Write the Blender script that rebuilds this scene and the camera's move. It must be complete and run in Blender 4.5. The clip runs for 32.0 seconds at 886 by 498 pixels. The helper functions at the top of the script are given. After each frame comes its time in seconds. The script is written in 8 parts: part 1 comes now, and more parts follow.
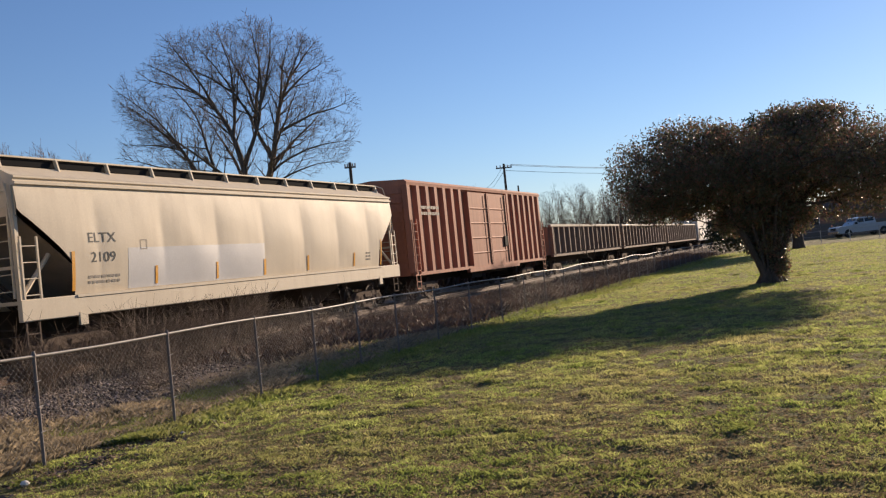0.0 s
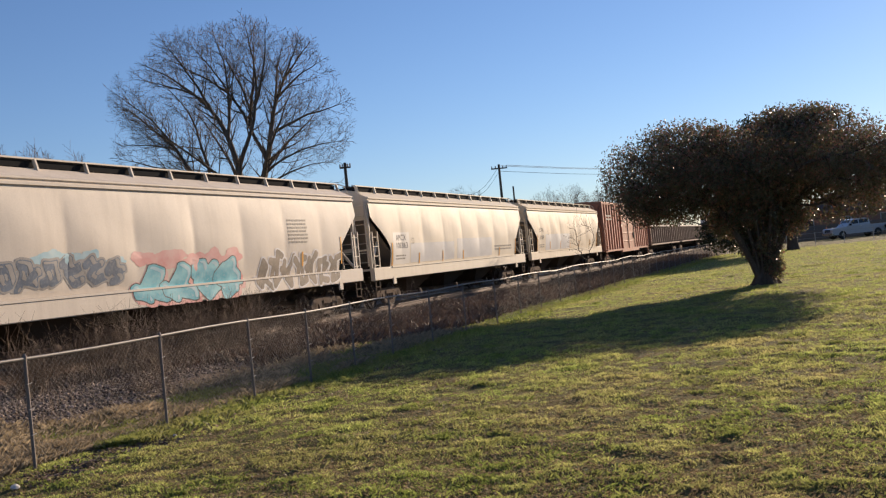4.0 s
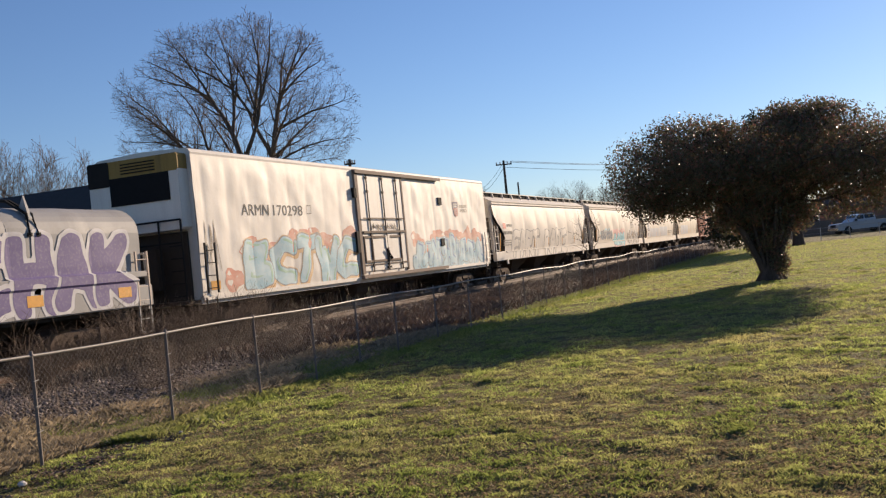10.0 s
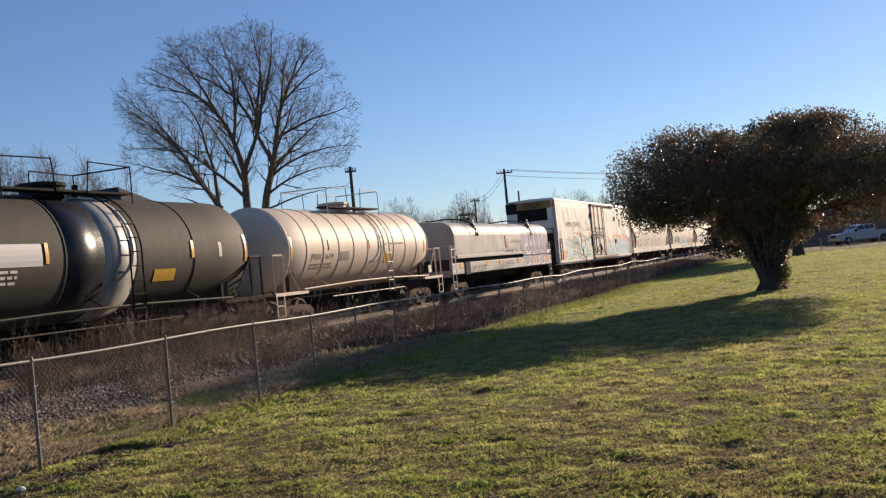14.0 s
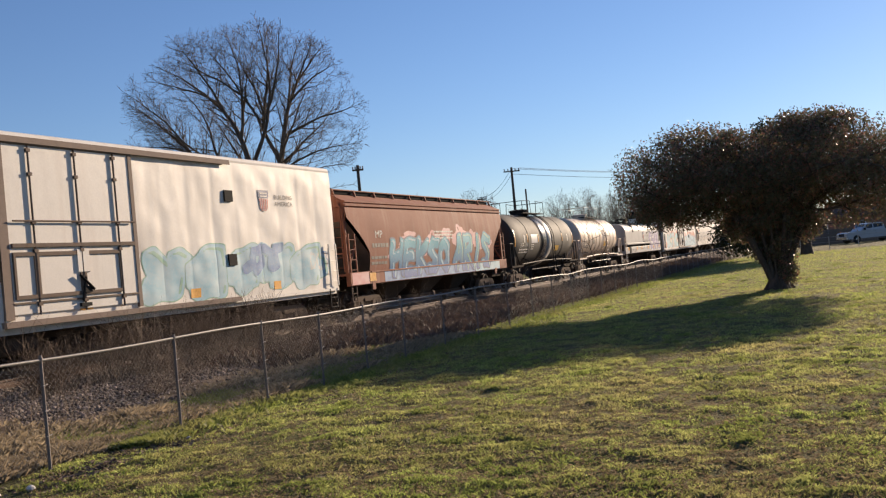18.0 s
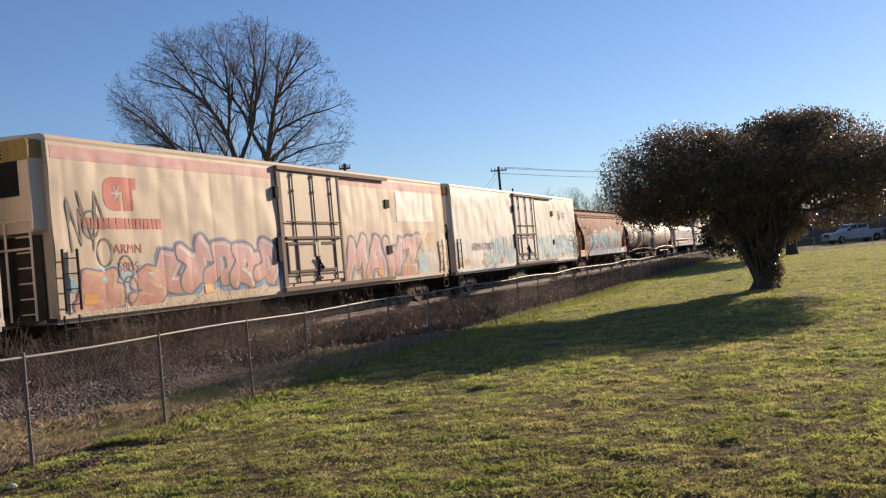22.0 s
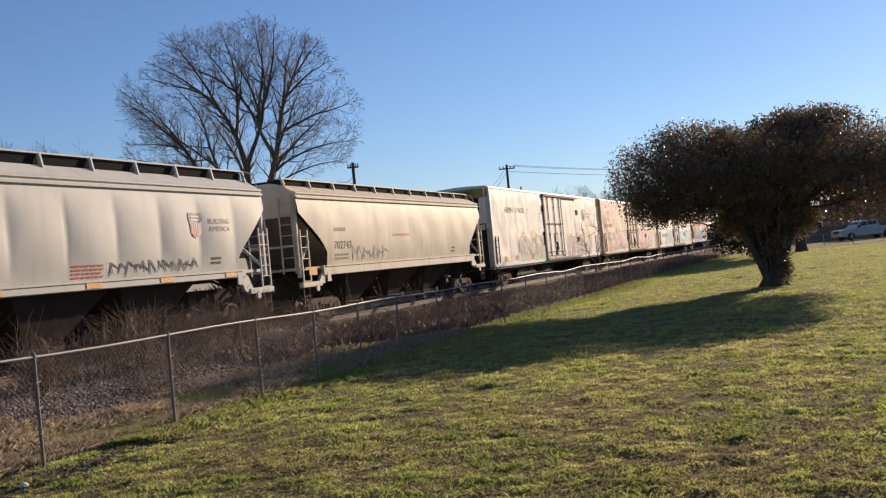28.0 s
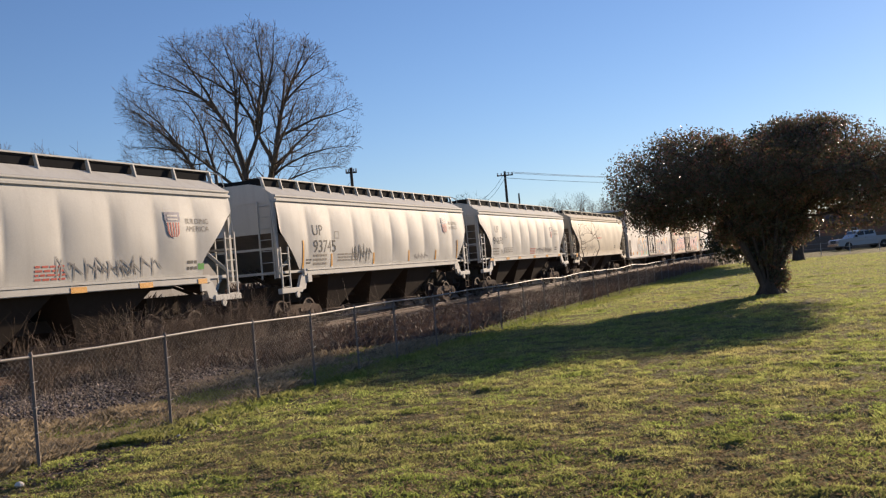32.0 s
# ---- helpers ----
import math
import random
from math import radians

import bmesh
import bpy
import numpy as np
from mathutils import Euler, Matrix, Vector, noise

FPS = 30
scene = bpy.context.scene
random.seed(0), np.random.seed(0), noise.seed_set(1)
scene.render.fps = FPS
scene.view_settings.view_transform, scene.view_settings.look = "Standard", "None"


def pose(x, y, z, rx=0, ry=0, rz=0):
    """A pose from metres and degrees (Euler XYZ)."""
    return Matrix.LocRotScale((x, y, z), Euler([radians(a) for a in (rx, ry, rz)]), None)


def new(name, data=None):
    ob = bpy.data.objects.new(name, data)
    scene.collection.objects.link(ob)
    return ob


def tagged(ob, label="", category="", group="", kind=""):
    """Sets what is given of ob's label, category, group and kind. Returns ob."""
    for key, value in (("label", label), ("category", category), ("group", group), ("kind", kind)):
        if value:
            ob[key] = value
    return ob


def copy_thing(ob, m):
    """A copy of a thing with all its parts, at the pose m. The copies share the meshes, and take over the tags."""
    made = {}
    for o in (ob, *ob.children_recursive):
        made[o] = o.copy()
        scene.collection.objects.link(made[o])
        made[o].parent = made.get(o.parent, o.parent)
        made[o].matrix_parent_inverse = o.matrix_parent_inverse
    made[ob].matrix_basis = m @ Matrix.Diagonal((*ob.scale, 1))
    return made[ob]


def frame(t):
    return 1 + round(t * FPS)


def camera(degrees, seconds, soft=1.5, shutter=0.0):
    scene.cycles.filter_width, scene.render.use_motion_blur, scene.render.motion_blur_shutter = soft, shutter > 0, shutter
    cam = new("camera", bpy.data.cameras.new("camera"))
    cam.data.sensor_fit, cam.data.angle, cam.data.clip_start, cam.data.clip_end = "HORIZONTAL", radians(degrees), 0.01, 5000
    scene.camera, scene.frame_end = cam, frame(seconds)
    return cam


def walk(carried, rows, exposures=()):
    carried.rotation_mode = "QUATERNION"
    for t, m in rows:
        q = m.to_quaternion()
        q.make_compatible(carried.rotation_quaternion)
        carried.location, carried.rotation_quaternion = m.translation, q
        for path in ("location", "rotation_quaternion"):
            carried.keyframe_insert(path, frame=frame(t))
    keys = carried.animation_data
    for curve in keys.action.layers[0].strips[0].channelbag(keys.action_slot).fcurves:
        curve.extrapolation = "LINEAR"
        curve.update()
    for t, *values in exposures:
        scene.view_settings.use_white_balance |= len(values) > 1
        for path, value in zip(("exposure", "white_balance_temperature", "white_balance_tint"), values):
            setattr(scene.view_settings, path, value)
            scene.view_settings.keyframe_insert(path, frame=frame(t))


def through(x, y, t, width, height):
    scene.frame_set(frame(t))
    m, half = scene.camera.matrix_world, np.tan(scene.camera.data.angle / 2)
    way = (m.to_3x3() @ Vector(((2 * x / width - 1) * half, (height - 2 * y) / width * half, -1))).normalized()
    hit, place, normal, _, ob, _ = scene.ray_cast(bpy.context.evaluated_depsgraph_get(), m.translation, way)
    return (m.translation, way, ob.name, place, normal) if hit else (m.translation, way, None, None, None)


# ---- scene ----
# ---- camera ----
cam = camera(48.51, 32.0, soft=1.25)
walk(cam, [
    (0, pose(-0.032, -0.006, 1.477, 90.764, 5.711, -68.539)),
    (0.5, pose(-0.050, -0.017, 1.499, 90.624, 5.620, -68.752)),
    (1, pose(-0.054, -0.013, 1.515, 90.555, 5.365, -68.835)),
    (1.5, pose(-0.008, 0.011, 1.510, 90.562, 5.251, -68.886)),
    (2, pose(-0.004, 0.001, 1.515, 90.558, 4.969, -68.987)),
    (2.5, pose(-0.002, 0.001, 1.525, 90.649, 4.842, -68.975)),
    (3, pose(0.009, -0.016, 1.516, 90.793, 5.147, -68.899)),
    (3.5, pose(0.013, -0.004, 1.505, 90.762, 5.475, -68.923)),
    (5.5, pose(0.003, -0.003, 1.494, 90.828, 5.737, -68.658)),
    (6, pose(0.008, 0.009, 1.487, 90.928, 5.710, -68.506)),
    (6.5, pose(0.017, -0.000, 1.470, 90.997, 5.949, -68.240)),
    (7, pose(-0.011, -0.015, 1.488, 90.948, 5.786, -68.124)),
    (7.5, pose(-0.016, -0.005, 1.543, 90.760, 5.233, -68.303)),
    (8, pose(0.001, -0.001, 1.530, 90.692, 5.510, -68.520)),
    (8.5, pose(0.008, -0.007, 1.504, 90.709, 5.818, -68.632)),
    (9, pose(0.010, 0.017, 1.511, 90.712, 5.339, -68.732)),
    (9.5, pose(-0.002, 0.008, 1.506, 90.643, 5.425, -68.693)),
    (10, pose(0.007, -0.003, 1.504, 90.559, 5.706, -68.549)),
    (10.5, pose(0.016, 0.000, 1.499, 90.513, 5.859, -68.564)),
    (11, pose(0.001, -0.016, 1.478, 90.680, 6.139, -68.631)),
    (11.5, pose(-0.006, -0.023, 1.479, 90.934, 6.099, -68.454)),
    (12, pose(0.022, -0.021, 1.473, 91.018, 6.100, -68.164)),
    (12.5, pose(0.006, -0.015, 1.483, 91.081, 5.872, -68.116)),
    (13, pose(0.020, -0.008, 1.493, 91.146, 5.569, -68.142)),
    (13.5, pose(0.017, 0.000, 1.507, 91.105, 5.353, -68.346)),
    (14, pose(-0.002, -0.001, 1.499, 91.027, 5.369, -68.552)),
    (14.5, pose(-0.020, 0.001, 1.504, 90.929, 5.261, -68.564)),
    (16.5, pose(-0.014, -0.005, 1.494, 90.913, 5.235, -68.806)),
    (17, pose(0.001, 0.001, 1.496, 90.976, 5.132, -68.659)),
    (17.5, pose(0.002, 0.010, 1.516, 90.901, 5.015, -68.429)),
    (18, pose(-0.010, 0.003, 1.515, 90.968, 5.339, -68.132)),
    (18.5, pose(0.000, 0.009, 1.517, 91.173, 5.336, -68.204)),
    (19, pose(-0.002, 0.001, 1.515, 91.215, 5.153, -68.470)),
    (19.5, pose(0.005, 0.003, 1.509, 91.096, 5.099, -68.586)),
    (20, pose(0.027, 0.013, 1.481, 91.007, 5.162, -68.578)),
    (20.5, pose(0.014, 0.004, 1.479, 91.055, 5.115, -68.591)),
    (21, pose(-0.001, 0.005, 1.493, 91.034, 5.070, -68.787)),
    (21.5, pose(0.007, 0.006, 1.519, 90.885, 4.935, -68.918)),
    (22, pose(0.015, 0.010, 1.504, 90.843, 5.120, -68.907)),
    (22.5, pose(0.006, 0.019, 1.534, 90.812, 4.726, -68.732)),
    (23, pose(-0.011, 0.025, 1.533, 90.841, 4.760, -68.752)),
    (23.5, pose(-0.020, 0.013, 1.507, 90.970, 4.949, -68.680)),
    (24, pose(0.003, 0.010, 1.478, 90.944, 5.409, -68.498)),
    (24.5, pose(-0.006, 0.000, 1.478, 90.790, 5.717, -68.371)),
    (25, pose(0.019, 0.004, 1.478, 90.698, 5.764, -68.412)),
    (25.5, pose(0.005, -0.008, 1.487, 90.792, 5.481, -68.510)),
    (27.5, pose(0.010, 0.025, 1.518, 90.731, 5.166, -68.480)),
    (28, pose(0.005, 0.001, 1.505, 90.795, 5.349, -68.406)),
    (28.5, pose(0.002, -0.000, 1.511, 91.038, 5.215, -68.394)),
    (29, pose(-0.008, -0.004, 1.497, 91.228, 5.354, -68.333)),
    (29.5, pose(-0.006, -0.014, 1.501, 91.124, 5.399, -68.313)),
    (30, pose(0.012, -0.007, 1.487, 91.009, 5.374, -68.301)),
    (30.5, pose(0.023, 0.003, 1.482, 91.106, 5.246, -68.348)),
    (31, pose(-0.003, 0.006, 1.492, 91.125, 4.857, -68.457)),
    (31.5, pose(-0.011, 0.001, 1.486, 91.077, 4.744, -68.519)),
    (32, pose(-0.012, -0.000, 1.476, 91.148, 4.849, -68.562)),
], exposures=[(0, 0.62, 6150, 12), (32, 0.62, 6150, 12)])
# how far the train has rolled, in metres, second by second
ROLLED = (
    (0, 0.00),    (1, 9.63),    (2, 19.21),    (3, 28.71),    (3.5, 33.43),    (5.5, 52.22),    (6, 56.89),    (7, 66.25),    (8, 75.62),    (9, 84.95),    (10, 94.29),    (11, 103.61),    (12, 112.90),    (13, 122.18),    (14, 131.42),    (14.5, 136.02),    (16.5, 154.41),    (17, 159.00),    (18, 168.14),    (19, 177.26),    (20, 186.31),    (21, 195.34),    (22, 204.40),    (23, 213.51),    (24, 222.59),    (25, 231.61),    (25.5, 236.11),    (27.5, 254.11),    (28, 258.60),    (29, 267.55),    (30, 276.44),    (31, 285.38),    (32, 294.40),
)

# ---- light ----
SUN_TO = Vector((0.93, -0.275, 0.265)).normalized()      # towards the low afternoon sun
world = bpy.data.worlds.new("sky")
scene.world = world
world.use_nodes = True
_sky = world.node_tree.nodes.new("ShaderNodeTexSky")
_sky.sky_type = "NISHITA"
_sky.sun_disc = False
_sky.sun_elevation = math.asin(SUN_TO.z)
_sky.sun_rotation = math.atan2(SUN_TO.x, SUN_TO.y)
_sky.air_density, _sky.dust_density, _sky.ozone_density = 1.0, 0.06, 3.0
world.node_tree.nodes["Background"].inputs["Strength"].default_value = 0.068
_hue = world.node_tree.nodes.new("ShaderNodeMix")
_hue.data_type, _hue.blend_type = "RGBA", "MULTIPLY"
_hue.inputs[0].default_value, _hue.inputs[7].default_value = 1.0, (0.955, 0.965, 1.11, 1)      # clear dry winter air
world.node_tree.links.new(_sky.outputs[0], _hue.inputs[6])
world.node_tree.links.new(_hue.outputs[2], world.node_tree.nodes["Background"].inputs["Color"])
_sun = bpy.data.lights.new("sun", "SUN")
_sun.energy, _sun.angle, _sun.color = 5.0, radians(0.6), (1.0, 0.77, 0.53)
_s = new("sun", _sun)
_s.matrix_world = Matrix.Translation((60, -40, 40)) @ SUN_TO.to_track_quat("Z", "Y").to_matrix().to_4x4()

# ---- mesh helpers ----
class Shape:
    """Verts and faces of one mesh, gathered piece by piece."""

    def __init__(self):
        self.v, self.f = [], []

    def add(self, verts, faces):
        n = len(self.v)
        self.v += [tuple(p) for p in verts]
        self.f += [tuple(n + i for i in q) for q in faces]
        return self

    def box(self, lo, hi):
        (a, b, c), (d, e, f) = lo, hi
        return self.add([(a, b, c), (d, b, c), (d, e, c), (a, e, c), (a, b, f), (d, b, f), (d, e, f), (a, e, f)],
                        [(3, 2, 1, 0), (4, 5, 6, 7), (0, 1, 5, 4), (1, 2, 6, 5), (2, 3, 7, 6), (3, 0, 4, 7)])

    def soft_box(self, lo, hi, r):
        """A box with its four long edges along x chamfered."""
        (a, b, c), (d, e, f) = lo, hi
        p = [(b + r, c), (e - r, c), (e, c + r), (e, f - r), (e - r, f), (b + r, f), (b, f - r), (b, c + r)]
        return self.prism(p, a, d)

    def prism(self, prof, x0, x1, caps=True):
        """A closed profile of (y, z), run along x."""
        n = len(prof)
        vs = [(x0, y, z) for y, z in prof] + [(x1, y, z) for y, z in prof]
        fs = [(i, (i + 1) % n, n + (i + 1) % n, n + i) for i in range(n)]
        if caps:
            fs += [tuple(range(n))[::-1], tuple(range(n, 2 * n))]
        return self.add(vs, fs)

    def rod(self, p, q, r, sides=6, r2=None):
        p, q = Vector(p), Vector(q)
        r2 = r if r2 is None else r2
        d = (q - p).normalized()
        a = d.orthogonal().normalized()
        b = d.cross(a)
        ring = [math.tau * i / sides for i in range(sides)]
        vs = [p + r * (a * math.cos(t) + b * math.sin(t)) for t in ring] + [q + r2 * (a * math.cos(t) + b * math.sin(t)) for t in ring]
        fs = [(i, (i + 1) % sides, sides + (i + 1) % sides, sides + i) for i in range(sides)]
        fs += [tuple(range(sides))[::-1], tuple(range(sides, 2 * sides))]
        return self.add(vs, fs)

    def path(self, pts, r, sides=5):
        pts = [Vector(p) for p in pts]
        vs, n = [], len(pts)
        for i, p in enumerate(pts):
            d = (pts[min(i + 1, n - 1)] - pts[max(i - 1, 0)]).normalized()
            a = d.cross(Vector((0, 0, 1)) if abs(d.z) < 0.9 else Vector((0, 1, 0))).normalized()
            b = d.cross(a)
            vs += [p + r * (a * math.cos(math.tau * k / sides) + b * math.sin(math.tau * k / sides)) for k in range(sides)]
        fs = [(i * sides + k, i * sides + (k + 1) % sides, (i + 1) * sides + (k + 1) % sides, (i + 1) * sides + k) for i in range(n - 1) for k in range(sides)]
        return self.add(vs, fs + [tuple(range(sides))[::-1], tuple(range((n - 1) * sides, n * sides))])

    def grid(self, fn, nu, nv):
        """fn(u, v) with u and v from 0 to 1."""
        vs = [fn(i / nu, j / nv) for j in range(nv + 1) for i in range(nu + 1)]
        w = nu + 1
        return self.add(vs, [(j * w + i, j * w + i + 1, (j + 1) * w + i + 1, (j + 1) * w + i) for j in range(nv) for i in range(nu)])

    def lathe(self, prof, axis="y", sides=20, at=(0, 0, 0)):
        """prof of (along, radius) turned round an axis through at."""
        rows = []
        for s, r in prof:
            ring = []
            for i in range(sides):
                t = math.tau * i / sides
                c, d = r * math.cos(t), r * math.sin(t)
                p = {"y": (c, s, d), "x": (s, c, d), "z": (c, d, s)}[axis]
                ring.append((p[0] + at[0], p[1] + at[1], p[2] + at[2]))
            rows += ring
        n = len(prof)
        fs = [(j * sides + i, j * sides + (i + 1) % sides, (j + 1) * sides + (i + 1) % sides, (j + 1) * sides + i) for j in range(n - 1) for i in range(sides)]
        fs += [tuple(range(sides))[::-1], tuple(range((n - 1) * sides, n * sides))]
        return self.add(rows, fs)

    def mesh(self, name, material, smooth=False):
        me = bpy.data.meshes.new(name)
        me.from_pydata(self.v, [], self.f)
        me.materials.append(material)
        if smooth:
            me.shade_smooth()
        return me


def part(name, shape, material, parent, label="", smooth=False, kind=""):
    """ONE mesh object under a thing or under a part."""
    me = shape if isinstance(shape, bpy.types.Mesh) else shape.mesh(name, material, smooth)
    ob = new(name, me)
    ob.parent = parent
    return tagged(ob, label, kind=kind)


def thing(name, label, category, group="", at=None, shape=None, material=None, smooth=False, kind=""):
    ob = new(name, shape.mesh(name, material, smooth) if shape else None)
    if at is not None:
        ob.matrix_basis = at
    return tagged(ob, label, category, group, kind)


def array_mesh(name, verts, faces, material, smooth=False):
    """A mesh from numpy arrays of triangles or quads of one size."""
    verts, faces = np.asarray(verts, np.float32), np.asarray(faces, np.int32)
    me = bpy.data.meshes.new(name)
    me.vertices.add(len(verts))
    me.vertices.foreach_set("co", verts.ravel())
    k = faces.shape[1]
    me.loops.add(faces.size)
    me.loops.foreach_set("vertex_index", faces.ravel())
    me.polygons.add(len(faces))
    me.polygons.foreach_set("loop_start", np.arange(0, faces.size, k, dtype=np.int32))
    me.materials.append(material)
    me.update(calc_edges=True)
    if smooth:
        me.shade_smooth()
    return me


# ---- materials ----
class Mat:
    """A node material with a few short-hands."""

    def __init__(self, name, rough=0.7, metal=0.0, spec=0.5):
        self.m = bpy.data.materials.new(name)
        self.m.use_nodes = True
        self.t = self.m.node_tree
        self.b = self.t.nodes["Principled BSDF"]
        self.b.inputs["Roughness"].default_value = rough
        self.b.inputs["Metallic"].default_value = metal
        self.b.inputs["Specular IOR Level"].default_value = spec
        self.co = self.t.nodes.new("ShaderNodeTexCoord").outputs["Object"]

    def node(self, kind, **sets):
        n = self.t.nodes.new(kind)
        for k, v in sets.items():
            n.inputs[k].default_value = v
        return n

    def link(self, a, b):
        self.t.links.new(a, b)

    def noise(self, scale, stretch=(1, 1, 1), detail=4.0, rough=0.55, shift=0.0):
        mp = self.node("ShaderNodeMapping", Scale=stretch, Location=(shift, shift, shift))
        self.link(self.co, mp.inputs["Vector"])
        n = self.node("ShaderNodeTexNoise", Scale=scale, Detail=detail, Roughness=rough)
        self.link(mp.outputs[0], n.inputs["Vector"])
        return n.outputs["Fac"]

    def ramp(self, fac, lo, hi, a=0.0, b=1.0):
        n = self.node("ShaderNodeMapRange")
        for k, v in (("From Min", lo), ("From Max", hi), ("To Min", a), ("To Max", b)):
            n.inputs[k].default_value = v
        self.link(fac, n.inputs["Value"])
        return n.outputs[0]

    def mix(self, fac, a, b, mode="MIX"):
        n = self.t.nodes.new("ShaderNodeMix")
        n.data_type, n.blend_type = "RGBA", mode
        for sock, v in ((n.inputs[0], fac), (n.inputs[6], a), (n.inputs[7], b)):
            if isinstance(v, bpy.types.NodeSocket):
                self.link(v, sock)
            elif isinstance(v, tuple):
                sock.default_value = (*v[:3], 1)
            else:
                sock.default_value = v
        return n.outputs[2]

    def scaled(self, fac, k):
        n = self.t.nodes.new("ShaderNodeMath")
        n.operation = "MULTIPLY"
        self.link(fac, n.inputs[0])
        n.inputs[1].default_value = k
        return n.outputs[0]

    def power(self, fac, k):
        n = self.t.nodes.new("ShaderNodeMath")
        n.operation = "POWER"
        self.link(fac, n.inputs[0])
        n.inputs[1].default_value = k
        return n.outputs[0]

    def color(self, c):
        self.link(c, self.b.inputs["Base Color"])
        return self

    def bump(self, fac, strength, dist=0.02):
        n = self.node("ShaderNodeBump", Strength=strength, Distance=dist)
        self.link(fac, n.inputs["Height"])
        self.link(n.outputs[0], self.b.inputs["Normal"])
        return self

    def island(self):
        return self.t.nodes.new("ShaderNodeNewGeometry").outputs["Random Per Island"]

    def see_through(self, color, amount):
        """Thin leaf: part of the light goes through it."""
        tr = self.t.nodes.new("ShaderNodeBsdfTranslucent")
        self.link(color, tr.inputs["Color"])
        mx = self.t.nodes.new("ShaderNodeMixShader")
        mx.inputs[0].default_value = amount
        self.link(self.b.outputs[0], mx.inputs[1])
        self.link(tr.outputs[0], mx.inputs[2])
        self.link(mx.outputs[0], self.t.nodes["Material Output"].inputs["Surface"])
        return self


def tint(c, k):
    return tuple(min(1, x * k) for x in c)


def paint(name, col, grime=(0.16, 0.12, 0.09), amount=0.35, rough=0.55, bump=0.15, shift=0.0, streak=True):
    """Weathered paint on steel: runs of grime, blotches and fine speckle."""
    m = Mat(name, rough, spec=0.3)
    runs = m.ramp(m.noise(1.1, (2.2, 2.2, 0.16) if streak else (1, 1, 1), 5, 0.6, shift), 0.48, 0.8, 0, amount)
    blot = m.ramp(m.noise(0.45, (1, 1, 1), 5, 0.6, shift + 3), 0.42, 0.75, 0, amount * 0.7)
    fine = m.noise(28, (1, 1, 1), 3, 0.6, shift)
    c = m.mix(blot, col, tint(col, 0.72))
    c = m.mix(runs, c, grime)
    c = m.mix(m.ramp(fine, 0.35, 0.75, 0, 0.22), c, tint(col, 0.6))
    m.color(c).bump(m.noise(2.2, (1, 1, 1), 3, 0.5, shift), bump, 0.03)
    m.link(m.ramp(fine, 0.3, 0.7, rough + 0.08, rough + 0.2), m.b.inputs["Roughness"])
    return m.m


def plain(name, col, rough=0.7, metal=0.0, vary=0.25, scale=6.0, spec=0.5):
    m = Mat(name, rough, metal, spec)
    n = m.noise(scale, (1, 1, 1), 5, 0.6)
    f = m.noise(scale * 9, (1, 1, 1), 3, 0.6)
    c = m.mix(m.ramp(n, 0.35, 0.7, 0, vary), col, tint(col, 0.45))
    c = m.mix(m.ramp(f, 0.4, 0.75, 0, vary), c, tint(col, 1.4))
    m.color(c).bump(f, 0.25, 0.01)
    return m.m


CREAM = paint("cream_paint", (0.66, 0.565, 0.42), (0.30, 0.22, 0.15), 0.30, 0.5, shift=1)
BONE = paint("bone_paint", (0.70, 0.62, 0.49), (0.30, 0.24, 0.17), 0.26, 0.5, shift=5)
PEARL = paint("pearl_paint", (0.66, 0.585, 0.49), (0.28, 0.23, 0.18), 0.28, 0.5, shift=9)
CHALK = paint("chalk_paint", (0.68, 0.62, 0.54), (0.28, 0.24, 0.2), 0.28, 0.5, shift=13)
GREY = paint("grey_paint", (0.57, 0.555, 0.505), (0.24, 0.2, 0.15), 0.3, 0.5, shift=17)
SAND = paint("sand_paint", (0.62, 0.55, 0.42), (0.24, 0.18, 0.12), 0.4, 0.5, shift=21)
OXIDE = paint("oxide_paint", (0.30, 0.115, 0.065), (0.50, 0.36, 0.27), 0.45, 0.65, 0.2, 27)
BROWN = paint("boxcar_paint", (0.42, 0.17, 0.10), (0.10, 0.05, 0.035), 0.55, 0.6, 0.2, 31)
OLIVE = paint("gondola_paint", (0.22, 0.155, 0.115), (0.09, 0.06, 0.045), 0.5, 0.65, 0.2, 35)
WHITE = paint("reefer_white", (0.76, 0.71, 0.63), (0.36, 0.26, 0.19), 0.30, 0.42, 0.2, 39)
TAN = paint("reefer_tan", (0.66, 0.53, 0.38), (0.36, 0.22, 0.15), 0.36, 0.45, 0.2, 43)
STEEL_GREY = paint("hood_grey", (0.37, 0.355, 0.335), (0.15, 0.12, 0.1), 0.3, 0.42, 0.12, 47)
TANK_CREAM = paint("tank_cream", (0.68, 0.56, 0.44), (0.28, 0.19, 0.13), 0.3, 0.45, 0.1, 51)
TANK_BLACK = paint("tank_black", (0.05, 0.044, 0.036), (0.13, 0.1, 0.07), 0.3, 0.6, 0.1, 55)
BAND = paint("tank_band", (0.42, 0.41, 0.39), (0.02, 0.02, 0.02), 1.0, 0.3, 0.1, 59)
GLOSS_BLACK = paint("tank_gloss_black", (0.022, 0.022, 0.026), (0.10, 0.09, 0.08), 0.3, 0.12, 0.05, 60)
FRAME = plain("car_underframe", (0.065, 0.053, 0.043), 0.95, spec=0.05)
TRUCK_STEEL = plain("truck_casting", (0.15, 0.115, 0.09), 0.95, 0.0, 0.4, spec=0.08)
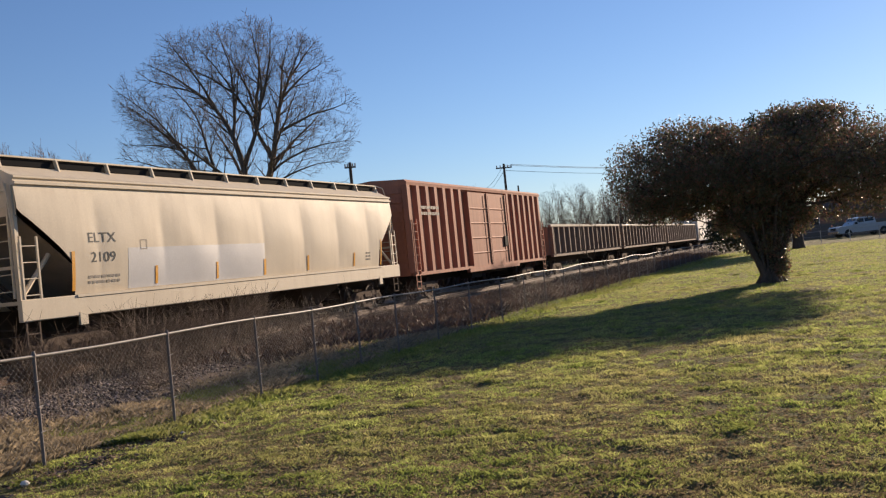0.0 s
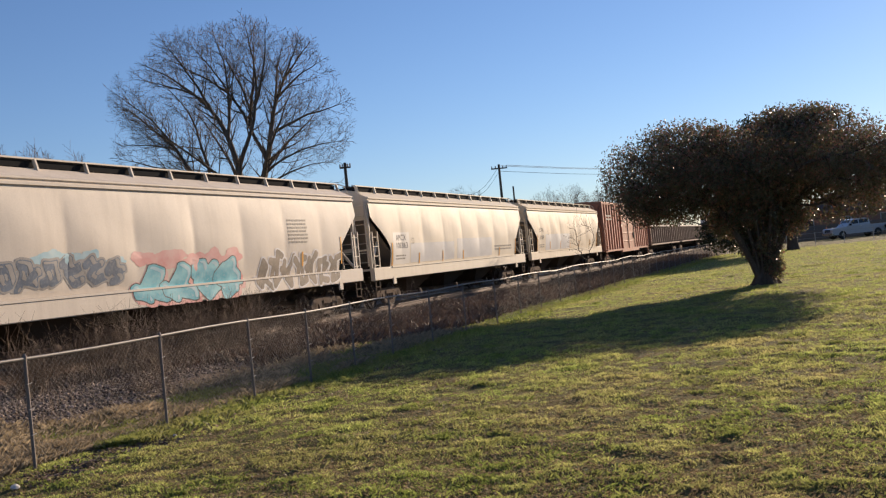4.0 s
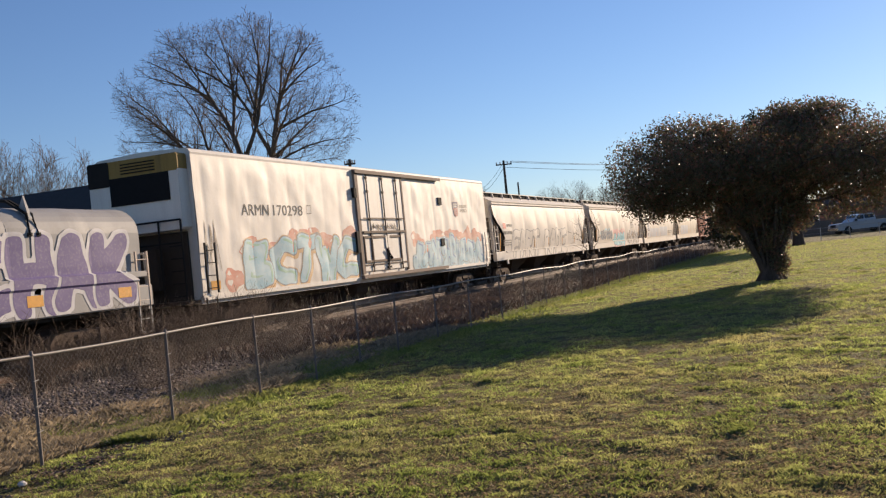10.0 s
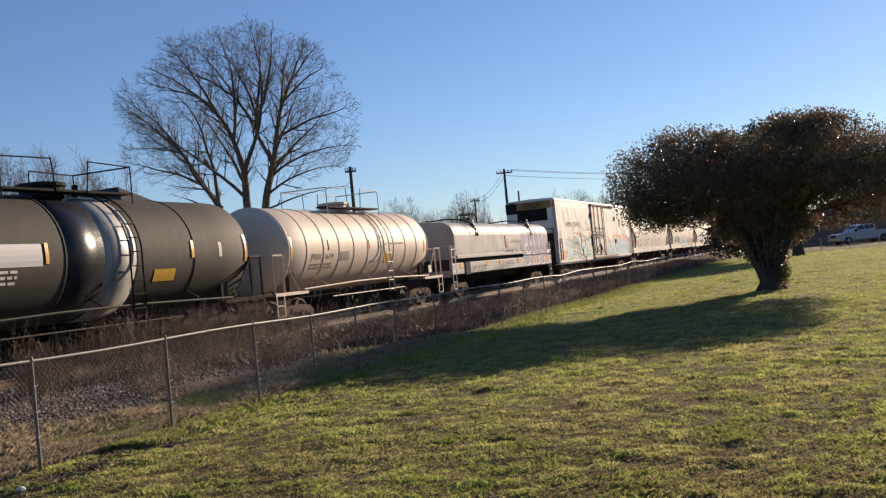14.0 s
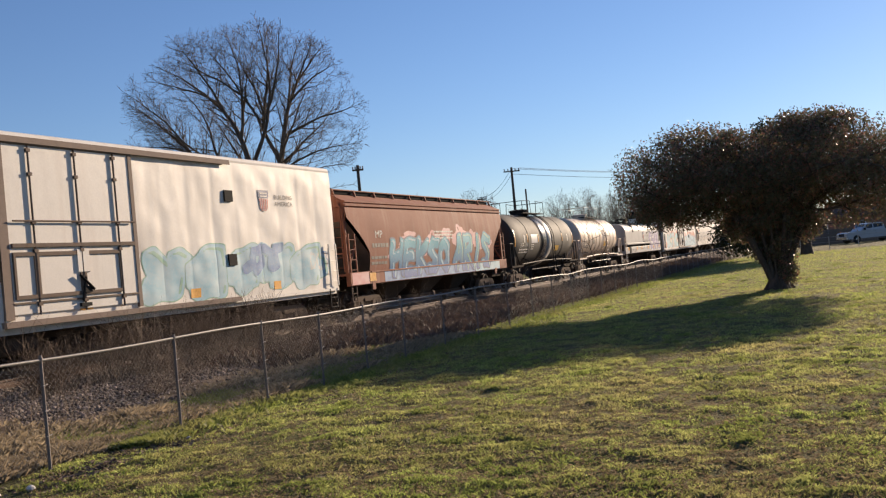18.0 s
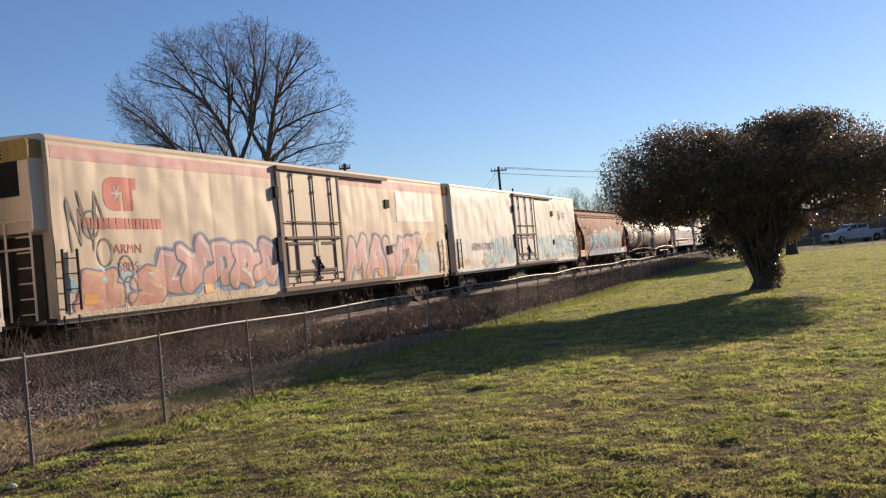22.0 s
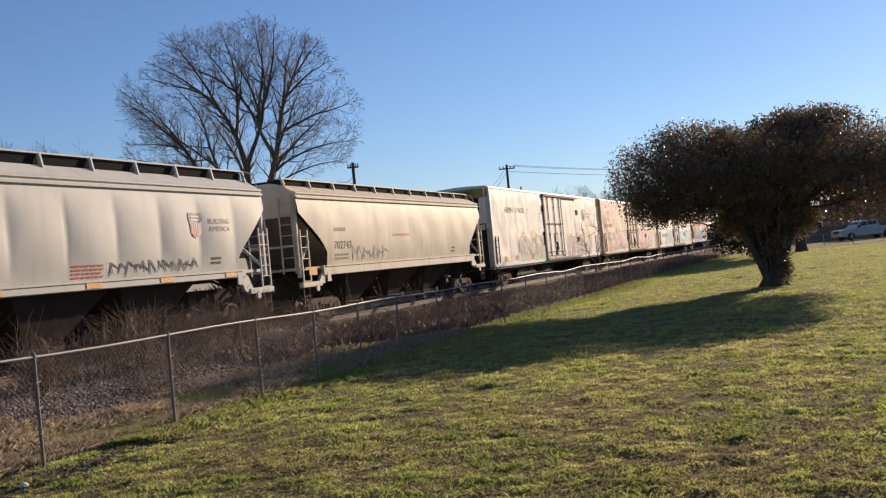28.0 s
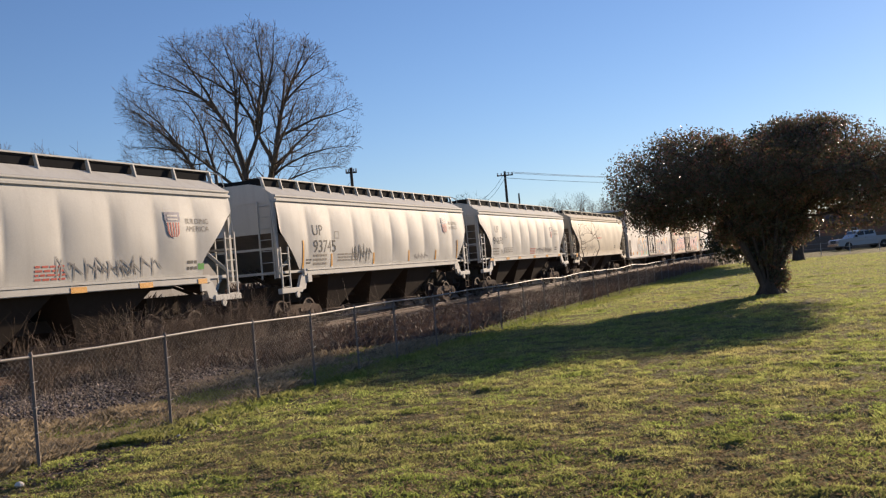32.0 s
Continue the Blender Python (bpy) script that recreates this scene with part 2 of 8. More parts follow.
WHEEL = plain("wheel_steel", (0.07, 0.05, 0.04), 0.7, 0.2, 0.4, spec=0.15)
# brake-dust grime, with the shade of the end openings put into the colour
END_GRIME_SHADE = paint("end_grime_shade", (0.24, 0.205, 0.17), (0.08, 0.07, 0.06), 0.5, 0.8, shift=63)
HATCH = plain("hatch_black", (0.02, 0.02, 0.021), 0.95, spec=0.04)
UNIT_YELLOW = paint("unit_yellow", (0.34, 0.22, 0.06), (0.07, 0.055, 0.04), 0.75, 0.6, shift=67)
DARK = plain("dark_fitting", (0.026, 0.024, 0.022), 0.85, spec=0.12)
BLACK_INK = plain("black_lettering", (0.04, 0.038, 0.036), 0.7, 0, 0.5, 12)
GREY_INK = plain("faded_lettering", (0.25, 0.22, 0.18), 0.7, 0, 0.5, 12)
WHITE_INK = plain("white_lettering", (0.7, 0.66, 0.58), 0.7, 0, 0.3, 12)
RED_INK = plain("red_lettering", (0.55, 0.085, 0.055), 0.65, 0, 0.5, 12)
BLUE_INK = plain("blue_lettering", (0.022, 0.03, 0.12), 0.6, 0, 0.3, 12)
ORANGE = plain("reflective_tape", (0.78, 0.36, 0.03), 0.4, 0, 0.35, 14)
YELLOW = plain("yellow_paint", (0.66, 0.38, 0.03), 0.5, 0, 0.35, 6)
REPAINT = plain("grey_repaint", (0.52, 0.51, 0.50), 0.55, 0, 0.12, 2)
REPAINT_PALE = plain("pale_repaint", (0.66, 0.62, 0.56), 0.55, 0, 0.12, 2)
GREEN_TAG = plain("green_sticker", (0.1, 0.4, 0.05), 0.5)


def spray(name, a, b, rise=None):
    """Faded spray paint that runs from one colour into another, in patches or from foot to head."""
    m = Mat(name, 0.7)
    if rise:
        sep = m.t.nodes.new("ShaderNodeSeparateXYZ")
        m.link(m.co, sep.inputs[0])
        c = m.mix(m.ramp(sep.outputs["Z"], *rise), a, b)
    else:
        c = m.mix(m.ramp(m.noise(1.3, (1, 1, 1.6), 3), 0.38, 0.62), a, b)
    c = m.mix(m.ramp(m.noise(16, (1, 1, 1), 4), 0.5, 0.8, 0, 0.28), c, (0.6, 0.55, 0.48))
    m.color(c)
    return m.m


SP = {
    "sky": spray("spray_sky", (0.27, 0.47, 0.55), (0.44, 0.58, 0.61)), "teal": spray("spray_teal", (0.06, 0.33, 0.42), (0.25, 0.55, 0.60)),
    "pink": spray("spray_pink", (0.62, 0.27, 0.25), (0.68, 0.42, 0.38)), "red": spray("spray_red", (0.55, 0.20, 0.13), (0.62, 0.36, 0.27)),
    "violet": spray("spray_violet", (0.10, 0.075, 0.17), (0.17, 0.13, 0.25)), "white": spray("spray_white", (0.68, 0.66, 0.64), (0.55, 0.52, 0.52)),
    "grey": spray("spray_grey", (0.22, 0.21, 0.20), (0.34, 0.32, 0.30)), "black": spray("spray_black", (0.035, 0.035, 0.04), (0.08, 0.08, 0.085)),
    "ochre": spray("spray_ochre", (0.60, 0.36, 0.16), (0.66, 0.47, 0.26)), "green": spray("spray_green", (0.22, 0.42, 0.30), (0.36, 0.52, 0.42)),
    "blue": spray("spray_blue", (0.12, 0.20, 0.40), (0.25, 0.38, 0.52)), "brown": spray("spray_brown", (0.14, 0.11, 0.08), (0.22, 0.17, 0.12)),
    "navy": spray("spray_navy", (0.06, 0.09, 0.14), (0.12, 0.16, 0.22)), "bare": CHALK,
    "purple": spray("spray_purple", (0.13, 0.095, 0.24), (0.17, 0.13, 0.28)),
    "fade": spray("spray_fade", (0.06, 0.11, 0.32), (0.06, 0.34, 0.42), (1.25, 2.5)), "rose": spray("spray_rose", (0.50, 0.22, 0.12), (0.66, 0.36, 0.35), (1.3, 2.1)),
}

# ---- the train ----
SIDE = 15.38                      # plane of the near car sides
TRACK_Y = SIDE + 1.6              # middle of the track
TRAIN = []                        # (car, where its middle stands at the start)
WHEELS = []                       # (wheelset, truck offset, car middle)


def lettering(body, x0, x1, z0, z1, side, material, car, label, name="lettering", off=0.007):
    """Words set between x0 and x1 and z0 and z1 on a car side."""
    cu = bpy.data.curves.new(name, "FONT")
    cu.body, cu.resolution_u = body, 3
    ob = bpy.data.objects.new(name, cu)
    scene.collection.objects.link(ob)
    dg = bpy.context.evaluated_depsgraph_get()
    me = bpy.data.meshes.new_from_object(ob.evaluated_get(dg))
    bpy.data.objects.remove(ob)
    xs, ys = [v.co.x for v in me.vertices], [v.co.y for v in me.vertices]
    ax, bx, ay, by = min(xs), max(xs), min(ys), max(ys)
    for v in me.vertices:
        x = x0 + (v.co.x - ax) / (bx - ax) * (x1 - x0)
        z = z0 + (v.co.y - ay) / (by - ay) * (z1 - z0)
        v.co = (x, side(x, z) - off, z)
    me.materials.append(material)
    return part(name, me, material, car, label)


def patch(sh, x0, x1, z0, z1, side, off=0.004):
    nz, nx = max(1, round((z1 - z0) / 0.12)), max(1, round((x1 - x0) / 0.09))
    return sh.grid(lambda u, v: (x0 + u * (x1 - x0), side(x0 + u * (x1 - x0), z0 + v * (z1 - z0)) - off, z0 + v * (z1 - z0)), nx, nz)


def bars(x0, x1, z0, z1, rows, side, rnd, off=0.007):
    """Small print that cannot be read: broken bars."""
    sh = Shape()
    h = (z1 - z0) / rows
    for k in range(rows):
        x = x0
        while x < x1 - 0.05:
            w = min(rnd.uniform(0.08, 0.3), x1 - x)
            patch(sh, x, x + w, z1 - (k + 0.62) * h, z1 - (k + 0.12) * h, side, off)
            x += w + 0.05
    return sh


def ring_box(x0, x1, z0, z1, t, side, off=0.007):
    sh = Shape()
    for b in ((x0, x1, z0, z0 + t), (x0, x1, z1 - t, z1), (x0, x0 + t, z0 + t, z1 - t), (x1 - t, x1, z0 + t, z1 - t)):
        patch(sh, *b, side, off)
    return sh


def shield(x0, x1, z0, z1, side, car):
    """The railway's shield, as plain shapes: blue top, red and white stripes."""
    w, h = x1 - x0, z1 - z0
    half = lambda v: 0.5 * (1 - 0.1 * math.sin(math.pi * min(1, v / 0.62)) if v > 0.3 else 0.9 * max(0.0, 1 - (1 - v / 0.3) ** 2) ** 0.5)

    def cell(u0, u1, v0, v1, off):
        sh = Shape()
        def fn(u, v):
            vv = v0 + v * (v1 - v0)
            x = x0 + w * (0.5 + (u0 + u * (u1 - u0) - 0.5) * 2 * half(vv) * (0.92 if vv < 0.7 else 1))
            return (x, side(x, z0 + h * vv) - off, z0 + h * vv)
        return sh.grid(fn, 3, 8)
    emblem = part("emblem", cell(0, 1, 0, 0.62, 0.013), WHITE_INK, car, "faded red, white and blue shield")
    part("emblem_top", cell(0, 1, 0.62, 1, 0.013), BLUE_INK, emblem)
    for k in range(5):
        part("emblem_stripe", cell(0.05 + k * 0.2, 0.15 + k * 0.2, 0.05, 0.6, 0.017), RED_INK, emblem)
    for v in (0.68, 0.82):
        part("emblem_print", cell(0.16, 0.84, v, v + 0.07, 0.017), WHITE_INK, emblem)


GLYPHS = [      # hooks, arrows and bows of a wild style, no letters
    [[(0.0, 0.75), (0.35, 1.0), (0.55, 0.55), (0.2, 0.35), (0.65, 0.0), (1.1, 0.25)], [(0.55, 0.55), (1.0, 0.8)]],
    [[(-0.1, 0.2), (0.3, 0.1), (0.45, 0.9), (0.8, 0.7), (0.7, 0.2), (1.15, 0.05)]],
    [[(0.05, 0.0), (0.25, 0.6), (0.0, 0.95), (0.6, 0.85), (0.75, 0.4), (1.05, 0.6)], [(0.3, 0.25), (0.9, 0.05)]],
    [[(-0.1, 0.9), (0.4, 0.7), (0.2, 0.1), (0.75, 0.25), (0.65, 1.0), (1.1, 0.9)]],
    [[(0.0, 0.4), (0.3, 0.8), (0.7, 0.95), (0.5, 0.45), (0.9, 0.1), (0.35, 0.0)], [(0.7, 0.6), (1.1, 0.45)]],
    [[(0.1, 0.95), (0.15, 0.3), (0.5, 0.05), (0.6, 0.65), (1.0, 1.0)], [(-0.1, 0.55), (0.4, 0.5)]],
    [[(-0.05, 0.1), (0.45, 0.35), (0.3, 0.85), (0.85, 0.9), (0.95, 0.3), (0.6, 0.1)]],
]


def ribbon(sh, pts, w, side, off):
    """A broad brush stroke with pointed ends along pts of (x, z), laid on the car side."""
    fine = []
    for (a, b), (c, d) in zip(pts, pts[1:]):
        n = max(2, round(math.hypot(c - a, d - b) / 0.12))
        fine += [(a + (c - a) * k / n, b + (d - b) * k / n) for k in range(n)]
    fine.append(pts[-1])
    vs, n = [], len(fine)
    for i, (x, z) in enumerate(fine):
        p, q = fine[max(i - 1, 0)], fine[min(i + 1, n - 1)]
        dx, dz = q[0] - p[0], q[1] - p[1]
        k = math.hypot(dx, dz) or 1
        h = w / 2 * (0.75 + 0.25 * math.sin(i * 0.9)) * (0.55 if i in (0, n - 1) else 1)
        pair = [(x - dz / k * h * s, z + dx / k * h * s) for s in (1, -1)]
        ys = [side(X, Z) for X, Z in pair]
        if abs(ys[0] - ys[1]) > 0.04:
            ys = [min(ys)] * 2
        vs += [(X, y - off, Z) for (X, Z), y in zip(pair, ys)]
    return sh.add(vs, [(2 * i, 2 * i + 1, 2 * i + 3, 2 * i + 2) for i in range(n - 1)])


def blob(sh, cx, cz, rx, rz, side, off, rnd, n=18):
    ph = [rnd.uniform(0, 6) for _ in range(3)]
    vs = [(cx, side(cx, cz) - off, cz)]
    for i in range(n):
        t = math.tau * i / n
        k = 1 + 0.16 * math.sin(3 * t + ph[0]) + 0.1 * math.sin(5 * t + ph[1])
        x, z = cx + rx * k * math.cos(t), cz + rz * k * math.sin(t)
        vs.append((x, side(x, z) - off, z))
    return sh.add(vs, [(0, i + 1, (i + 1) % n + 1) for i in range(n)])


ABC = {         # strokes of plain block letters
    "A": [[(0, 0), (0.42, 1), (0.62, 1), (1, 0)], [(0.2, 0.36), (0.8, 0.36)]], "B": [[(0, 0), (0, 1), (0.7, 0.95), (0.72, 0.6), (0.1, 0.52), (0.95, 0.42), (0.9, 0.05), (0, 0)]],
    "C": [[(0.95, 0.9), (0.45, 1), (0.02, 0.65), (0.02, 0.3), (0.5, 0), (1, 0.14)]], "D": [[(0, 0), (0, 1), (0.7, 0.92), (0.97, 0.5), (0.7, 0.06), (0, 0)]],
    "E": [[(0.95, 1), (0.05, 0.96), (0.05, 0), (0.95, 0.02)], [(0.05, 0.5), (0.75, 0.52)]], "F": [[(0.95, 1), (0.05, 0.96), (0.05, 0)], [(0.05, 0.52), (0.75, 0.54)]],
    "H": [[(0.05, 0), (0.1, 1)], [(0.9, 0), (0.95, 1)], [(0.1, 0.5), (0.9, 0.5)]], "I": [[(0.5, 0), (0.5, 1)]], "K": [[(0.05, 0), (0.1, 1)], [(0.95, 1), (0.15, 0.48), (1, 0)]],
    "M": [[(0, 0), (0.12, 1), (0.5, 0.4), (0.88, 1), (1, 0)]], "O": [[(0.5, 0), (0.04, 0.3), (0.08, 0.75), (0.5, 1), (0.94, 0.72), (0.95, 0.28), (0.5, 0)]],
    "R": [[(0.02, 0), (0.02, 1), (0.8, 0.92), (0.8, 0.58), (0.1, 0.5), (1, 0)]], "S": [[(0.95, 0.9), (0.4, 1), (0.08, 0.74), (0.88, 0.36), (0.6, 0.02), (0.02, 0.08)]],
    "T": [[(0, 0.96), (1, 1)], [(0.5, 0.98), (0.45, 0)]], "W": [[(0, 1), (0.22, 0), (0.5, 0.6), (0.76, 0), (1, 1)]], "Z": [[(0, 0.95), (0.95, 1), (0.05, 0.02), (1, 0.05)]],
}


def contour(F, xs, zs, side, off):
    """The part of a car side where the field F is below nought, as one welded sheet with a smooth rim."""
    sh, seen = Shape(), {}

    def vert(key, x, z):
        if key not in seen:
            seen[key] = len(sh.v)
            sh.v.append((x, side(x, z) - off, z))
        return seen[key]
    low = F < 0
    some = low[:-1, :-1] | low[1:, :-1] | low[:-1, 1:] | low[1:, 1:]
    for j, i in zip(*np.nonzero(some)):
        ring = [(j, i), (j, i + 1), (j + 1, i + 1), (j + 1, i)]
        face = []
        for a, b in zip(ring, ring[1:] + ring[:1]):
            if low[a]:
                face.append(vert(a, xs[a[1]], zs[a[0]]))
            if low[a] != low[b]:
                lo, hi = min(a, b), max(a, b)
                t = min(max(F[lo] / (F[lo] - F[hi]), 0.02), 0.98)
                face.append(vert((lo, hi), xs[lo[1]] + t * (xs[hi[1]] - xs[lo[1]]), zs[lo[0]] + t * (zs[hi[0]] - zs[lo[0]])))
        if len(face) > 2:
            sh.f.append(tuple(face))
    return sh


def shifted(F, up, across):
    """The field F moved by whole cells, empty where nothing moved in."""
    out = np.full(F.shape, 9.0)
    h, w = F.shape
    out[max(up, 0):h + min(up, 0), max(across, 0):w + min(across, 0)] = F[max(-up, 0):h - max(up, 0), max(-across, 0):w - max(across, 0)]
    return out


def graffiti(car, x0, x1, z0, z1, fills, edge, cloud, side, seed, letters, label, weight=0.24, rim=0.05, back=None, lean=0.12, wild=0.08):
    """A sprayed piece: clouds behind, then fat letters that overlap, each with its rim; letters is a word or a number of wild shapes."""
    rnd = random.Random(seed)
    shapes = [ABC.get(c) for c in letters] if isinstance(letters, str) else [GLYPHS[rnd.randrange(len(GLYPHS))] for _ in range(letters)]
    w, h = (x1 - x0) / len(shapes), z1 - z0
    if cloud:
        for k in range(len(shapes) * 2 + 1):
            x = x0 + (x1 - x0) * (k + 0.5) / (len(shapes) * 2 + 1)
            part("graffiti_cloud", blob(Shape(), x, z0 + h * rnd.uniform(0.55, 1.0), w * 0.42, h * rnd.uniform(0.12, 0.24), side, 0.0032 + 0.0001 * k, rnd), SP[cloud], car)
    fat = min(w, h) * weight / 2
    pad = fat + rim + 0.15
    cell = 0.05
    xs, zs = np.arange(x0 - pad, x1 + pad, cell), np.arange(z0 - 0.02, z1 + pad, cell)
    X, Z = np.meshgrid(xs, zs)
    X2 = X + 0.035 * np.sin(Z * 7 + seed) + 0.03 * np.sin(Z * 3.1 + X * 2.3)
    Z2 = Z + 0.035 * np.sin(X * 6 + seed * 2)
    fields = []
    for k, strokes in enumerate(shapes):
        if not strokes:
            continue
        D = np.full(X.shape, 9.0)
        tilt, top = lean + rnd.uniform(-wild, wild), rnd.uniform(1 - wild, 1.0)
        for stroke in strokes:
            pts = []
            for u, v in stroke:
                u, v = u + rnd.uniform(-wild, wild) * 0.6, v + rnd.uniform(-wild, wild) * 0.6
                pts.append((x0 + k * w + w * (0.1 + 0.8 * u + tilt * (v - 0.5)), z0 + fat + (h - 2 * fat) * top * v))
            for (a, b), (c, d) in zip(pts, pts[1:]):
                t = np.clip(((X2 - a) * (c - a) + (Z2 - b) * (d - b)) / max((c - a) ** 2 + (d - b) ** 2, 1e-6), 0, 1)
                ex, ez = np.abs(X2 - a - t * (c - a)), np.abs(Z2 - b - t * (d - b))
                D = np.minimum(D, 0.6 * np.hypot(ex, ez) + 0.4 * np.maximum(ex, ez) * 1.15)
        fields.append(D - fat)
    every = np.minimum.reduce(fields)
    ob = part("graffiti", contour(every - rim, xs, zs, side, 0.006), SP[edge], car, label)
    if back:
        bob = shifted(every - rim, -2, 2)
        part("graffiti_shadow", contour(np.minimum(bob, every - rim * 1.6), xs, zs, side, 0.0045), SP[back], ob)
    shine = []
    for k, D in enumerate(fields):
        F = D
        for later in fields[k + 1:]:
            F = np.maximum(F, rim - later)
        if (F < 0).any():
            part("graffiti_fill", contour(F, xs, zs, side, 0.0085), SP[fills[0]], ob)
            if fills[1] != fills[0]:
                shine.append(np.maximum(F + fat * 0.25, -fat * 0.3 - shifted(D, -1, -2)))
    if shine and (np.minimum.reduce(shine) < 0).any():
        part("graffiti_shine", contour(np.minimum.reduce(shine), xs, zs, side, 0.0105), SP[fills[1]], ob, kind="stuff")


def scrawl(car, x0, x1, z0, z1, side, seed, ink, label, thick=0.035, loops=9):
    """A quick tag in one thin line."""
    rnd = random.Random(seed)
    sh, x, w = Shape(), x0, (x1 - x0) / loops
    for k in range(loops):
        pts = [(x + rnd.uniform(-0.1, 0.5) * w, z0 + (z1 - z0) * v) for v in (rnd.uniform(0, 0.3), rnd.uniform(0.7, 1), rnd.uniform(0.2, 0.6), rnd.uniform(0.6, 1))]
        pts.append((x + w * 1.1, z0 + (z1 - z0) * rnd.uniform(0.1, 0.6)))
        ribbon(sh, pts, thick, side, 0.0095 + 0.0002 * k)
        x += w
    part("graffiti_tag", sh, ink, car, label)


# ---- wheels and trucks, shared by all the cars ----
def wheelset_meshes():
    ax = Shape().rod((0, -0.95, 0), (0, 0.95, 0), 0.085, 10)
    for s in (-1, 1):
        prof = [(0.66, 0.12), (0.66, 0.30), (0.70, 0.33), (0.69, 0.40), (0.68, 0.482), (0.705, 0.49), (0.73, 0.462), (0.83, 0.457), (0.83, 0.40), (0.78, 0.37), (0.76, 0.2), (0.81, 0.14), (0.81, 0.10)]
        ax.lathe([(s * a, r) for a, r in prof], "y", 28)
        ax.rod((0, s * 0.93, 0), (0, s * 1.1, 0), 0.12, 10)
        for k in range(3):
            t = math.tau * k / 3
            ax.rod((0.06 * math.cos(t), s * 1.1, 0.06 * math.sin(t)), (0.06 * math.cos(t), s * 1.12, 0.06 * math.sin(t)), 0.02, 6)
    return ax.mesh("wheelset", WHEEL)


def side_frame_mesh():
    """The cast side frame: an arch over two axle boxes with the spring nest between."""
    sh = Shape()
    for s in (-1,):
        y0, y1 = -1.16, -0.98
        top = [(-1.12, 0.50), (-0.95, 0.66), (-0.55, 0.72), (0.55, 0.72), (0.95, 0.66), (1.12, 0.50), (1.12, 0.36), (0.72, 0.36), (0.66, 0.5), (0.42, 0.58), (-0.42, 0.58), (-0.66, 0.5), (-0.72, 0.36), (-1.12, 0.36)]
        n = len(top)
        sh.add([(x, y0, z) for x, z in top] + [(x, y1, z) for x, z in top],
               [(i, (i + 1) % n, n + (i + 1) % n, n + i) for i in range(n)]
               + [(0, 1, 12, 13), (1, 2, 11, 12), (2, 3, 10, 11), (3, 4, 9, 10), (4, 5, 8, 9), (5, 6, 7, 8)]
               + [tuple(n + i for i in q) for q in ((0, 1, 12, 13), (1, 2, 11, 12), (2, 3, 10, 11), (3, 4, 9, 10), (4, 5, 8, 9), (5, 6, 7, 8))])
        for e in (-1, 1):
            sh.add([(e * 0.62, y0, 0.5), (e * 0.42, y0, 0.58), (e * 0.26, y0, 0.2), (e * 0.40, y0, 0.16), (e * 0.62, y1, 0.5), (e * 0.42, y1, 0.58), (e * 0.26, y1, 0.2), (e * 0.40, y1, 0.16)],
                   [(0, 1, 2, 3), (7, 6, 5, 4), (0, 4, 5, 1), (1, 5, 6, 2), (2, 6, 7, 3), (3, 7, 4, 0)])
            sh.box((e * 0.876 - 0.12, y0, 0.33), (e * 0.876 + 0.12, y1 + 0.03 * (s > 0), 0.58))
        sh.box((-0.40, y0, 0.14), (0.40, y1, 0.24))
    return sh.mesh("side_frame", TRUCK_STEEL)


def springs_mesh():
    sh = Shape()
    for s in (-1,):
        for x in (-0.2, 0, 0.2):
            for k in range(6):
                sh.lathe([(0.245 + k * 0.045, 0.07), (0.265 + k * 0.045, 0.09), (0.282 + k * 0.045, 0.07)], "z", 8, (x, s * 1.07, 0))
        sh.box((-0.30, s * 1.07 - 0.12, 0.5), (0.30, s * 1.07 + 0.12, 0.62))
    return sh.mesh("spring_nest", TRUCK_STEEL)


def brake_mesh():
    sh = Shape()
    for x in (-0.40, 0.40):
        sh.box((x - 0.05, -0.9, 0.28), (x + 0.05, 0.9, 0.40))
        sh.rod((x, -0.3, 0.35), (x * 0.3, 0.0, 0.8), 0.03)
    return sh.mesh("brake_beam", FRAME)


BOLSTER = Shape().soft_box((-0.2, -1.0, 0.5), (0.2, 1.0, 0.72), 0.05).mesh("bolster", TRUCK_STEEL)
WHEELSET, SIDE_FRAME, SPRINGS, BRAKE = wheelset_meshes(), side_frame_mesh(), springs_mesh(), brake_mesh()


def trucks(car, middle, off):
    for x in (-off, off):
        tr = part("truck", BOLSTER, None, car, "dusty cast steel truck")
        tr.matrix_basis = pose(x, 0, 0)
        for turn in (0, 180):
            part("side_frame", SIDE_FRAME, None, tr).matrix_basis = pose(0, 0, 0, 0, 0, turn)
            part("spring_nest", SPRINGS, None, tr).matrix_basis = pose(0, 0, 0, 0, 0, turn)
        part("brake_beam", BRAKE, None, tr)
        for dx in (-0.876, 0.876):
            w = part("wheelset", WHEELSET, None, tr)
            w.matrix_basis = pose(dx, 0, 0.457)
            WHEELS.append((w, dx, middle + x + dx))


def coupler(car, l):
    for s in (-1, 1):
        sh = Shape().box((min(s * (l - 0.3), s * (l + 0.25)), -0.1, 0.74), (max(s * (l - 0.3), s * (l + 0.25)), 0.1, 0.98))
        sh.soft_box((min(s * (l + 0.25), s * (l + 0.55)), -0.2, 0.7), (max(s * (l + 0.25), s * (l + 0.55)), 0.16, 1.02), 0.06)
        sh.rod((s * (l - 0.05), -0.35, 0.8), (s * (l + 0.5), -0.3, 0.35), 0.025)
        sh.rod((s * (l + 0.02), -1.3, 0.95), (s * (l + 0.02), 0.1, 1.02), 0.015)
        part("coupler", sh, FRAME, car, "rusty knuckle coupler with hanging air hose")


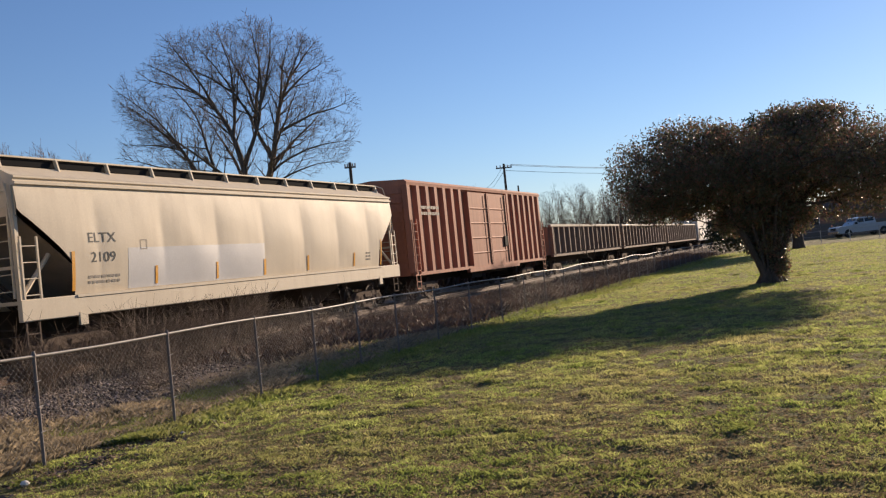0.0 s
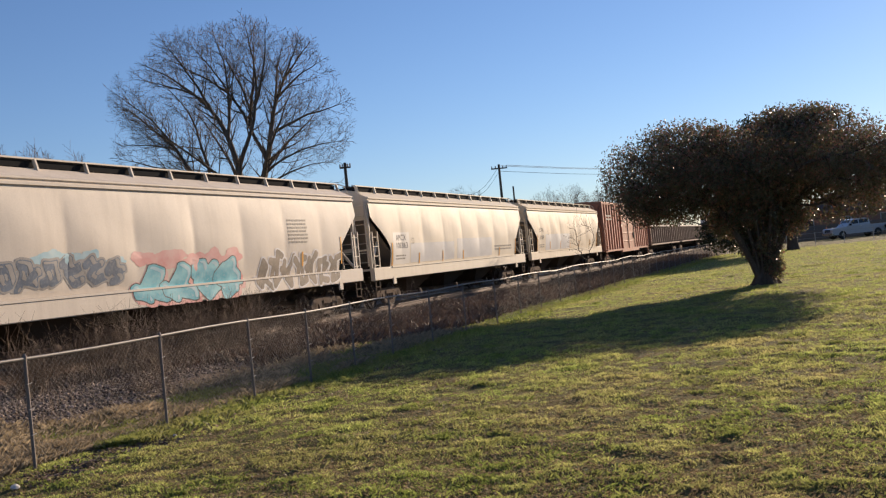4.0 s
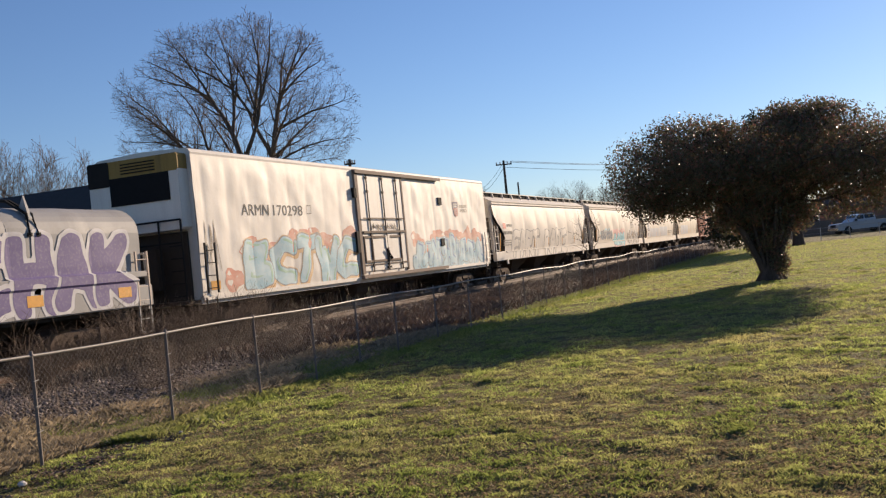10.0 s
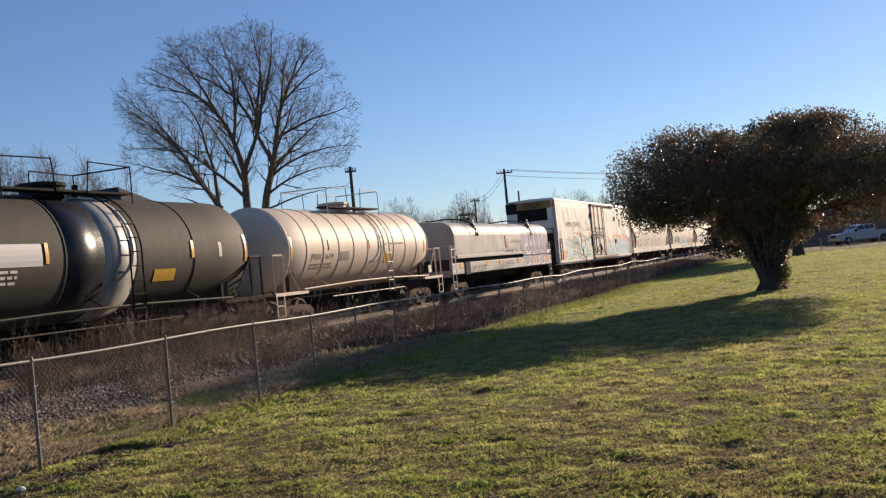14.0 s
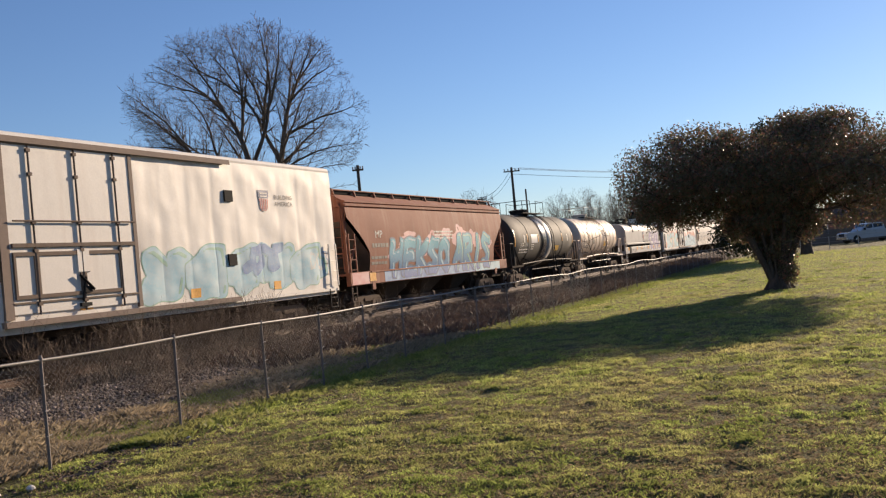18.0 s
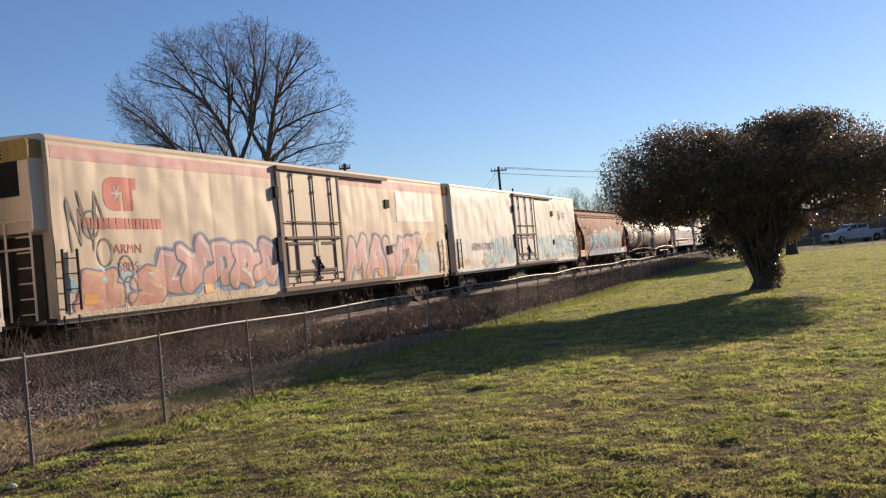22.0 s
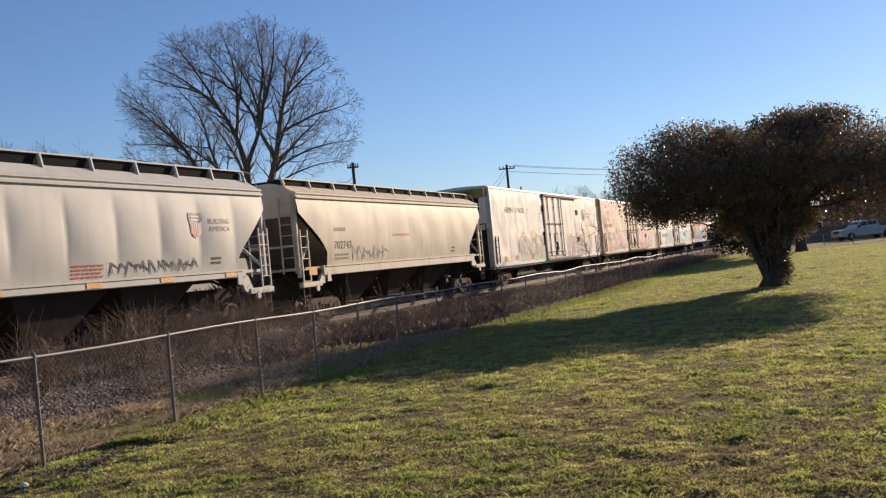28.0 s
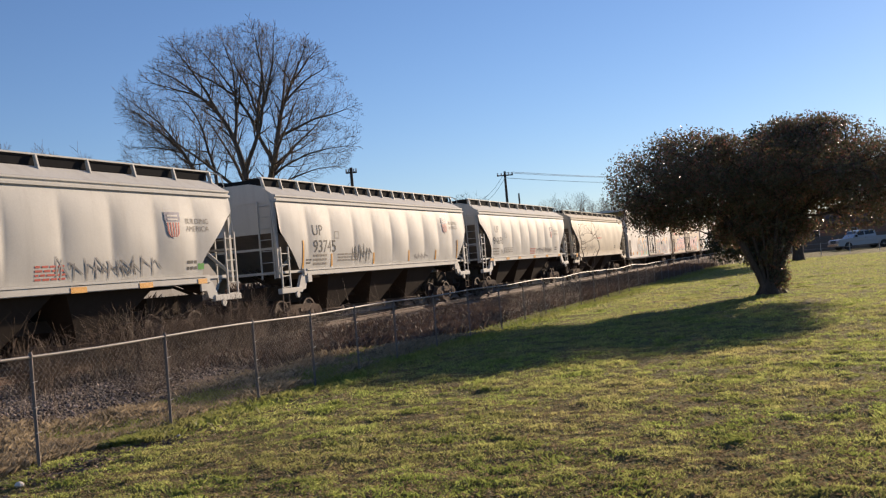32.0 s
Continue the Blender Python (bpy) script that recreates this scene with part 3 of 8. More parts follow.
def ladder(car, x0, x1, z0, z1, y, material, step=0.33, name="ladder"):
    sh = Shape()
    for x in (x0, x1):
        sh.box((x - 0.022, y - 0.03, z0), (x + 0.022, y + 0.012, z1))
    n = max(2, round((z1 - z0) / step))
    for k in range(n):
        z = z0 + (k + 0.4) * (z1 - z0) / n
        sh.rod((min(x0, x1), y - 0.012, z), (max(x0, x1), y - 0.012, z), 0.014, 5)
    return part(name, sh, material, car)


def stirrup(car, x0, x1, z0, z1, y, material):
    sh = Shape()
    for x in (x0, x1):
        sh.box((x - 0.02, y - 0.025, z0), (x + 0.02, y, z1))
    for z in (z0, (z0 + z1) / 2):
        sh.box((x0, y - 0.03, z), (x1, y + 0.01, z + 0.03))
    return part("stirrup_step", sh, material, car)


def new_car(name, a, b, label, category):
    """An Empty at rail height under the middle of a car that spans a to b."""
    car = thing(name, label, category, "cars of the freight train")
    car.matrix_basis = pose((a + b) / 2, TRACK_Y, 0)
    TRAIN.append((car, (a + b) / 2))
    return car, (a + b) / 2, (b - a) / 2


# ---- covered hopper ----
def hopper(a, b, body, roof, label, cut=1.5, cut_top=3.42, sill=(1.1, 1.56), eave=3.95, top=4.66, panels=2.35, dent=0.045, seed=1, trim=None, posts=1.65, bays=3, bend=1.18, shoulder=0.47):
    car, mid, l = new_car("hopper_car", a, b, label, "hopper car")
    rnd = random.Random(seed)
    trim = trim or body

    def half(z):
        return 1.50 + 0.10 * math.sin(math.pi * min(max((z - sill[1]) / (eave - sill[1]), 0), 1)) ** 0.8

    def end(z):
        """How far the side sheet reaches: full above, cut back along the slope sheet below."""
        k = min(max((cut_top - z) / (cut_top - (2.2 if bend > 1 else sill[1])), 0), 1)
        return l - 0.14 - cut * (1 - (1 - k) ** bend)

    def side(x, z):
        if z < sill[1]:
            return -1.60
        pil = dent * (abs(math.sin(math.pi * x / panels)) ** 0.7 - 0.6)
        lump = 0.026 * noise.noise(Vector((x * 0.8 + seed * 7, 0, z * 0.9)))
        return -(half(z) + (pil + lump) * math.sin(math.pi * min(max((z - sill[1]) / (eave - sill[1]), 0), 1)))
    nx = 200
    for s in (-1, 1):
        sh = Shape()
        def skin(u, v):
            z = sill[1] + v * (eave - sill[1])
            x = (2 * u - 1) * end(z)
            return (x, s * -side(x, z), z)
        sh.grid(skin, nx, 24)
        part("side_sheet", sh, body, car, smooth=True)
    # top chord and roof
    e = eave
    prof = [(-1.50, e), (-1.56, e + 0.02), (-1.56, e + 0.075), (-1.50, e + 0.09), (-1.50, e + 0.14), (-1.54, e + 0.155), (-1.54, e + 0.2), (-1.42, e + 0.24), (-1.0, e + shoulder), (-0.62, e + shoulder + 0.09), (0.62, e + shoulder + 0.09), (1.0, e + shoulder), (1.42, e + 0.24), (1.54, e + 0.2), (1.54, e + 0.02), (1.50, e)]
    part("roof", Shape().prism(prof, -l + 0.14, l - 0.14), roof, car)
    # end sheets, slope sheets
    for s in (-1, 1):
        xe = s * (l - 0.16)
        part("end_sheet", Shape().add([(xe, -1.5, cut_top - 0.1), (xe, 1.5, cut_top - 0.1), (xe, 1.5, e), (xe, -1.5, e)], [(0, 1, 2, 3)]), body, car)
        xi = s * (l - cut - 1.5)
        sh = Shape().add([(xe, -1.5, cut_top - 0.1), (xe, 1.5, cut_top - 0.1), (xi, 1.5, sill[1] - 0.3), (xi, -1.5, sill[1] - 0.3)], [(3, 2, 1, 0)])
        part("end_slope_sheet", sh, END_GRIME_SHADE, car)
        fr = Shape()
        for y in (-1.42, 1.42):
            fr.box((xe - 0.05, y - 0.05, sill[0]), (xe + 0.05, y + 0.05, e))
        fr.box((xe - 0.04, -1.4, sill[1] + 0.65), (xe + 0.04, 1.4, sill[1] + 0.72))
        fr.rod((xe, -1.4, sill[1]), (s * (l - 1.3), -1.2, cut_top - 0.9), 0.05)
        fr.box((min(xe, s * (l - 1.9)), -1.5, sill[1] - 0.1), (max(xe, s * (l - 1.9)), 1.5, sill[1] - 0.02))
        part("end_frame", fr, trim, car)
        fr2 = Shape().box((min(xe, s * (l - 2.6)), -0.4, 0.9), (max(xe, s * (l - 2.6)), 0.4, 1.35))
        for k in range(3):
            fr2.rod((s * (l - 0.5 - 0.4 * k), -0.9, 1.35), (s * (l - 0.9 - 0.4 * k), 0.3, 1.95), 0.05)
        fr2.rod((s * (l - 1.0), -1.1, 1.55), (s * (l - 1.0), -0.5, 1.55), 0.16, 12)
        part("end_platform", fr2, FRAME, car)
        foot_z = min(sill[0], 1.12)
        ladder(car, s * (l - 0.12), s * (l - 0.58), foot_z + 0.06, cut_top - 0.55, -1.56, trim)
        stirrup(car, min(s * (l - 0.14), s * (l - 0.5)), max(s * (l - 0.14), s * (l - 0.5)), 0.55, foot_z, -1.52, TRUCK_STEEL)
        if foot_z < sill[0]:
            xa, xb = sorted((s * (l - 0.02), s * (l - 1.25)))
            part("end_sill", Shape().soft_box((xa, -1.6, foot_z), (xb, -1.45, foot_z + 0.17), 0.02).soft_box((xa, 1.45, foot_z), (xb, 1.6, foot_z + 0.17), 0.02), trim, car)
            for e2 in (-1, 1):
                kn = Shape().add([(s * (l - 1.0), e2 * 1.57, foot_z + 0.02), (s * (l - 1.5), e2 * 1.57, foot_z + 0.1), (s * (l - 1.75), e2 * 1.57, sill[1] - 0.05), (s * (l - 1.3), e2 * 1.57, sill[0] + 0.02),
                        (s * (l - 1.0), e2 * 1.47, foot_z + 0.02), (s * (l - 1.5), e2 * 1.47, foot_z + 0.1), (s * (l - 1.75), e2 * 1.47, sill[1] - 0.05), (s * (l - 1.3), e2 * 1.47, sill[0] + 0.02)],
                       [(0, 1, 2, 3), (7, 6, 5, 4), (0, 4, 5, 1), (1, 5, 6, 2), (2, 6, 7, 3), (3, 7, 4, 0)])
                part("sill_knee", kn, trim, car)
            part("jacking_eye", Shape().lathe([(-1.64, 0.04), (-1.64, 0.1), (-1.59, 0.1), (-1.59, 0.04)], "y", 12, (s * (l - 0.9), 0, foot_z - 0.05)), trim, car)
        gr = Shape().box((s * (l - 0.08) - 0.02, -1.37, 1.6), (s * (l - 0.08) + 0.02, -1.33, 4.0)).box((s * (l - 0.08) - 0.02, -0.92, 1.6), (s * (l - 0.08) + 0.02, -0.88, 4.0))
        for z in (1.75, 2.1, 2.45, 2.8, 3.15, 3.5, 3.85):
            gr.rod((s * (l - 0.08), -1.35, z), (s * (l - 0.08), -0.9, z), 0.014, 5)
        part("end_ladder", gr, trim, car)
    # side sills
    for s in (-1, 1):
        sh = Shape()
        y0, y1 = sorted((s * 1.50, s * 1.60))
        sl = l if sill[0] < 1.3 else l - 1.45
        sh.soft_box((-sl, y0, sill[0]), (sl, y1, sill[1]), 0.02)
        y2, y3 = sorted((s * 1.585, s * 1.625))
        sh.box((-l + 1.6, y2, sill[1] - 0.05), (l - 1.6, y3, sill[1] + 0.004))
        part("side_sill", sh, trim, car)
        for e2 in (-1, 1):
            y4, y5 = sorted((s * 1.56, s * 1.61))
            jx = e2 * (l - 1.75)
            part("jacking_pad", Shape().box((jx - 0.12, y4, sill[0] - 0.2), (jx + 0.12, y5, sill[0] + 0.08)), trim, car)
    # discharge bays, in underframe colour: dirt and the shade below the car together
    bl = (2 * l - 6.6) / bays
    for k in range(bays):
        c = -l + 3.3 + bl * (k + 0.5)
        w = bl * 0.5
        sh = Shape().add([(c - w, -1.48, sill[1]), (c + w, -1.48, sill[1]), (c + w, 1.48, sill[1]), (c - w, 1.48, sill[1]), (c - 0.45, -0.6, 0.42), (c + 0.45, -0.6, 0.42), (c + 0.45, 0.6, 0.42), (c - 0.45, 0.6, 0.42)],
                         [(0, 1, 5, 4), (1, 2, 6, 5), (2, 3, 7, 6), (3, 0, 4, 7), (4, 5, 6, 7)])
        bay = part("discharge_bay", sh, FRAME, car)
        gt = Shape().box((c - 0.6, -0.7, 0.3), (c + 0.6, 0.7, 0.44)).rod((c - 0.5, -1.25, 0.4), (c - 0.5, -0.7, 0.4), 0.03)
        gt.lathe([(-1.3, 0.04), (-1.27, 0.13), (-1.25, 0.13), (-1.2, 0.04)], "y", 10, (c - 0.5, 0, 0.4))
        part("outlet_gate", gt, TRUCK_STEEL, bay)
    part("centre_sill", Shape().box((-l + 0.2, -0.25, 0.78), (l - 0.2, 0.25, 1.05)), FRAME, car)
    # running boards, with their brackets, and the hatch row between
    zr = e + shoulder + 0.055
    for s in (-1, 1):
        y = s * 0.98
        part("roof_rail", Shape().box((-l + 0.25, y - 0.03, top - 0.035), (l - 0.25, y + 0.03, top)), trim, car)
        n = round((2 * l - 0.5) / posts)
        for k in range(n + 1):
            x = -l + 0.28 + (2 * l - 0.56) * k / n
            sh = Shape().add([(x - 0.025, s * 1.12, zr - 0.13), (x + 0.025, s * 1.12, zr - 0.13), (x + 0.025, s * 1.04, top - 0.03), (x - 0.025, s * 1.04, top - 0.03),
                              (x - 0.025, s * 1.02, zr - 0.1), (x + 0.025, s * 1.02, zr - 0.1), (x + 0.025, s * 0.96, top - 0.03), (x - 0.025, s * 0.96, top - 0.03)],
                             [(0, 1, 2, 3), (7, 6, 5, 4), (0, 3, 7, 4), (1, 5, 6, 2)])
            part("rail_bracket", sh, trim, car)
        y0, y1 = sorted((s * 0.5, s * 0.92))
        walkway = Shape()
        for k in range(4):
            yy = y0 + (y1 - y0) * k / 3
            walkway.box((-l + 0.25, yy - 0.035, top - 0.045), (l - 0.25, yy + 0.035, top - 0.02))
        part("running_board", walkway, HATCH, car)
    hatch = Shape().soft_box((-l + 0.3, -0.945, zr - 0.04), (l - 0.3, 0.945, top - 0.06), 0.02)
    n = int(2 * l / 1.2)
    for k in range(n):
        x = -l + 1.0 + k * 1.2
        hatch.rod((x, -0.7, top - 0.03), (x, 0.7, top - 0.03), 0.03, 5)
    part("hatch_cover", hatch, HATCH, car, "dark hatch row between the running boards")
    for s in (-1, 1):
        sh = Shape().path([(s * (l - 0.1), -0.95, top), (s * (l + 0.02), -1.2, top - 0.12), (s * (l - 0.02), -1.42, e - 0.1), (s * (l - 0.06), -1.5, cut_top - 0.6)], 0.022)
        part("grab_rail", sh, trim, car)
    trucks(car, mid, l - 2.05)
    coupler(car, l)
    return car, mid, l, side


def stripes(car, mid, side, rows, material=None):
    for x, z0, z1, w in rows:
        part("tape", patch(Shape(), x - mid - w / 2, x - mid + w / 2, z0, z1, side, 0.0125), material or ORANGE, car, "orange reflective tape")


def build_hoppers():
    # cream car with dark hollow ends
    car, m, l, sd = hopper(15.5, 34.5, CREAM, CREAM, "cream three-bay covered hopper car with grey repainted strip", seed=2)
    lettering("ELTX", 17.61 - m, 18.50 - m, 2.71, 2.93, sd, BLACK_INK, car, "faded black reporting letters")
    lettering("2109", 17.66 - m, 18.46 - m, 2.26, 2.49, sd, BLACK_INK, car, "black car number")
    part("stencil_box", ring_box(19.37 - m, 19.62 - m, 2.51, 2.75, 0.02, sd), GREY_INK, car)
    part("small_print", bars(17.55 - m, 18.6 - m, 1.74, 1.98, 2, sd, random.Random(3)), GREY_INK, car)
    part("repainted_strip", patch(Shape(), 18.9 - m, 25.0 - m, 1.6, 2.56, sd, 0.003), REPAINT, car, "pale grey repainted strip", True)
    part("data_plate", bars(31.73 - m, 32.12 - m, 1.78, 2.12, 3, sd, random.Random(4)), BLACK_INK, car)
    stripes(car, m, sd, [(17.08, 1.65, 2.52, 0.1), (19.95, 1.66, 2.1, 0.1), (22.56, 1.65, 2.1, 0.1), (24.98, 1.63, 2.1, 0.12), (27.56, 1.65, 2.12, 0.12), (30.8, 1.66, 2.12, 0.12), (33.0, 1.62, 2.55, 0.1)])
    # bone-white car
    car, m, l, sd = hopper(-5.4, 14.2, BONE, BONE, "off-white covered hopper car with pale grey patches", seed=5, sill=(1.05, 1.52))
    lettering("AMCX", -3.19 - m, -2.23 - m, 2.50, 2.73, sd, BLACK_INK, car, "black reporting letters")
    lettering("108363", -3.18 - m, -2.1 - m, 2.19, 2.42, sd, BLACK_INK, car, "black car number")
    part("stencil_box", ring_box(-1.65 - m, -1.42 - m, 2.36, 2.58, 0.02, sd), GREY_INK, car)
    part("repainted_strip", patch(Shape(), -3.5 - m, -1.9 - m, 1.58, 2.82, sd, 0.003), REPAINT_PALE, car, "pale grey repainted patch", True)
    part("repainted_strip", patch(Shape(), -1.8 - m, 3.2 - m, 1.6, 2.38, sd, 0.003), REPAINT, car, "pale grey repainted patch", True)
    part("repainted_strip", patch(Shape(), 3.6 - m, 8.6 - m, 1.6, 2.5, sd, 0.003), REPAINT, car, "pale grey repainted patch", True)
    part("small_print", bars(-3.25 - m, -2.3 - m, 1.72, 1.95, 2, sd, random.Random(6)), GREY_INK, car)
    part("small_print", bars(9.1 - m, 11.9 - m, 1.8, 2.1, 2, sd, random.Random(7)), GREY_INK, car)
    stripes(car, m, sd, [(-3.62, 1.54, 2.42, 0.1), (-0.88, 1.55, 1.98, 0.1), (1.82, 1.55, 2.0, 0.1), (4.44, 1.55, 1.96, 0.11), (9.8, 1.56, 1.97, 0.11), (12.6, 1.57, 2.4, 0.1)])
    # car with sprayed pieces along its foot
    car, m, l, sd = hopper(-26.2, -6.4, PEARL, PEARL, "dull white covered hopper car with teal and brown graffiti", seed=8)
    graffiti(car, -13.4 - m, -8.1 - m, 1.08, 2.3, ("brown", "brown"), "white", None, sd, 21, 7, "brown and white sprayed graffiti", 0.3, 0.055, wild=0.16)
    graffiti(car, -18.7 - m, -14.3 - m, 1.1, 2.3, ("teal", "sky"), "black", "pink", sd, 22, 4, "teal sprayed graffiti on pink", 0.38, 0.03, "pink")
    graffiti(car, -23.2 - m, -19.2 - m, 1.72, 2.45, ("navy", "grey"), "grey", "sky", sd, 23, 6, "dark blue sprayed graffiti", 0.3)
    part("small_print", bars(-24.25 - m, -23.3 - m, 2.7, 3.1, 2, sd, random.Random(9)), GREY_INK, car)
    part("small_print", bars(-11.4 - m, -10.2 - m, 2.5, 3.3, 7, sd, random.Random(10)), GREY_INK, car)
    stripes(car, m, sd, [(-7.9, 1.78, 2.7, 0.09), (-10.6, 1.8, 2.26, 0.1), (-24.7, 1.7, 2.75, 0.1)])
    # car with tall hollow letters
    car, m, l, sd = hopper(-47.8, -27.6, CHALK, CHALK, "chalky white covered hopper car with tall hollow graffiti letters", seed=11)
    graffiti(car, -44.9 - m, -33.6 - m, 1.14, 2.65, ("bare", "bare"), "grey", None, sd, 25, "FART RADE", "grey hollow sprayed letters", 0.30, 0.04, "grey", lean=0.2, wild=0.04)
    part("small_print", bars(-45.8 - m, -44.8 - m, 2.72, 2.98, 1, sd, random.Random(12)), BLACK_INK, car)
    part("small_print", bars(-46.4 - m, -44.85 - m, 2.3, 2.62, 1, sd, random.Random(13)), BLACK_INK, car)
    part("emblem", patch(Shape(), -46.47 - m, -45.95 - m, 2.72, 3.0, sd, 0.0045), RED_INK, car, "small faded red emblem")
    part("small_print", bars(-46.4 - m, -44.9 - m, 1.8, 2.15, 3, sd, random.Random(14)), GREY_INK, car)
    stripes(car, m, sd, [(-28.98, 1.7, 2.52, 0.1), (-31.35, 1.68, 2.14, 0.1), (-34.52, 1.67, 2.08, 0.1), (-37.64, 1.68, 2.13, 0.1), (-40.7, 1.65, 2.11, 0.1), (-46.9, 1.6, 2.5, 0.1)])
    # oxide red car
    car, m, l, sd = hopper(-138.3, -121.3, OXIDE, OXIDE, "rusty red-brown covered hopper car with turquoise graffiti", seed=15, cut=1.55, cut_top=3.45, eave=3.85, top=4.52, panels=3.4, dent=0.006)
    lettering("MP", -136.1 - m, -135.52 - m, 2.74, 3.0, sd, WHITE_INK, car, "white reporting letters")
    part("small_print", bars(-136.4 - m, -135.0 - m, 2.28, 2.58, 1, sd, random.Random(16)), GREY_INK, car)
    part("small_print", bars(-136.5 - m, -135.2 - m, 1.7, 2.1, 2, sd, random.Random(17)), GREY_INK, car)
    part("faded_sign", bars(-130.5 - m, -128.4 - m, 2.6, 3.0, 3, sd, random.Random(18)), WHITE_INK, car, "faded white stripes of an old sign")
    graffiti(car, -134.9 - m, -128.9 - m, 1.2, 2.8, ("fade", "sky"), "navy", "pink", sd, 31, "HEKSO", "turquoise sprayed letters on pink clouds", 0.36, 0.065)
    graffiti(car, -128.3 - m, -123.6 - m, 1.2, 2.95, ("fade", "green"), "navy", "pink", sd, 33, "ARIS", "turquoise sprayed letters on pink clouds", 0.36, 0.065)
    part("sprayed_foot", patch(Shape(), -135.6 - m, -126 - m, 1.13, 1.5, sd, 0.0035), SP["blue"], car, "blue sprayed band")
    part("sprayed_foot", patch(Shape(), -125.9 - m, -122.4 - m, 1.13, 1.5, sd, 0.0035), SP["sky"], car, "pale blue sprayed band")
    part("sprayed_foot", patch(Shape(), -138.2 - m, -136.9 - m, 1.13, 1.54, sd, 0.0035), SP["pink"], car, "pink sprayed corner")
    stripes(car, m, sd, [(-136.6, 1.2, 1.5, 0.5)])
    # the four grey cars at the tail
    car, m, l, sd = hopper(-231.7, -214.3, SAND, SAND, "sand-coloured covered hopper car with scribbled tags", seed=40, sill=(1.45, 1.78), cut=1.7, cut_top=3.5, panels=2.0, dent=0.008)
    lettering("702743", -229.36 - m, -228.12 - m, 2.3, 2.56, sd, BLACK_INK, car, "black car number")
    part("small_print", bars(-229.34 - m, -228.5 - m, 2.8, 3.05, 1, sd, random.Random(39)), GREY_INK, car)
    scrawl(car, -228.1 - m, -225.1 - m, 1.75, 2.42, sd, 41, SP["grey"], "grey scrawled tag", 0.04, 7)
    part("small_print", bars(-224.6 - m, -222.9 - m, 2.64, 2.8, 1, sd, random.Random(42)), RED_INK, car)
    part("small_print", bars(-229.3 - m, -228.3 - m, 1.9, 2.15, 2, sd, random.Random(43)), GREY_INK, car)
    part("data_plate", bars(-218.5 - m, -218 - m, 1.9, 2.18, 2, sd, random.Random(44)), BLACK_INK, car)
    stripes(car, m, sd, [(-231.0, 1.5, 1.74, 0.5)])
    for a, b, seed, num, up, dn in ((-250.0, -233.4, 50, "94698", (-247.78, -247.16, 3.05, 3.4), (-248.08, -246.51, 2.47, 2.83)), (-268.6, -251.9, 60, "93745", (-266.45, -265.83, 2.9, 3.24), (-266.44, -264.87, 2.35, 2.75)), (-287.6, -270.8, 70, "", None, None)):
        car, m, l, sd = hopper(a, b, GREY, GREY, "light grey covered hopper car with scalloped sides and dark end openings", seed=seed, sill=(1.62, 1.84), cut=1.15 if seed == 60 else 1.5, cut_top=3.1 if seed == 60 else 3.55, top=4.76, panels=1.62, dent=0.06, trim=GREY, posts=1.65 if seed != 60 else 1.05, bend=1.0 if seed == 60 else 1.18, shoulder=0.52)
        if up:
            lettering("UP", *(v - m for v in up[:2]), *up[2:], sd, GREY_INK if seed == 50 else BLACK_INK, car, "dark reporting letters")
            lettering(num, *(v - m for v in dn[:2]), *dn[2:], sd, BLACK_INK, car, "black car number")
            part("stencil_box", ring_box(up[0] + 1.55 - m, up[0] + 1.82 - m, 2.8, 3.04, 0.02, sd), GREY_INK, car)
            part("small_print", bars(dn[0] - m, dn[0] + 0.9 - m, 1.9, 2.3, 3, sd, random.Random(seed)), GREY_INK, car)
            part("small_print", bars(dn[0] + 1.7 - m, dn[0] + 3.2 - m, 2.0, 2.3, 3, sd, random.Random(seed + 1)), GREY_INK, car)
        sx = {50: (-237.3, 2.74), 60: (-255.0, 3.0), 70: (-274.0, 2.82)}[seed]
        shield(sx[0] - m, sx[0] + 0.6 - m, sx[1], sx[1] + 0.67, sd, car)
        for k, word in enumerate(("BUILDING", "AMERICA")):
            lettering(word, sx[0] + 0.85 - m, sx[0] + 1.85 - m, sx[1] + 0.38 - 0.2 * k, sx[1] + 0.52 - 0.2 * k, sd, GREY_INK, car, "faded grey lettering")
        if seed == 50:
            scrawl(car, -240.4 - m, -237 - m, 1.86, 2.25, sd, 51, SP["black"], "black scrawled tag", 0.045, 12)
            scrawl(car, -246.9 - m, -246.2 - m, 1.86, 2.3, sd, 52, SP["grey"], "grey scrawled tag", 0.03, 3)
            part("small_print", bars(-241.6 - m, -240.6 - m, 1.86, 2.2, 4, sd, random.Random(53)), RED_INK, car)
            part("data_plate", bars(-236.4 - m, -235.9 - m, 2.0, 2.24, 2, sd, random.Random(54)), BLACK_INK, car)
            stripes(car, m, sd, [(x, 1.66, 1.78, 0.5) for x in (-248.6, -246, -243.9, -241, -238.4, -235.6)])
        elif seed == 60:
            scrawl(car, -263.7 - m, -262.1 - m, 1.9, 2.6, sd, 61, SP["black"], "black scrawled tag", 0.05, 7)
            scrawl(car, -258.2 - m, -256.7 - m, 1.88, 2.25, sd, 62, SP["grey"], "grey scrawled tag", 0.04, 4)
            part("data_plate", bars(-266.9 - m, -266.55 - m, 1.96, 2.16, 2, sd, random.Random(63)), BLACK_INK, car)
            stripes(car, m, sd, [(-267.1, 1.86, 2.74, 0.1), (-265.16, 1.87, 2.3, 0.1), (-261.9, 1.87, 2.28, 0.11), (-258.66, 1.9, 2.32, 0.12), (-255.86, 1.9, 2.29, 0.12), (-253.3, 1.9, 2.7, 0.1)])
        else:
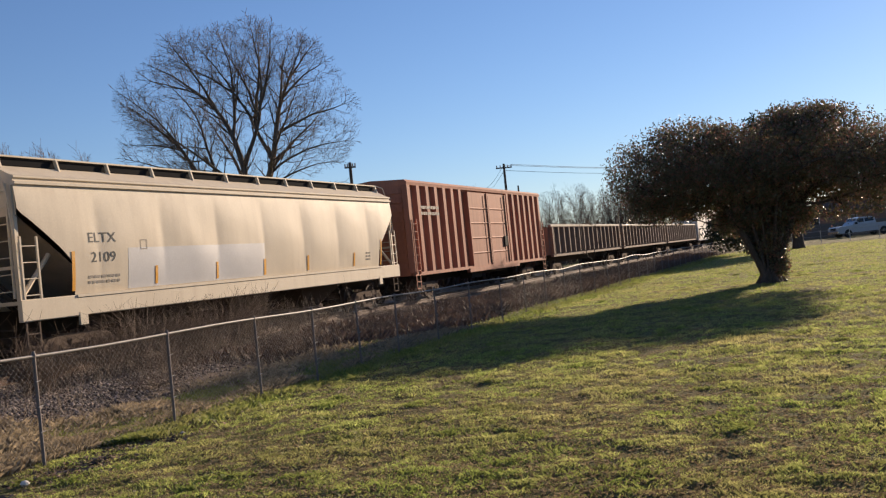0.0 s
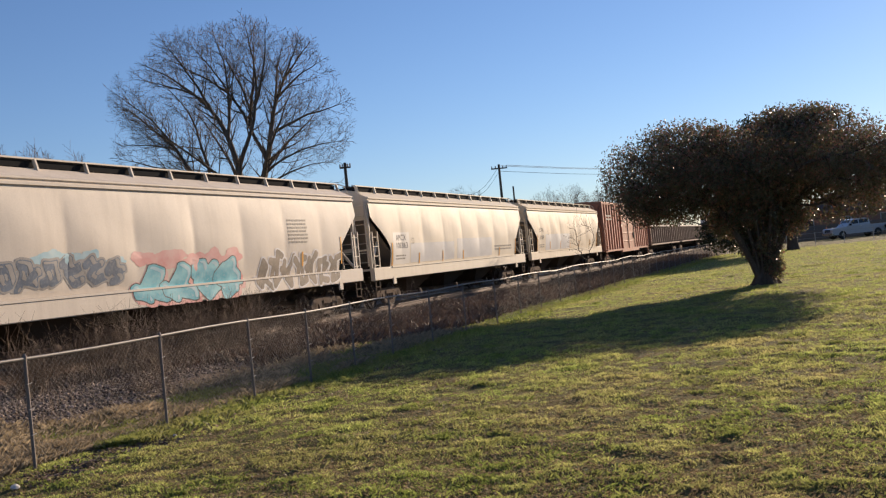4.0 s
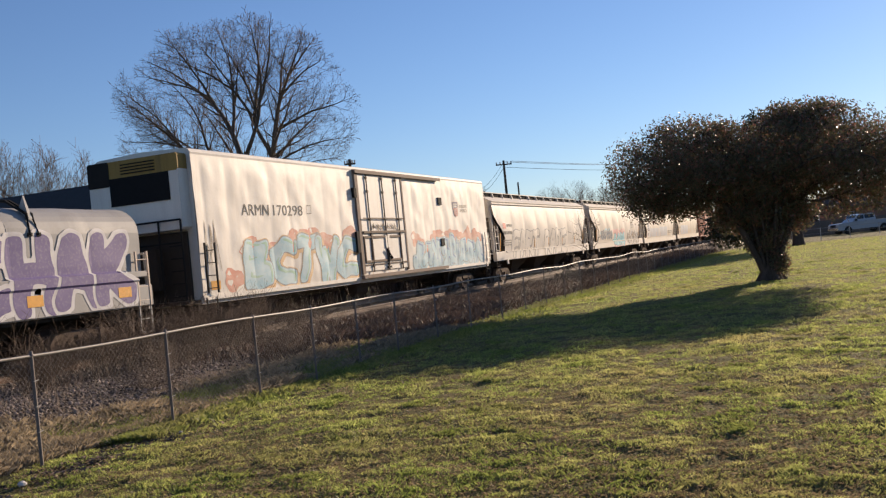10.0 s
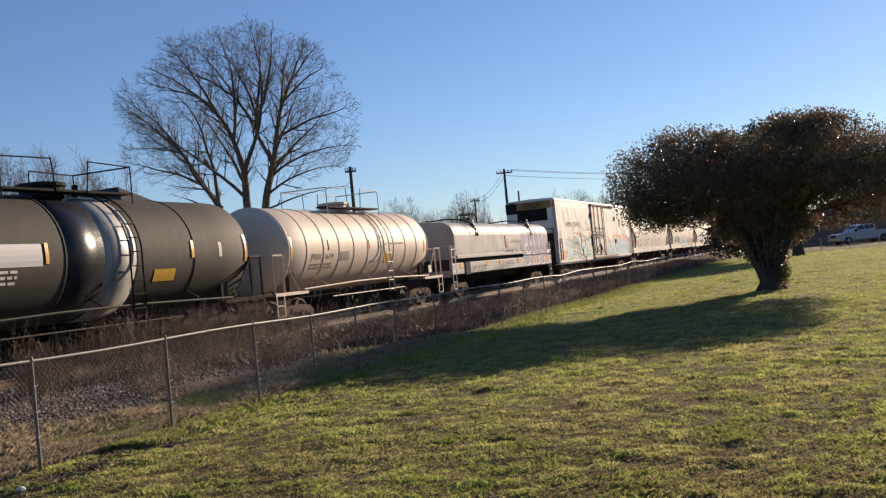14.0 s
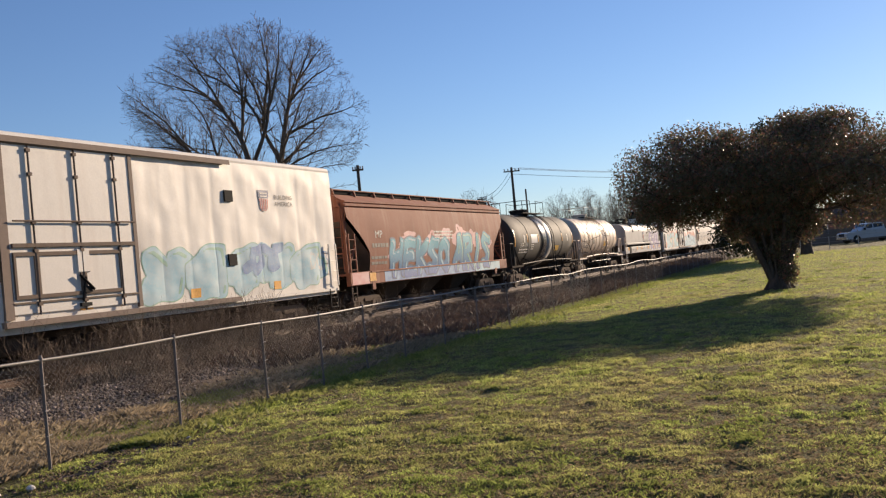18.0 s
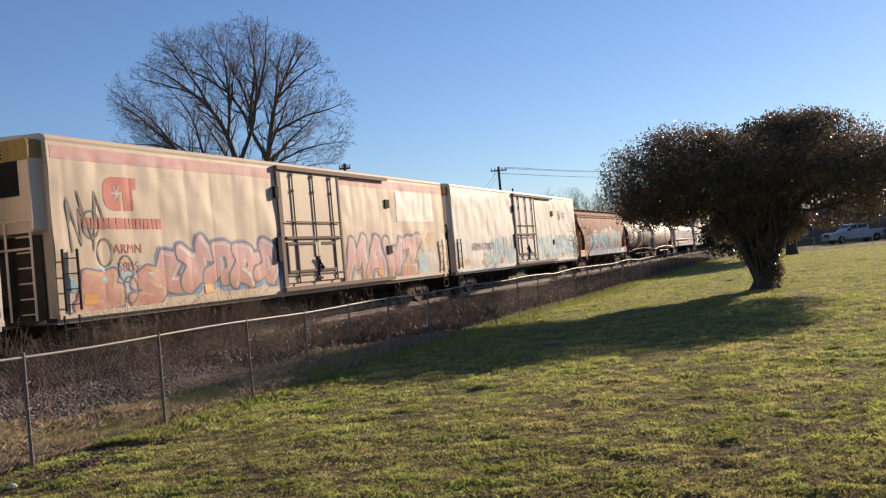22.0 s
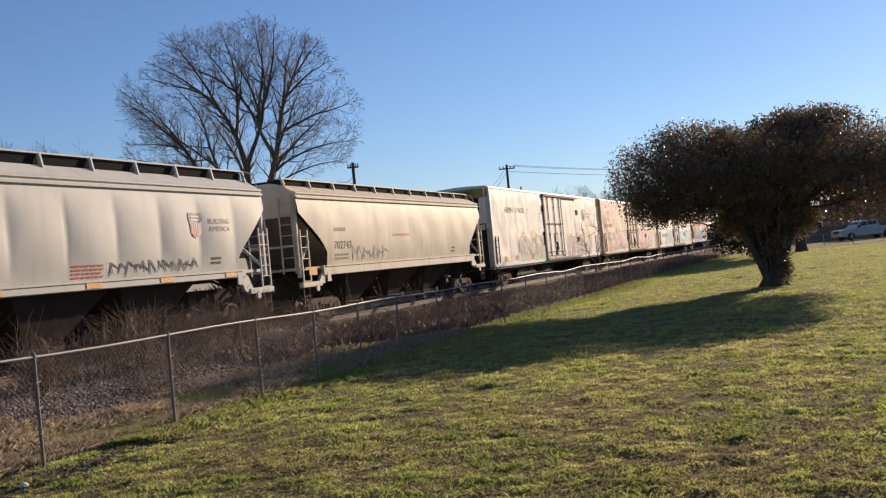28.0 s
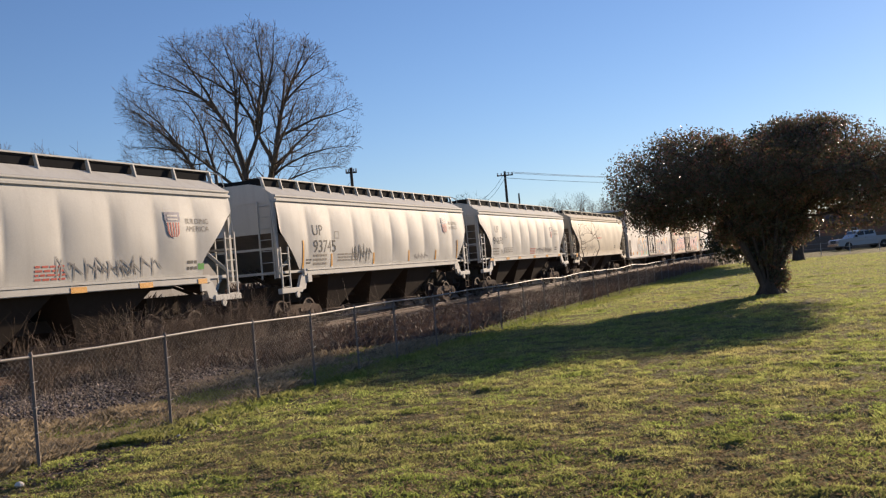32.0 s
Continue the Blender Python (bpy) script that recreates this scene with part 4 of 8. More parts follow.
            scrawl(car, -277.8 - m, -274.2 - m, 1.86, 2.45, sd, 71, SP["grey"], "grey and black scrawled tags", 0.045, 9)
            scrawl(car, -276.6 - m, -275.2 - m, 1.9, 2.3, sd, 72, SP["black"], "black scrawled tag", 0.05, 6)
            part("small_print", bars(-278.4 - m, -277.5 - m, 1.9, 2.26, 4, sd, random.Random(73)), RED_INK, car)
            part("data_plate", bars(-273.15 - m, -272.7 - m, 1.95, 2.26, 2, sd, random.Random(74)), BLACK_INK, car)
            part("sticker", patch(Shape(), -272.66 - m, -272.4 - m, 2.0, 2.16, sd), GREEN_TAG, car, "small green sticker")
            stripes(car, m, sd, [(-277.2, 1.62, 1.75, 0.5), (-274.9, 1.62, 1.75, 0.5), (-272.6, 1.62, 1.75, 0.4)])


# ---- refrigerated box cars ----
ROD = plain("lock_rod_steel", (0.17, 0.125, 0.095), 0.8, 0.1, 0.4, spec=0.2)


def reefer(a, b, body, label, seed, ribs=1.12):
    car, mid, l = new_car("refrigerator_car", a, b, label, "refrigerator car")
    z0, z1 = 1.05, 4.92

    def side(x, z):
        q = (x + l) / ribs - (0.35 if x < -2 else 0.03)
        rib = 0.016 * (abs(math.sin(math.pi * q)) ** 0.4)
        lump = 0.020 * noise.noise(Vector((x * 0.7 + z * 0.9 + seed * 9, x * 0.4, 1.5))) + 0.020 * noise.noise(Vector((x * 0.7 - z * 0.9 + seed * 5, x * 0.4, 4.5))) + 0.013 * noise.noise(Vector((x * 2.3 + seed, z * 1.8, 7)))
        k = min(1, (z - z0) / 0.5, (z1 - z) / 0.4) if z0 < z < z1 else 0
        return -1.57 - rib * max(k, 0) - lump * max(k, 0)
    for s in (-1, 1):
        sh = Shape().grid(lambda u, v: ((2 * u - 1) * l, s * -side((2 * u - 1) * l, z0 + v * (z1 - z0)), z0 + v * (z1 - z0)), 300, 32)
        part("side_wall", sh, body, car, smooth=True)
    roof = [(-1.57, z1), (-1.58, z1 + 0.06), (-1.53, z1 + 0.14), (-1.42, z1 + 0.18), (0, z1 + 0.24), (1.42, z1 + 0.18), (1.53, z1 + 0.14), (1.58, z1 + 0.06), (1.57, z1)]
    part("roof", Shape().prism(roof, -l, l), body, car)
    for s in (-1, 1):
        part("end_wall", Shape().box((min(s * l, s * (l - 0.05)), -1.56, z0), (max(s * l, s * (l - 0.05)), 1.56, z1)), body, car)
    sill = Shape()
    for s in (-1, 1):
        y0, y1 = sorted((s * 1.54, s * 1.595))
        sill.box((-l, y0, z0 - 0.02), (l, y1, z0 + 0.10))
    sill.box((-l, -1.5, z0 - 0.12), (l, 1.5, z0))
    part("side_sill", sill, body, car)
    under = Shape().box((-l + 0.3, -0.3, 0.72), (l - 0.3, 0.3, z0 - 0.1))
    for k in range(9):
        x = -l + 3 + k * (2 * l - 6) / 8
        under.box((x - 0.06, -1.45, 0.86), (x + 0.06, 1.45, z0 - 0.1))
    under.lathe([(-2.0, 0.1), (-1.95, 0.26), (-1.05, 0.26), (-1.0, 0.1)], "x", 12, (0, -0.9, 0.72))
    part("underframe", under, FRAME, car)
    # plug door with its rods, tracks and lock
    dx0, dx1 = a + 9.52 - mid, a + 13.58 - mid
    dz0, dz1 = 1.22, 4.86
    fy = -1.625
    door = part("door", Shape().box((dx0 + 0.2, fy, dz0 + 0.1), (dx1 - 0.05, -1.55, dz1 - 0.05)), body, car, "plug door streaked with rust")
    # left post is broad and dark: it also draws the shadow beside the door
    fr = Shape()
    for bx in ((dx0 - 0.03, dx0 + 0.2, dz0, dz1), (dx1 - 0.06, dx1 + 0.06, dz0, dz1), (dx0, dx1, dz1 - 0.06, dz1 + 0.02)):
        fr.box((bx[0], fy - 0.02, bx[2]), (bx[1], -1.55, bx[3]))
    part("door_frame", fr, plain("door_frame_grime_shade", (0.25, 0.19, 0.15), 0.8, spec=0.2) if seed == 1 else bpy.data.materials["door_frame_grime_shade"], door)
    for k, x in enumerate((dx0 + 0.87, dx0 + 2.2, dx0 + 3.45)):
        rod = Shape().rod((x, fy - 0.035, dz0 + 0.06), (x, fy - 0.035, dz1 - 0.05), 0.024, 6)
        for z in (1.5, 2.6, 3.2, 4.2, 4.7):
            rod.box((x - 0.045, fy - 0.06, z - 0.035), (x + 0.06, fy, z + 0.035))
        part("lock_rod", rod, ROD, door)
    part("cross_bar", Shape().rod((dx0 + 0.3, fy - 0.06, 3.22), (dx1 - 0.05, fy - 0.06, 3.22), 0.02, 6), ROD, door)
    lk = Shape()
    cx = dx0 + 2.35
    if seed in (1, 2, 3):
        for xa, xb in ((dx0 + 0.32, dx0 + 0.82), (dx0 + 0.95, dx0 + 2.12), (dx0 + 2.3, dx0 + 3.4)):
            part("door_panel", Shape().box((xa, fy - 0.012, 1.7), (xb, fy, 2.5)), body, door)
            part("panel_frame", Shape().box((xa - 0.06, fy - 0.045, 2.5), (xb + 0.06, fy, 2.58)).box((xa - 0.06, fy - 0.045, 1.62), (xb + 0.06, fy, 1.7)).box((xa - 0.06, fy - 0.045, 1.7), (xa, fy, 2.5)).box((xb, fy - 0.045, 1.7), (xb + 0.06, fy, 2.5)), ROD, door)
        part("door_rail", Shape().box((dx0 + 0.25, fy - 0.055, 2.68), (dx1 - 0.08, fy, 2.76)), ROD, door, "rusty rail across the door")
    for bx in () if seed in (1, 2, 3) else ((-0.52, -0.34, 2.04, 2.65), (0.1, 0.36, 1.6, 2.66), (-0.34, 0.0, 2.02, 2.06)):
        lk.box((cx + bx[0], fy - 0.012, bx[2]), (cx + bx[1], fy, bx[3]))
    lk.rod((cx - 0.3, fy - 0.08, 2.05), (cx + 0.1, fy - 0.08, 1.72), 0.03).rod((cx - 0.25, fy - 0.06, 1.5), (cx - 0.1, fy - 0.06, 2.0), 0.03)
    lk.box((cx - 0.2, fy - 0.07, 1.66), (cx + 0.06, fy, 1.8)).box((cx - 0.3, fy - 0.06, 1.36), (cx + 0.02, fy, 1.44))
    part("door_lock", lk, DARK, door, "black slots and lever of the door lock")
    part("lock_plate", Shape().soft_box((cx - 0.3, fy - 0.05, 2.1), (cx + 0.06, fy, 2.62), 0.02), body, door)
    part("door_sill_bar", Shape().box((dx0 + 0.2, fy - 0.03, 1.52), (dx1 - 0.06, fy, 1.56)), ROD, door)
    part("door_track", Shape().box((dx0 - 0.05, -1.69, dz1 + 0.03), (dx1 + 4.1, -1.56, dz1 + 0.10)).box((dx0 - 0.05, -1.70, dz1 - 0.03), (dx1 + 4.1, -1.68, dz1 + 0.05)), bpy.data.materials["door_frame_grime_shade"], car)
    part("door_track", Shape().box((dx0 - 0.1, -1.72, z0 + 0.02), (dx1 + 4.1, -1.58, z0 + 0.14)), bpy.data.materials["door_frame_grime_shade"], car, "rusty lower door track")
    # small dark boxes on the side, grab irons, ladders
    for x, z in ((a + 17.42 - mid, 3.82), (a + 17.36 - mid, 2.06)):
        part("side_box", Shape().box((x, side(x, z) - 0.05, z), (x + 0.38, -1.55, z + 0.31)), DARK, car, "small black hatch box")
    part("side_box", Shape().box((dx0 - 0.22, -1.68, 3.95), (dx0 - 0.03, -1.55, 4.3)), DARK, car, "small black door stop")
    part("side_box", Shape().box((dx0 - 0.3, -1.67, 2.0), (dx0 - 0.1, -1.55, 2.75)), DARK, car, "small black hand brake box")
    for s, x in ((1, l - 0.62), (-1, -l + 0.12)):
        ladder(car, x, x + 0.46, 1.2, 2.55, -1.66, body if s > 0 else DARK)
        stirrup(car, x, x + 0.46, 0.5, 1.1, -1.58, DARK)
    # the cooling unit at the rear end
    xl = -l
    unit = part("cooling_unit", Shape().soft_box((xl - 0.42, -1.45, 2.95), (xl, 1.45, 4.95), 0.06), body, car, "white cooling unit with yellow top and black grille")
    part("unit_top", Shape().soft_box((xl - 0.43, -1.46, 4.5), (xl - 0.02, 1.46, 4.96), 0.05), UNIT_YELLOW, unit, "dirty yellow top panel")
    part("unit_side", Shape().soft_box((xl - 0.44, 0.75, 4.3), (xl - 0.02, 1.465, 4.97), 0.05), DARK, unit)
    part("unit_grille", Shape().box((xl - 0.45, -1.15, 3.75), (xl - 0.4, 0.75, 4.5)), HATCH, unit)
    for k in range(4):
        part("louver", Shape().box((xl - 0.455, -0.75, 4.58 + k * 0.08), (xl - 0.42, 0.35, 4.61 + k * 0.08)), DARK, unit)
    ep = Shape().box((xl - 0.55, -1.5, 0.98), (xl, 1.5, 1.06)).box((xl - 0.1, -1.3, 1.06), (xl - 0.02, 1.3, 2.9))
    ep.box((xl - 0.4, -0.5, 1.4), (xl - 0.05, 0.5, 2.5))
    part("end_platform", ep, FRAME, car)
    hr = Shape()
    for y in (-1.45, -0.75, 0.75, 1.45):
        hr.rod((xl - 0.52, y, 1.0), (xl - 0.52, y, 3.2), 0.03)
    for z in (2.6, 3.2):
        hr.rod((xl - 0.52, -1.45, z), (xl - 0.52, 1.45, z), 0.025)
    for k in range(6):
        hr.rod((xl - 0.52, -1.45, 1.2 + k * 0.33), (xl - 0.52, -1.05, 1.2 + k * 0.33), 0.018, 5)
    part("end_railing", hr, TANK_CREAM if seed == 3 else DARK, car)
    trucks(car, mid, l - 2.6)
    coupler(car, l + 0.45)
    return car, mid, l, side


def build_reefers():
    tape = lambda c, m, sd, xs: stripes(c, m, sd, [(x, 1.28, 1.52, 0.42) for x in xs])
    car, m, l, sd = reefer(-72.5, -48.9, WHITE, "white refrigerator car with pale blue and coral graffiti", 1)
    lettering("ARMN", -70.31 - m, -68.85 - m, 3.3, 3.62, sd, BLACK_INK, car, "black reporting letters")
    lettering("170298", -68.6 - m, -66.83 - m, 3.3, 3.62, sd, BLACK_INK, car, "black car number")
    part("stencil_box", ring_box(-66.55 - m, -66.27 - m, 3.36, 3.64, 0.02, sd), GREY_INK, car)
    shield(-53.3 - m, -52.72 - m, 3.3, 3.98, sd, car)
    for k, w in enumerate(("BUILDING", "AMERICA")):
        lettering(w, -52.5 - m, -51.5 - m, 3.72 - 0.2 * k, 3.86 - 0.2 * k, sd, GREY_INK, car, "dark grey lettering")
    graffiti(car, -70.3 - m, -63.3 - m, 1.1, 2.75, ("sky", "green"), "grey", "red", sd, 81, "BCTWC", "pale blue letters with coral clouds", 0.34, 0.04, "ochre", wild=0.14)
    graffiti(car, -58.2 - m, -50.0 - m, 1.1, 2.55, ("sky", "blue"), "grey", "red", sd, 82, 8, "pale blue letters with coral clouds", 0.42, 0.025, "sky", wild=0.2)
    scrawl(car, -61.9 - m, -59.6 - m, 2.7, 3.05, lambda x, z: -1.64, 83, SP["brown"], "brown scrawl on the door", 0.06, 6)
    scrawl(car, -72.2 - m, -71.6 - m, 1.6, 3.2, sd, 84, SP["brown"], "thin brown scrawl", 0.03, 3)
    part("graffiti", blob(Shape(), -71 - m, 1.5, 0.5, 0.32, sd, 0.003, random.Random(85)), SP["red"], car, "coral sprayed patch")
    tape(car, m, sd, (-71.9,))
    car, m, l, sd = reefer(-162.8, -139.2, WHITE, "white refrigerator car with faint blue graffiti along its foot", 2)
    lettering("ARMN", -160.6 - m, -159.15 - m, 1.98, 2.34, sd, BLACK_INK, car, "black reporting letters")
    lettering("170079", -158.9 - m, -157.15 - m, 1.98, 2.34, sd, BLACK_INK, car, "black car number")
    shield(-143.65 - m, -143.1 - m, 3.57, 4.2, sd, car)
    for k, w in enumerate(("BUILDING", "AMERICA")):
        lettering(w, -142.76 - m, -141.74 - m, 3.95 - 0.2 * k, 4.08 - 0.2 * k, sd, GREY_INK, car, "dark grey lettering")
    for k, (x, z, rx, rz) in enumerate(((-157.2, 1.9, 0.8, 0.7), (-155.8, 2.1, 0.9, 0.6), (-154.4, 1.7, 0.8, 0.5), (-158.4, 1.5, 0.5, 0.35))):
        part("graffiti", blob(Shape(), x - m, z, rx, rz, sd, 0.004 + 0.0008 * k, random.Random(k)), SP["sky"] if k != 3 else SP["green"], car, "washed-out blue sprayed shape")
    scrawl(car, -158 - m, -153.8 - m, 1.2, 2.7, sd, 91, SP["navy"], "thin dark outline drawing", 0.03, 9)
    graffiti(car, -149 - m, -140.2 - m, 1.2, 2.75, ("sky", "green"), "green", None, sd, 92, 5, "washed-out blue sprayed letters", 0.5, 0.03, wild=0.22)
    graffiti(car, -144.6 - m, -142.6 - m, 1.7, 2.7, ("blue", "blue"), "sky", None, lambda x, z: sd(x, z) - 0.006, 93, 2, "dark blue sprayed arcs", 0.3, 0.03)
    graffiti(car, -140.95 - m, -139.75 - m, 1.75, 2.35, ("bare", "bare"), "blue", None, sd, 94, "DCB", "small blue outlined letters", 0.26, 0.04)
    tape(car, m, sd, (-162.2, -158.9, -156, -151, -147, -143))
    part("data_plate", patch(Shape(), -161.6 - m, -161.05 - m, 1.36, 1.6, sd, 0.006), YELLOW, car, "yellow data plate")
    car, m, l, sd = reefer(-187.6, -163.95, TAN, "sun-bleached tan refrigerator car covered in pink graffiti", 3)
    part("colour_band", patch(Shape(), -187.5 - m, -164.0 - m, 4.55, 4.84, sd, 0.004), SP["pink"], car, "faded red band under the roof", True)
    ex, ez = np.arange(-186.0 - m, -184.6 - m, 0.03), np.arange(3.36, 4.3, 0.03)
    EX, EZ = np.meshgrid(ex, ez)
    slab = lambda x0, x1, z0, z1, r=0.0: np.hypot(np.maximum(np.maximum(x0 + r - m - EX, EX + m - x1 + r), 0), np.maximum(np.maximum(z0 + r - EZ, EZ - z1 + r), 0)) - max(r, 0.012)
    block = np.minimum(np.minimum(slab(-185.92, -185.2, 3.44, 4.22, 0.3), slab(-185.62, -185.32, 3.44, 4.22)), np.minimum(slab(-185.4, -184.72, 3.95, 4.22), slab(-185.22, -184.88, 3.44, 4.1)))
    block = np.maximum(block, -slab(-185.30, -185.24, 3.3, 3.9))
    part("emblem", contour(block, ex, ez, sd, 0.0045), RED_INK, car, "faded red block emblem")
    star = Shape()
    for k in range(3):
        t = math.pi * k / 3
        ribbon(star, [(-185.45 - m - 0.2 * math.cos(t), 3.84 - 0.2 * math.sin(t)), (-185.45 - m + 0.2 * math.cos(t), 3.84 + 0.2 * math.sin(t))], 0.05, sd, 0.008 + k * 0.0005)
    part("emblem_star", star, WHITE_INK, car)
    part("small_print", bars(-186.7 - m, -183.75 - m, 2.8, 3.32, 1, sd, random.Random(95)), RED_INK, car, "faded red name as a broken bar")
    lettering("ARMN", -185.72 - m, -184.69 - m, 2.42, 2.64, sd, RED_INK, car, "faded red reporting letters")
    lettering("5886", -185.6 - m, -184.85 - m, 1.98, 2.22, sd, RED_INK, car, "faded red car number")
    graffiti(car, -184.4 - m, -178.3 - m, 1.3, 2.85, ("rose", "white"), "navy", None, sd, 97, 5, "pink letters with dark blue edges", 0.38, 0.07, "blue", 0.2, 0.16)
    graffiti(car, -187.0 - m, -183.6 - m, 1.1, 2.1, ("red", "ochre"), "violet", "sky", sd, 98, "BS", "brick red sprayed shapes", 0.34)
    graffiti(car, -173.7 - m, -167.2 - m, 1.12, 2.85, ("rose", "white"), "navy", None, sd, 99, "MAWZ", "pink letters with dark edges", 0.32, 0.075, "grey", 0.1, 0.12)
    part("repainted_strip", patch(Shape(), -169.1 - m, -165.2 - m, 3.3, 4.5, sd, 0.008), REPAINT_PALE, car, "white repainted panel", True)
    part("graffiti", blob(Shape(), -166.2 - m, 1.7, 0.85, 0.75, sd, 0.004, random.Random(5)), SP["sky"], car, "pale blue sprayed shape")
    wings = Shape()
    for k in range(10):
        for s in (-1, 1):
            blob(wings, -166.2 - m + s * 0.42, 2.5, 0.4 - 0.03 * k, 0.4 - 0.03 * k, sd, 0.007 + 0.0004 * k, random.Random(k)) if k in (0,) else None
    part("graffiti", wings, SP["ochre"], car, "tan butterfly-like sprayed wings")
    scrawl(car, -187.2 - m, -186 - m, 2.4, 3.9, sd, 100, SP["brown"], "dark brown scrawl", 0.06, 3)
    for x, z in ((-186.0, 2.45), (-185.3, 2.05), (-185.2, 1.55), (-186.4, 3.1)):
        pts = [(x - m + 0.26 * math.cos(t * 0.45), z + 0.32 * math.sin(t * 0.45)) for t in range(15)]
        part("graffiti_tag", ribbon(Shape(), pts, 0.05, sd, 0.013), SP["brown"], car, "dark looped scrawl")
    tape(car, m, sd, (-186.6, -182, -171))
    car, m, l, sd = reefer(-212.75, -189.15, WHITE, "dented white refrigerator car with grey and peach graffiti", 4)
    lettering("ARMN", -210.6 - m, -209.1 - m, 3.76, 4.06, sd, BLACK_INK, car, "black reporting letters")
    lettering("170470", -208.65 - m, -207.1 - m, 3.76, 4.06, sd, BLACK_INK, car, "black car number")
    part("stencil_box", ring_box(-206.6 - m, -206.35 - m, 3.75, 4.0, 0.02, sd), GREY_INK, car)
    shield(-193.6 - m, -192.9 - m, 3.45, 4.17, sd, car)
    for k, w in enumerate(("BUILDING", "AMERICA")):
        lettering(w, -192.66 - m, -191.6 - m, 3.85 - 0.22 * k, 3.99 - 0.22 * k, sd, GREY_INK, car, "dark grey lettering")
    for k, (x, z, rx, rz, c) in enumerate(((-207.6, 2.2, 1.0, 0.5, "ochre"), (-205.4, 2.15, 1.1, 0.6, "ochre"), (-207, 1.55, 1.0, 0.4, "pink"), (-204.6, 1.7, 0.9, 0.45, "pink"), (-207.8, 1.35, 0.5, 0.28, "green"), (-205.2, 1.4, 0.9, 0.3, "green"), (-203.9, 1.4, 0.5, 0.3, "green"), (-206.2, 1.7, 0.35, 0.5, "sky"))):
        part("graffiti", blob(Shape(), x - m, z, rx, rz, sd, 0.0045 + 0.0005 * k, random.Random(k + 300)), SP[c], car, {"ochre": "peach", "sky": "pale blue"}.get(c, c) + " sprayed cloud")
    graffiti(car, -208.6 - m, -203.6 - m, 1.4, 2.65, ("grey", "sky"), "pink", None, lambda x, z: sd(x, z) - 0.004, 105, 4, "dark grey strokes over peach clouds", 0.26, 0.03, wild=0.2)
    graffiti(car, -198.3 - m, -191.5 - m, 1.12, 2.6, ("grey", "blue"), "pink", "ochre", sd, 106, 6, "grey letters edged in pink on peach clouds", 0.3, 0.055, "grey", 0.1, 0.16)
    for k, (w, z) in enumerate((("OPENING", 3.72), ("H 11-3", 3.52), ("W 12-0", 3.32))):
        lettering(w, -204.3 - m, -203.72 - m if k == 0 else -203.85 - m, z, z + 0.12, sd, GREY_INK, car, "small grey stencil")
    tape(car, m, sd, (-212.1, -210.9, -209, -206, -204.4, -201.8, -197, -190))
    car, m, l, sd = reefer(129.0, 152.6, WHITE, "white refrigerator car far down the train", 6)


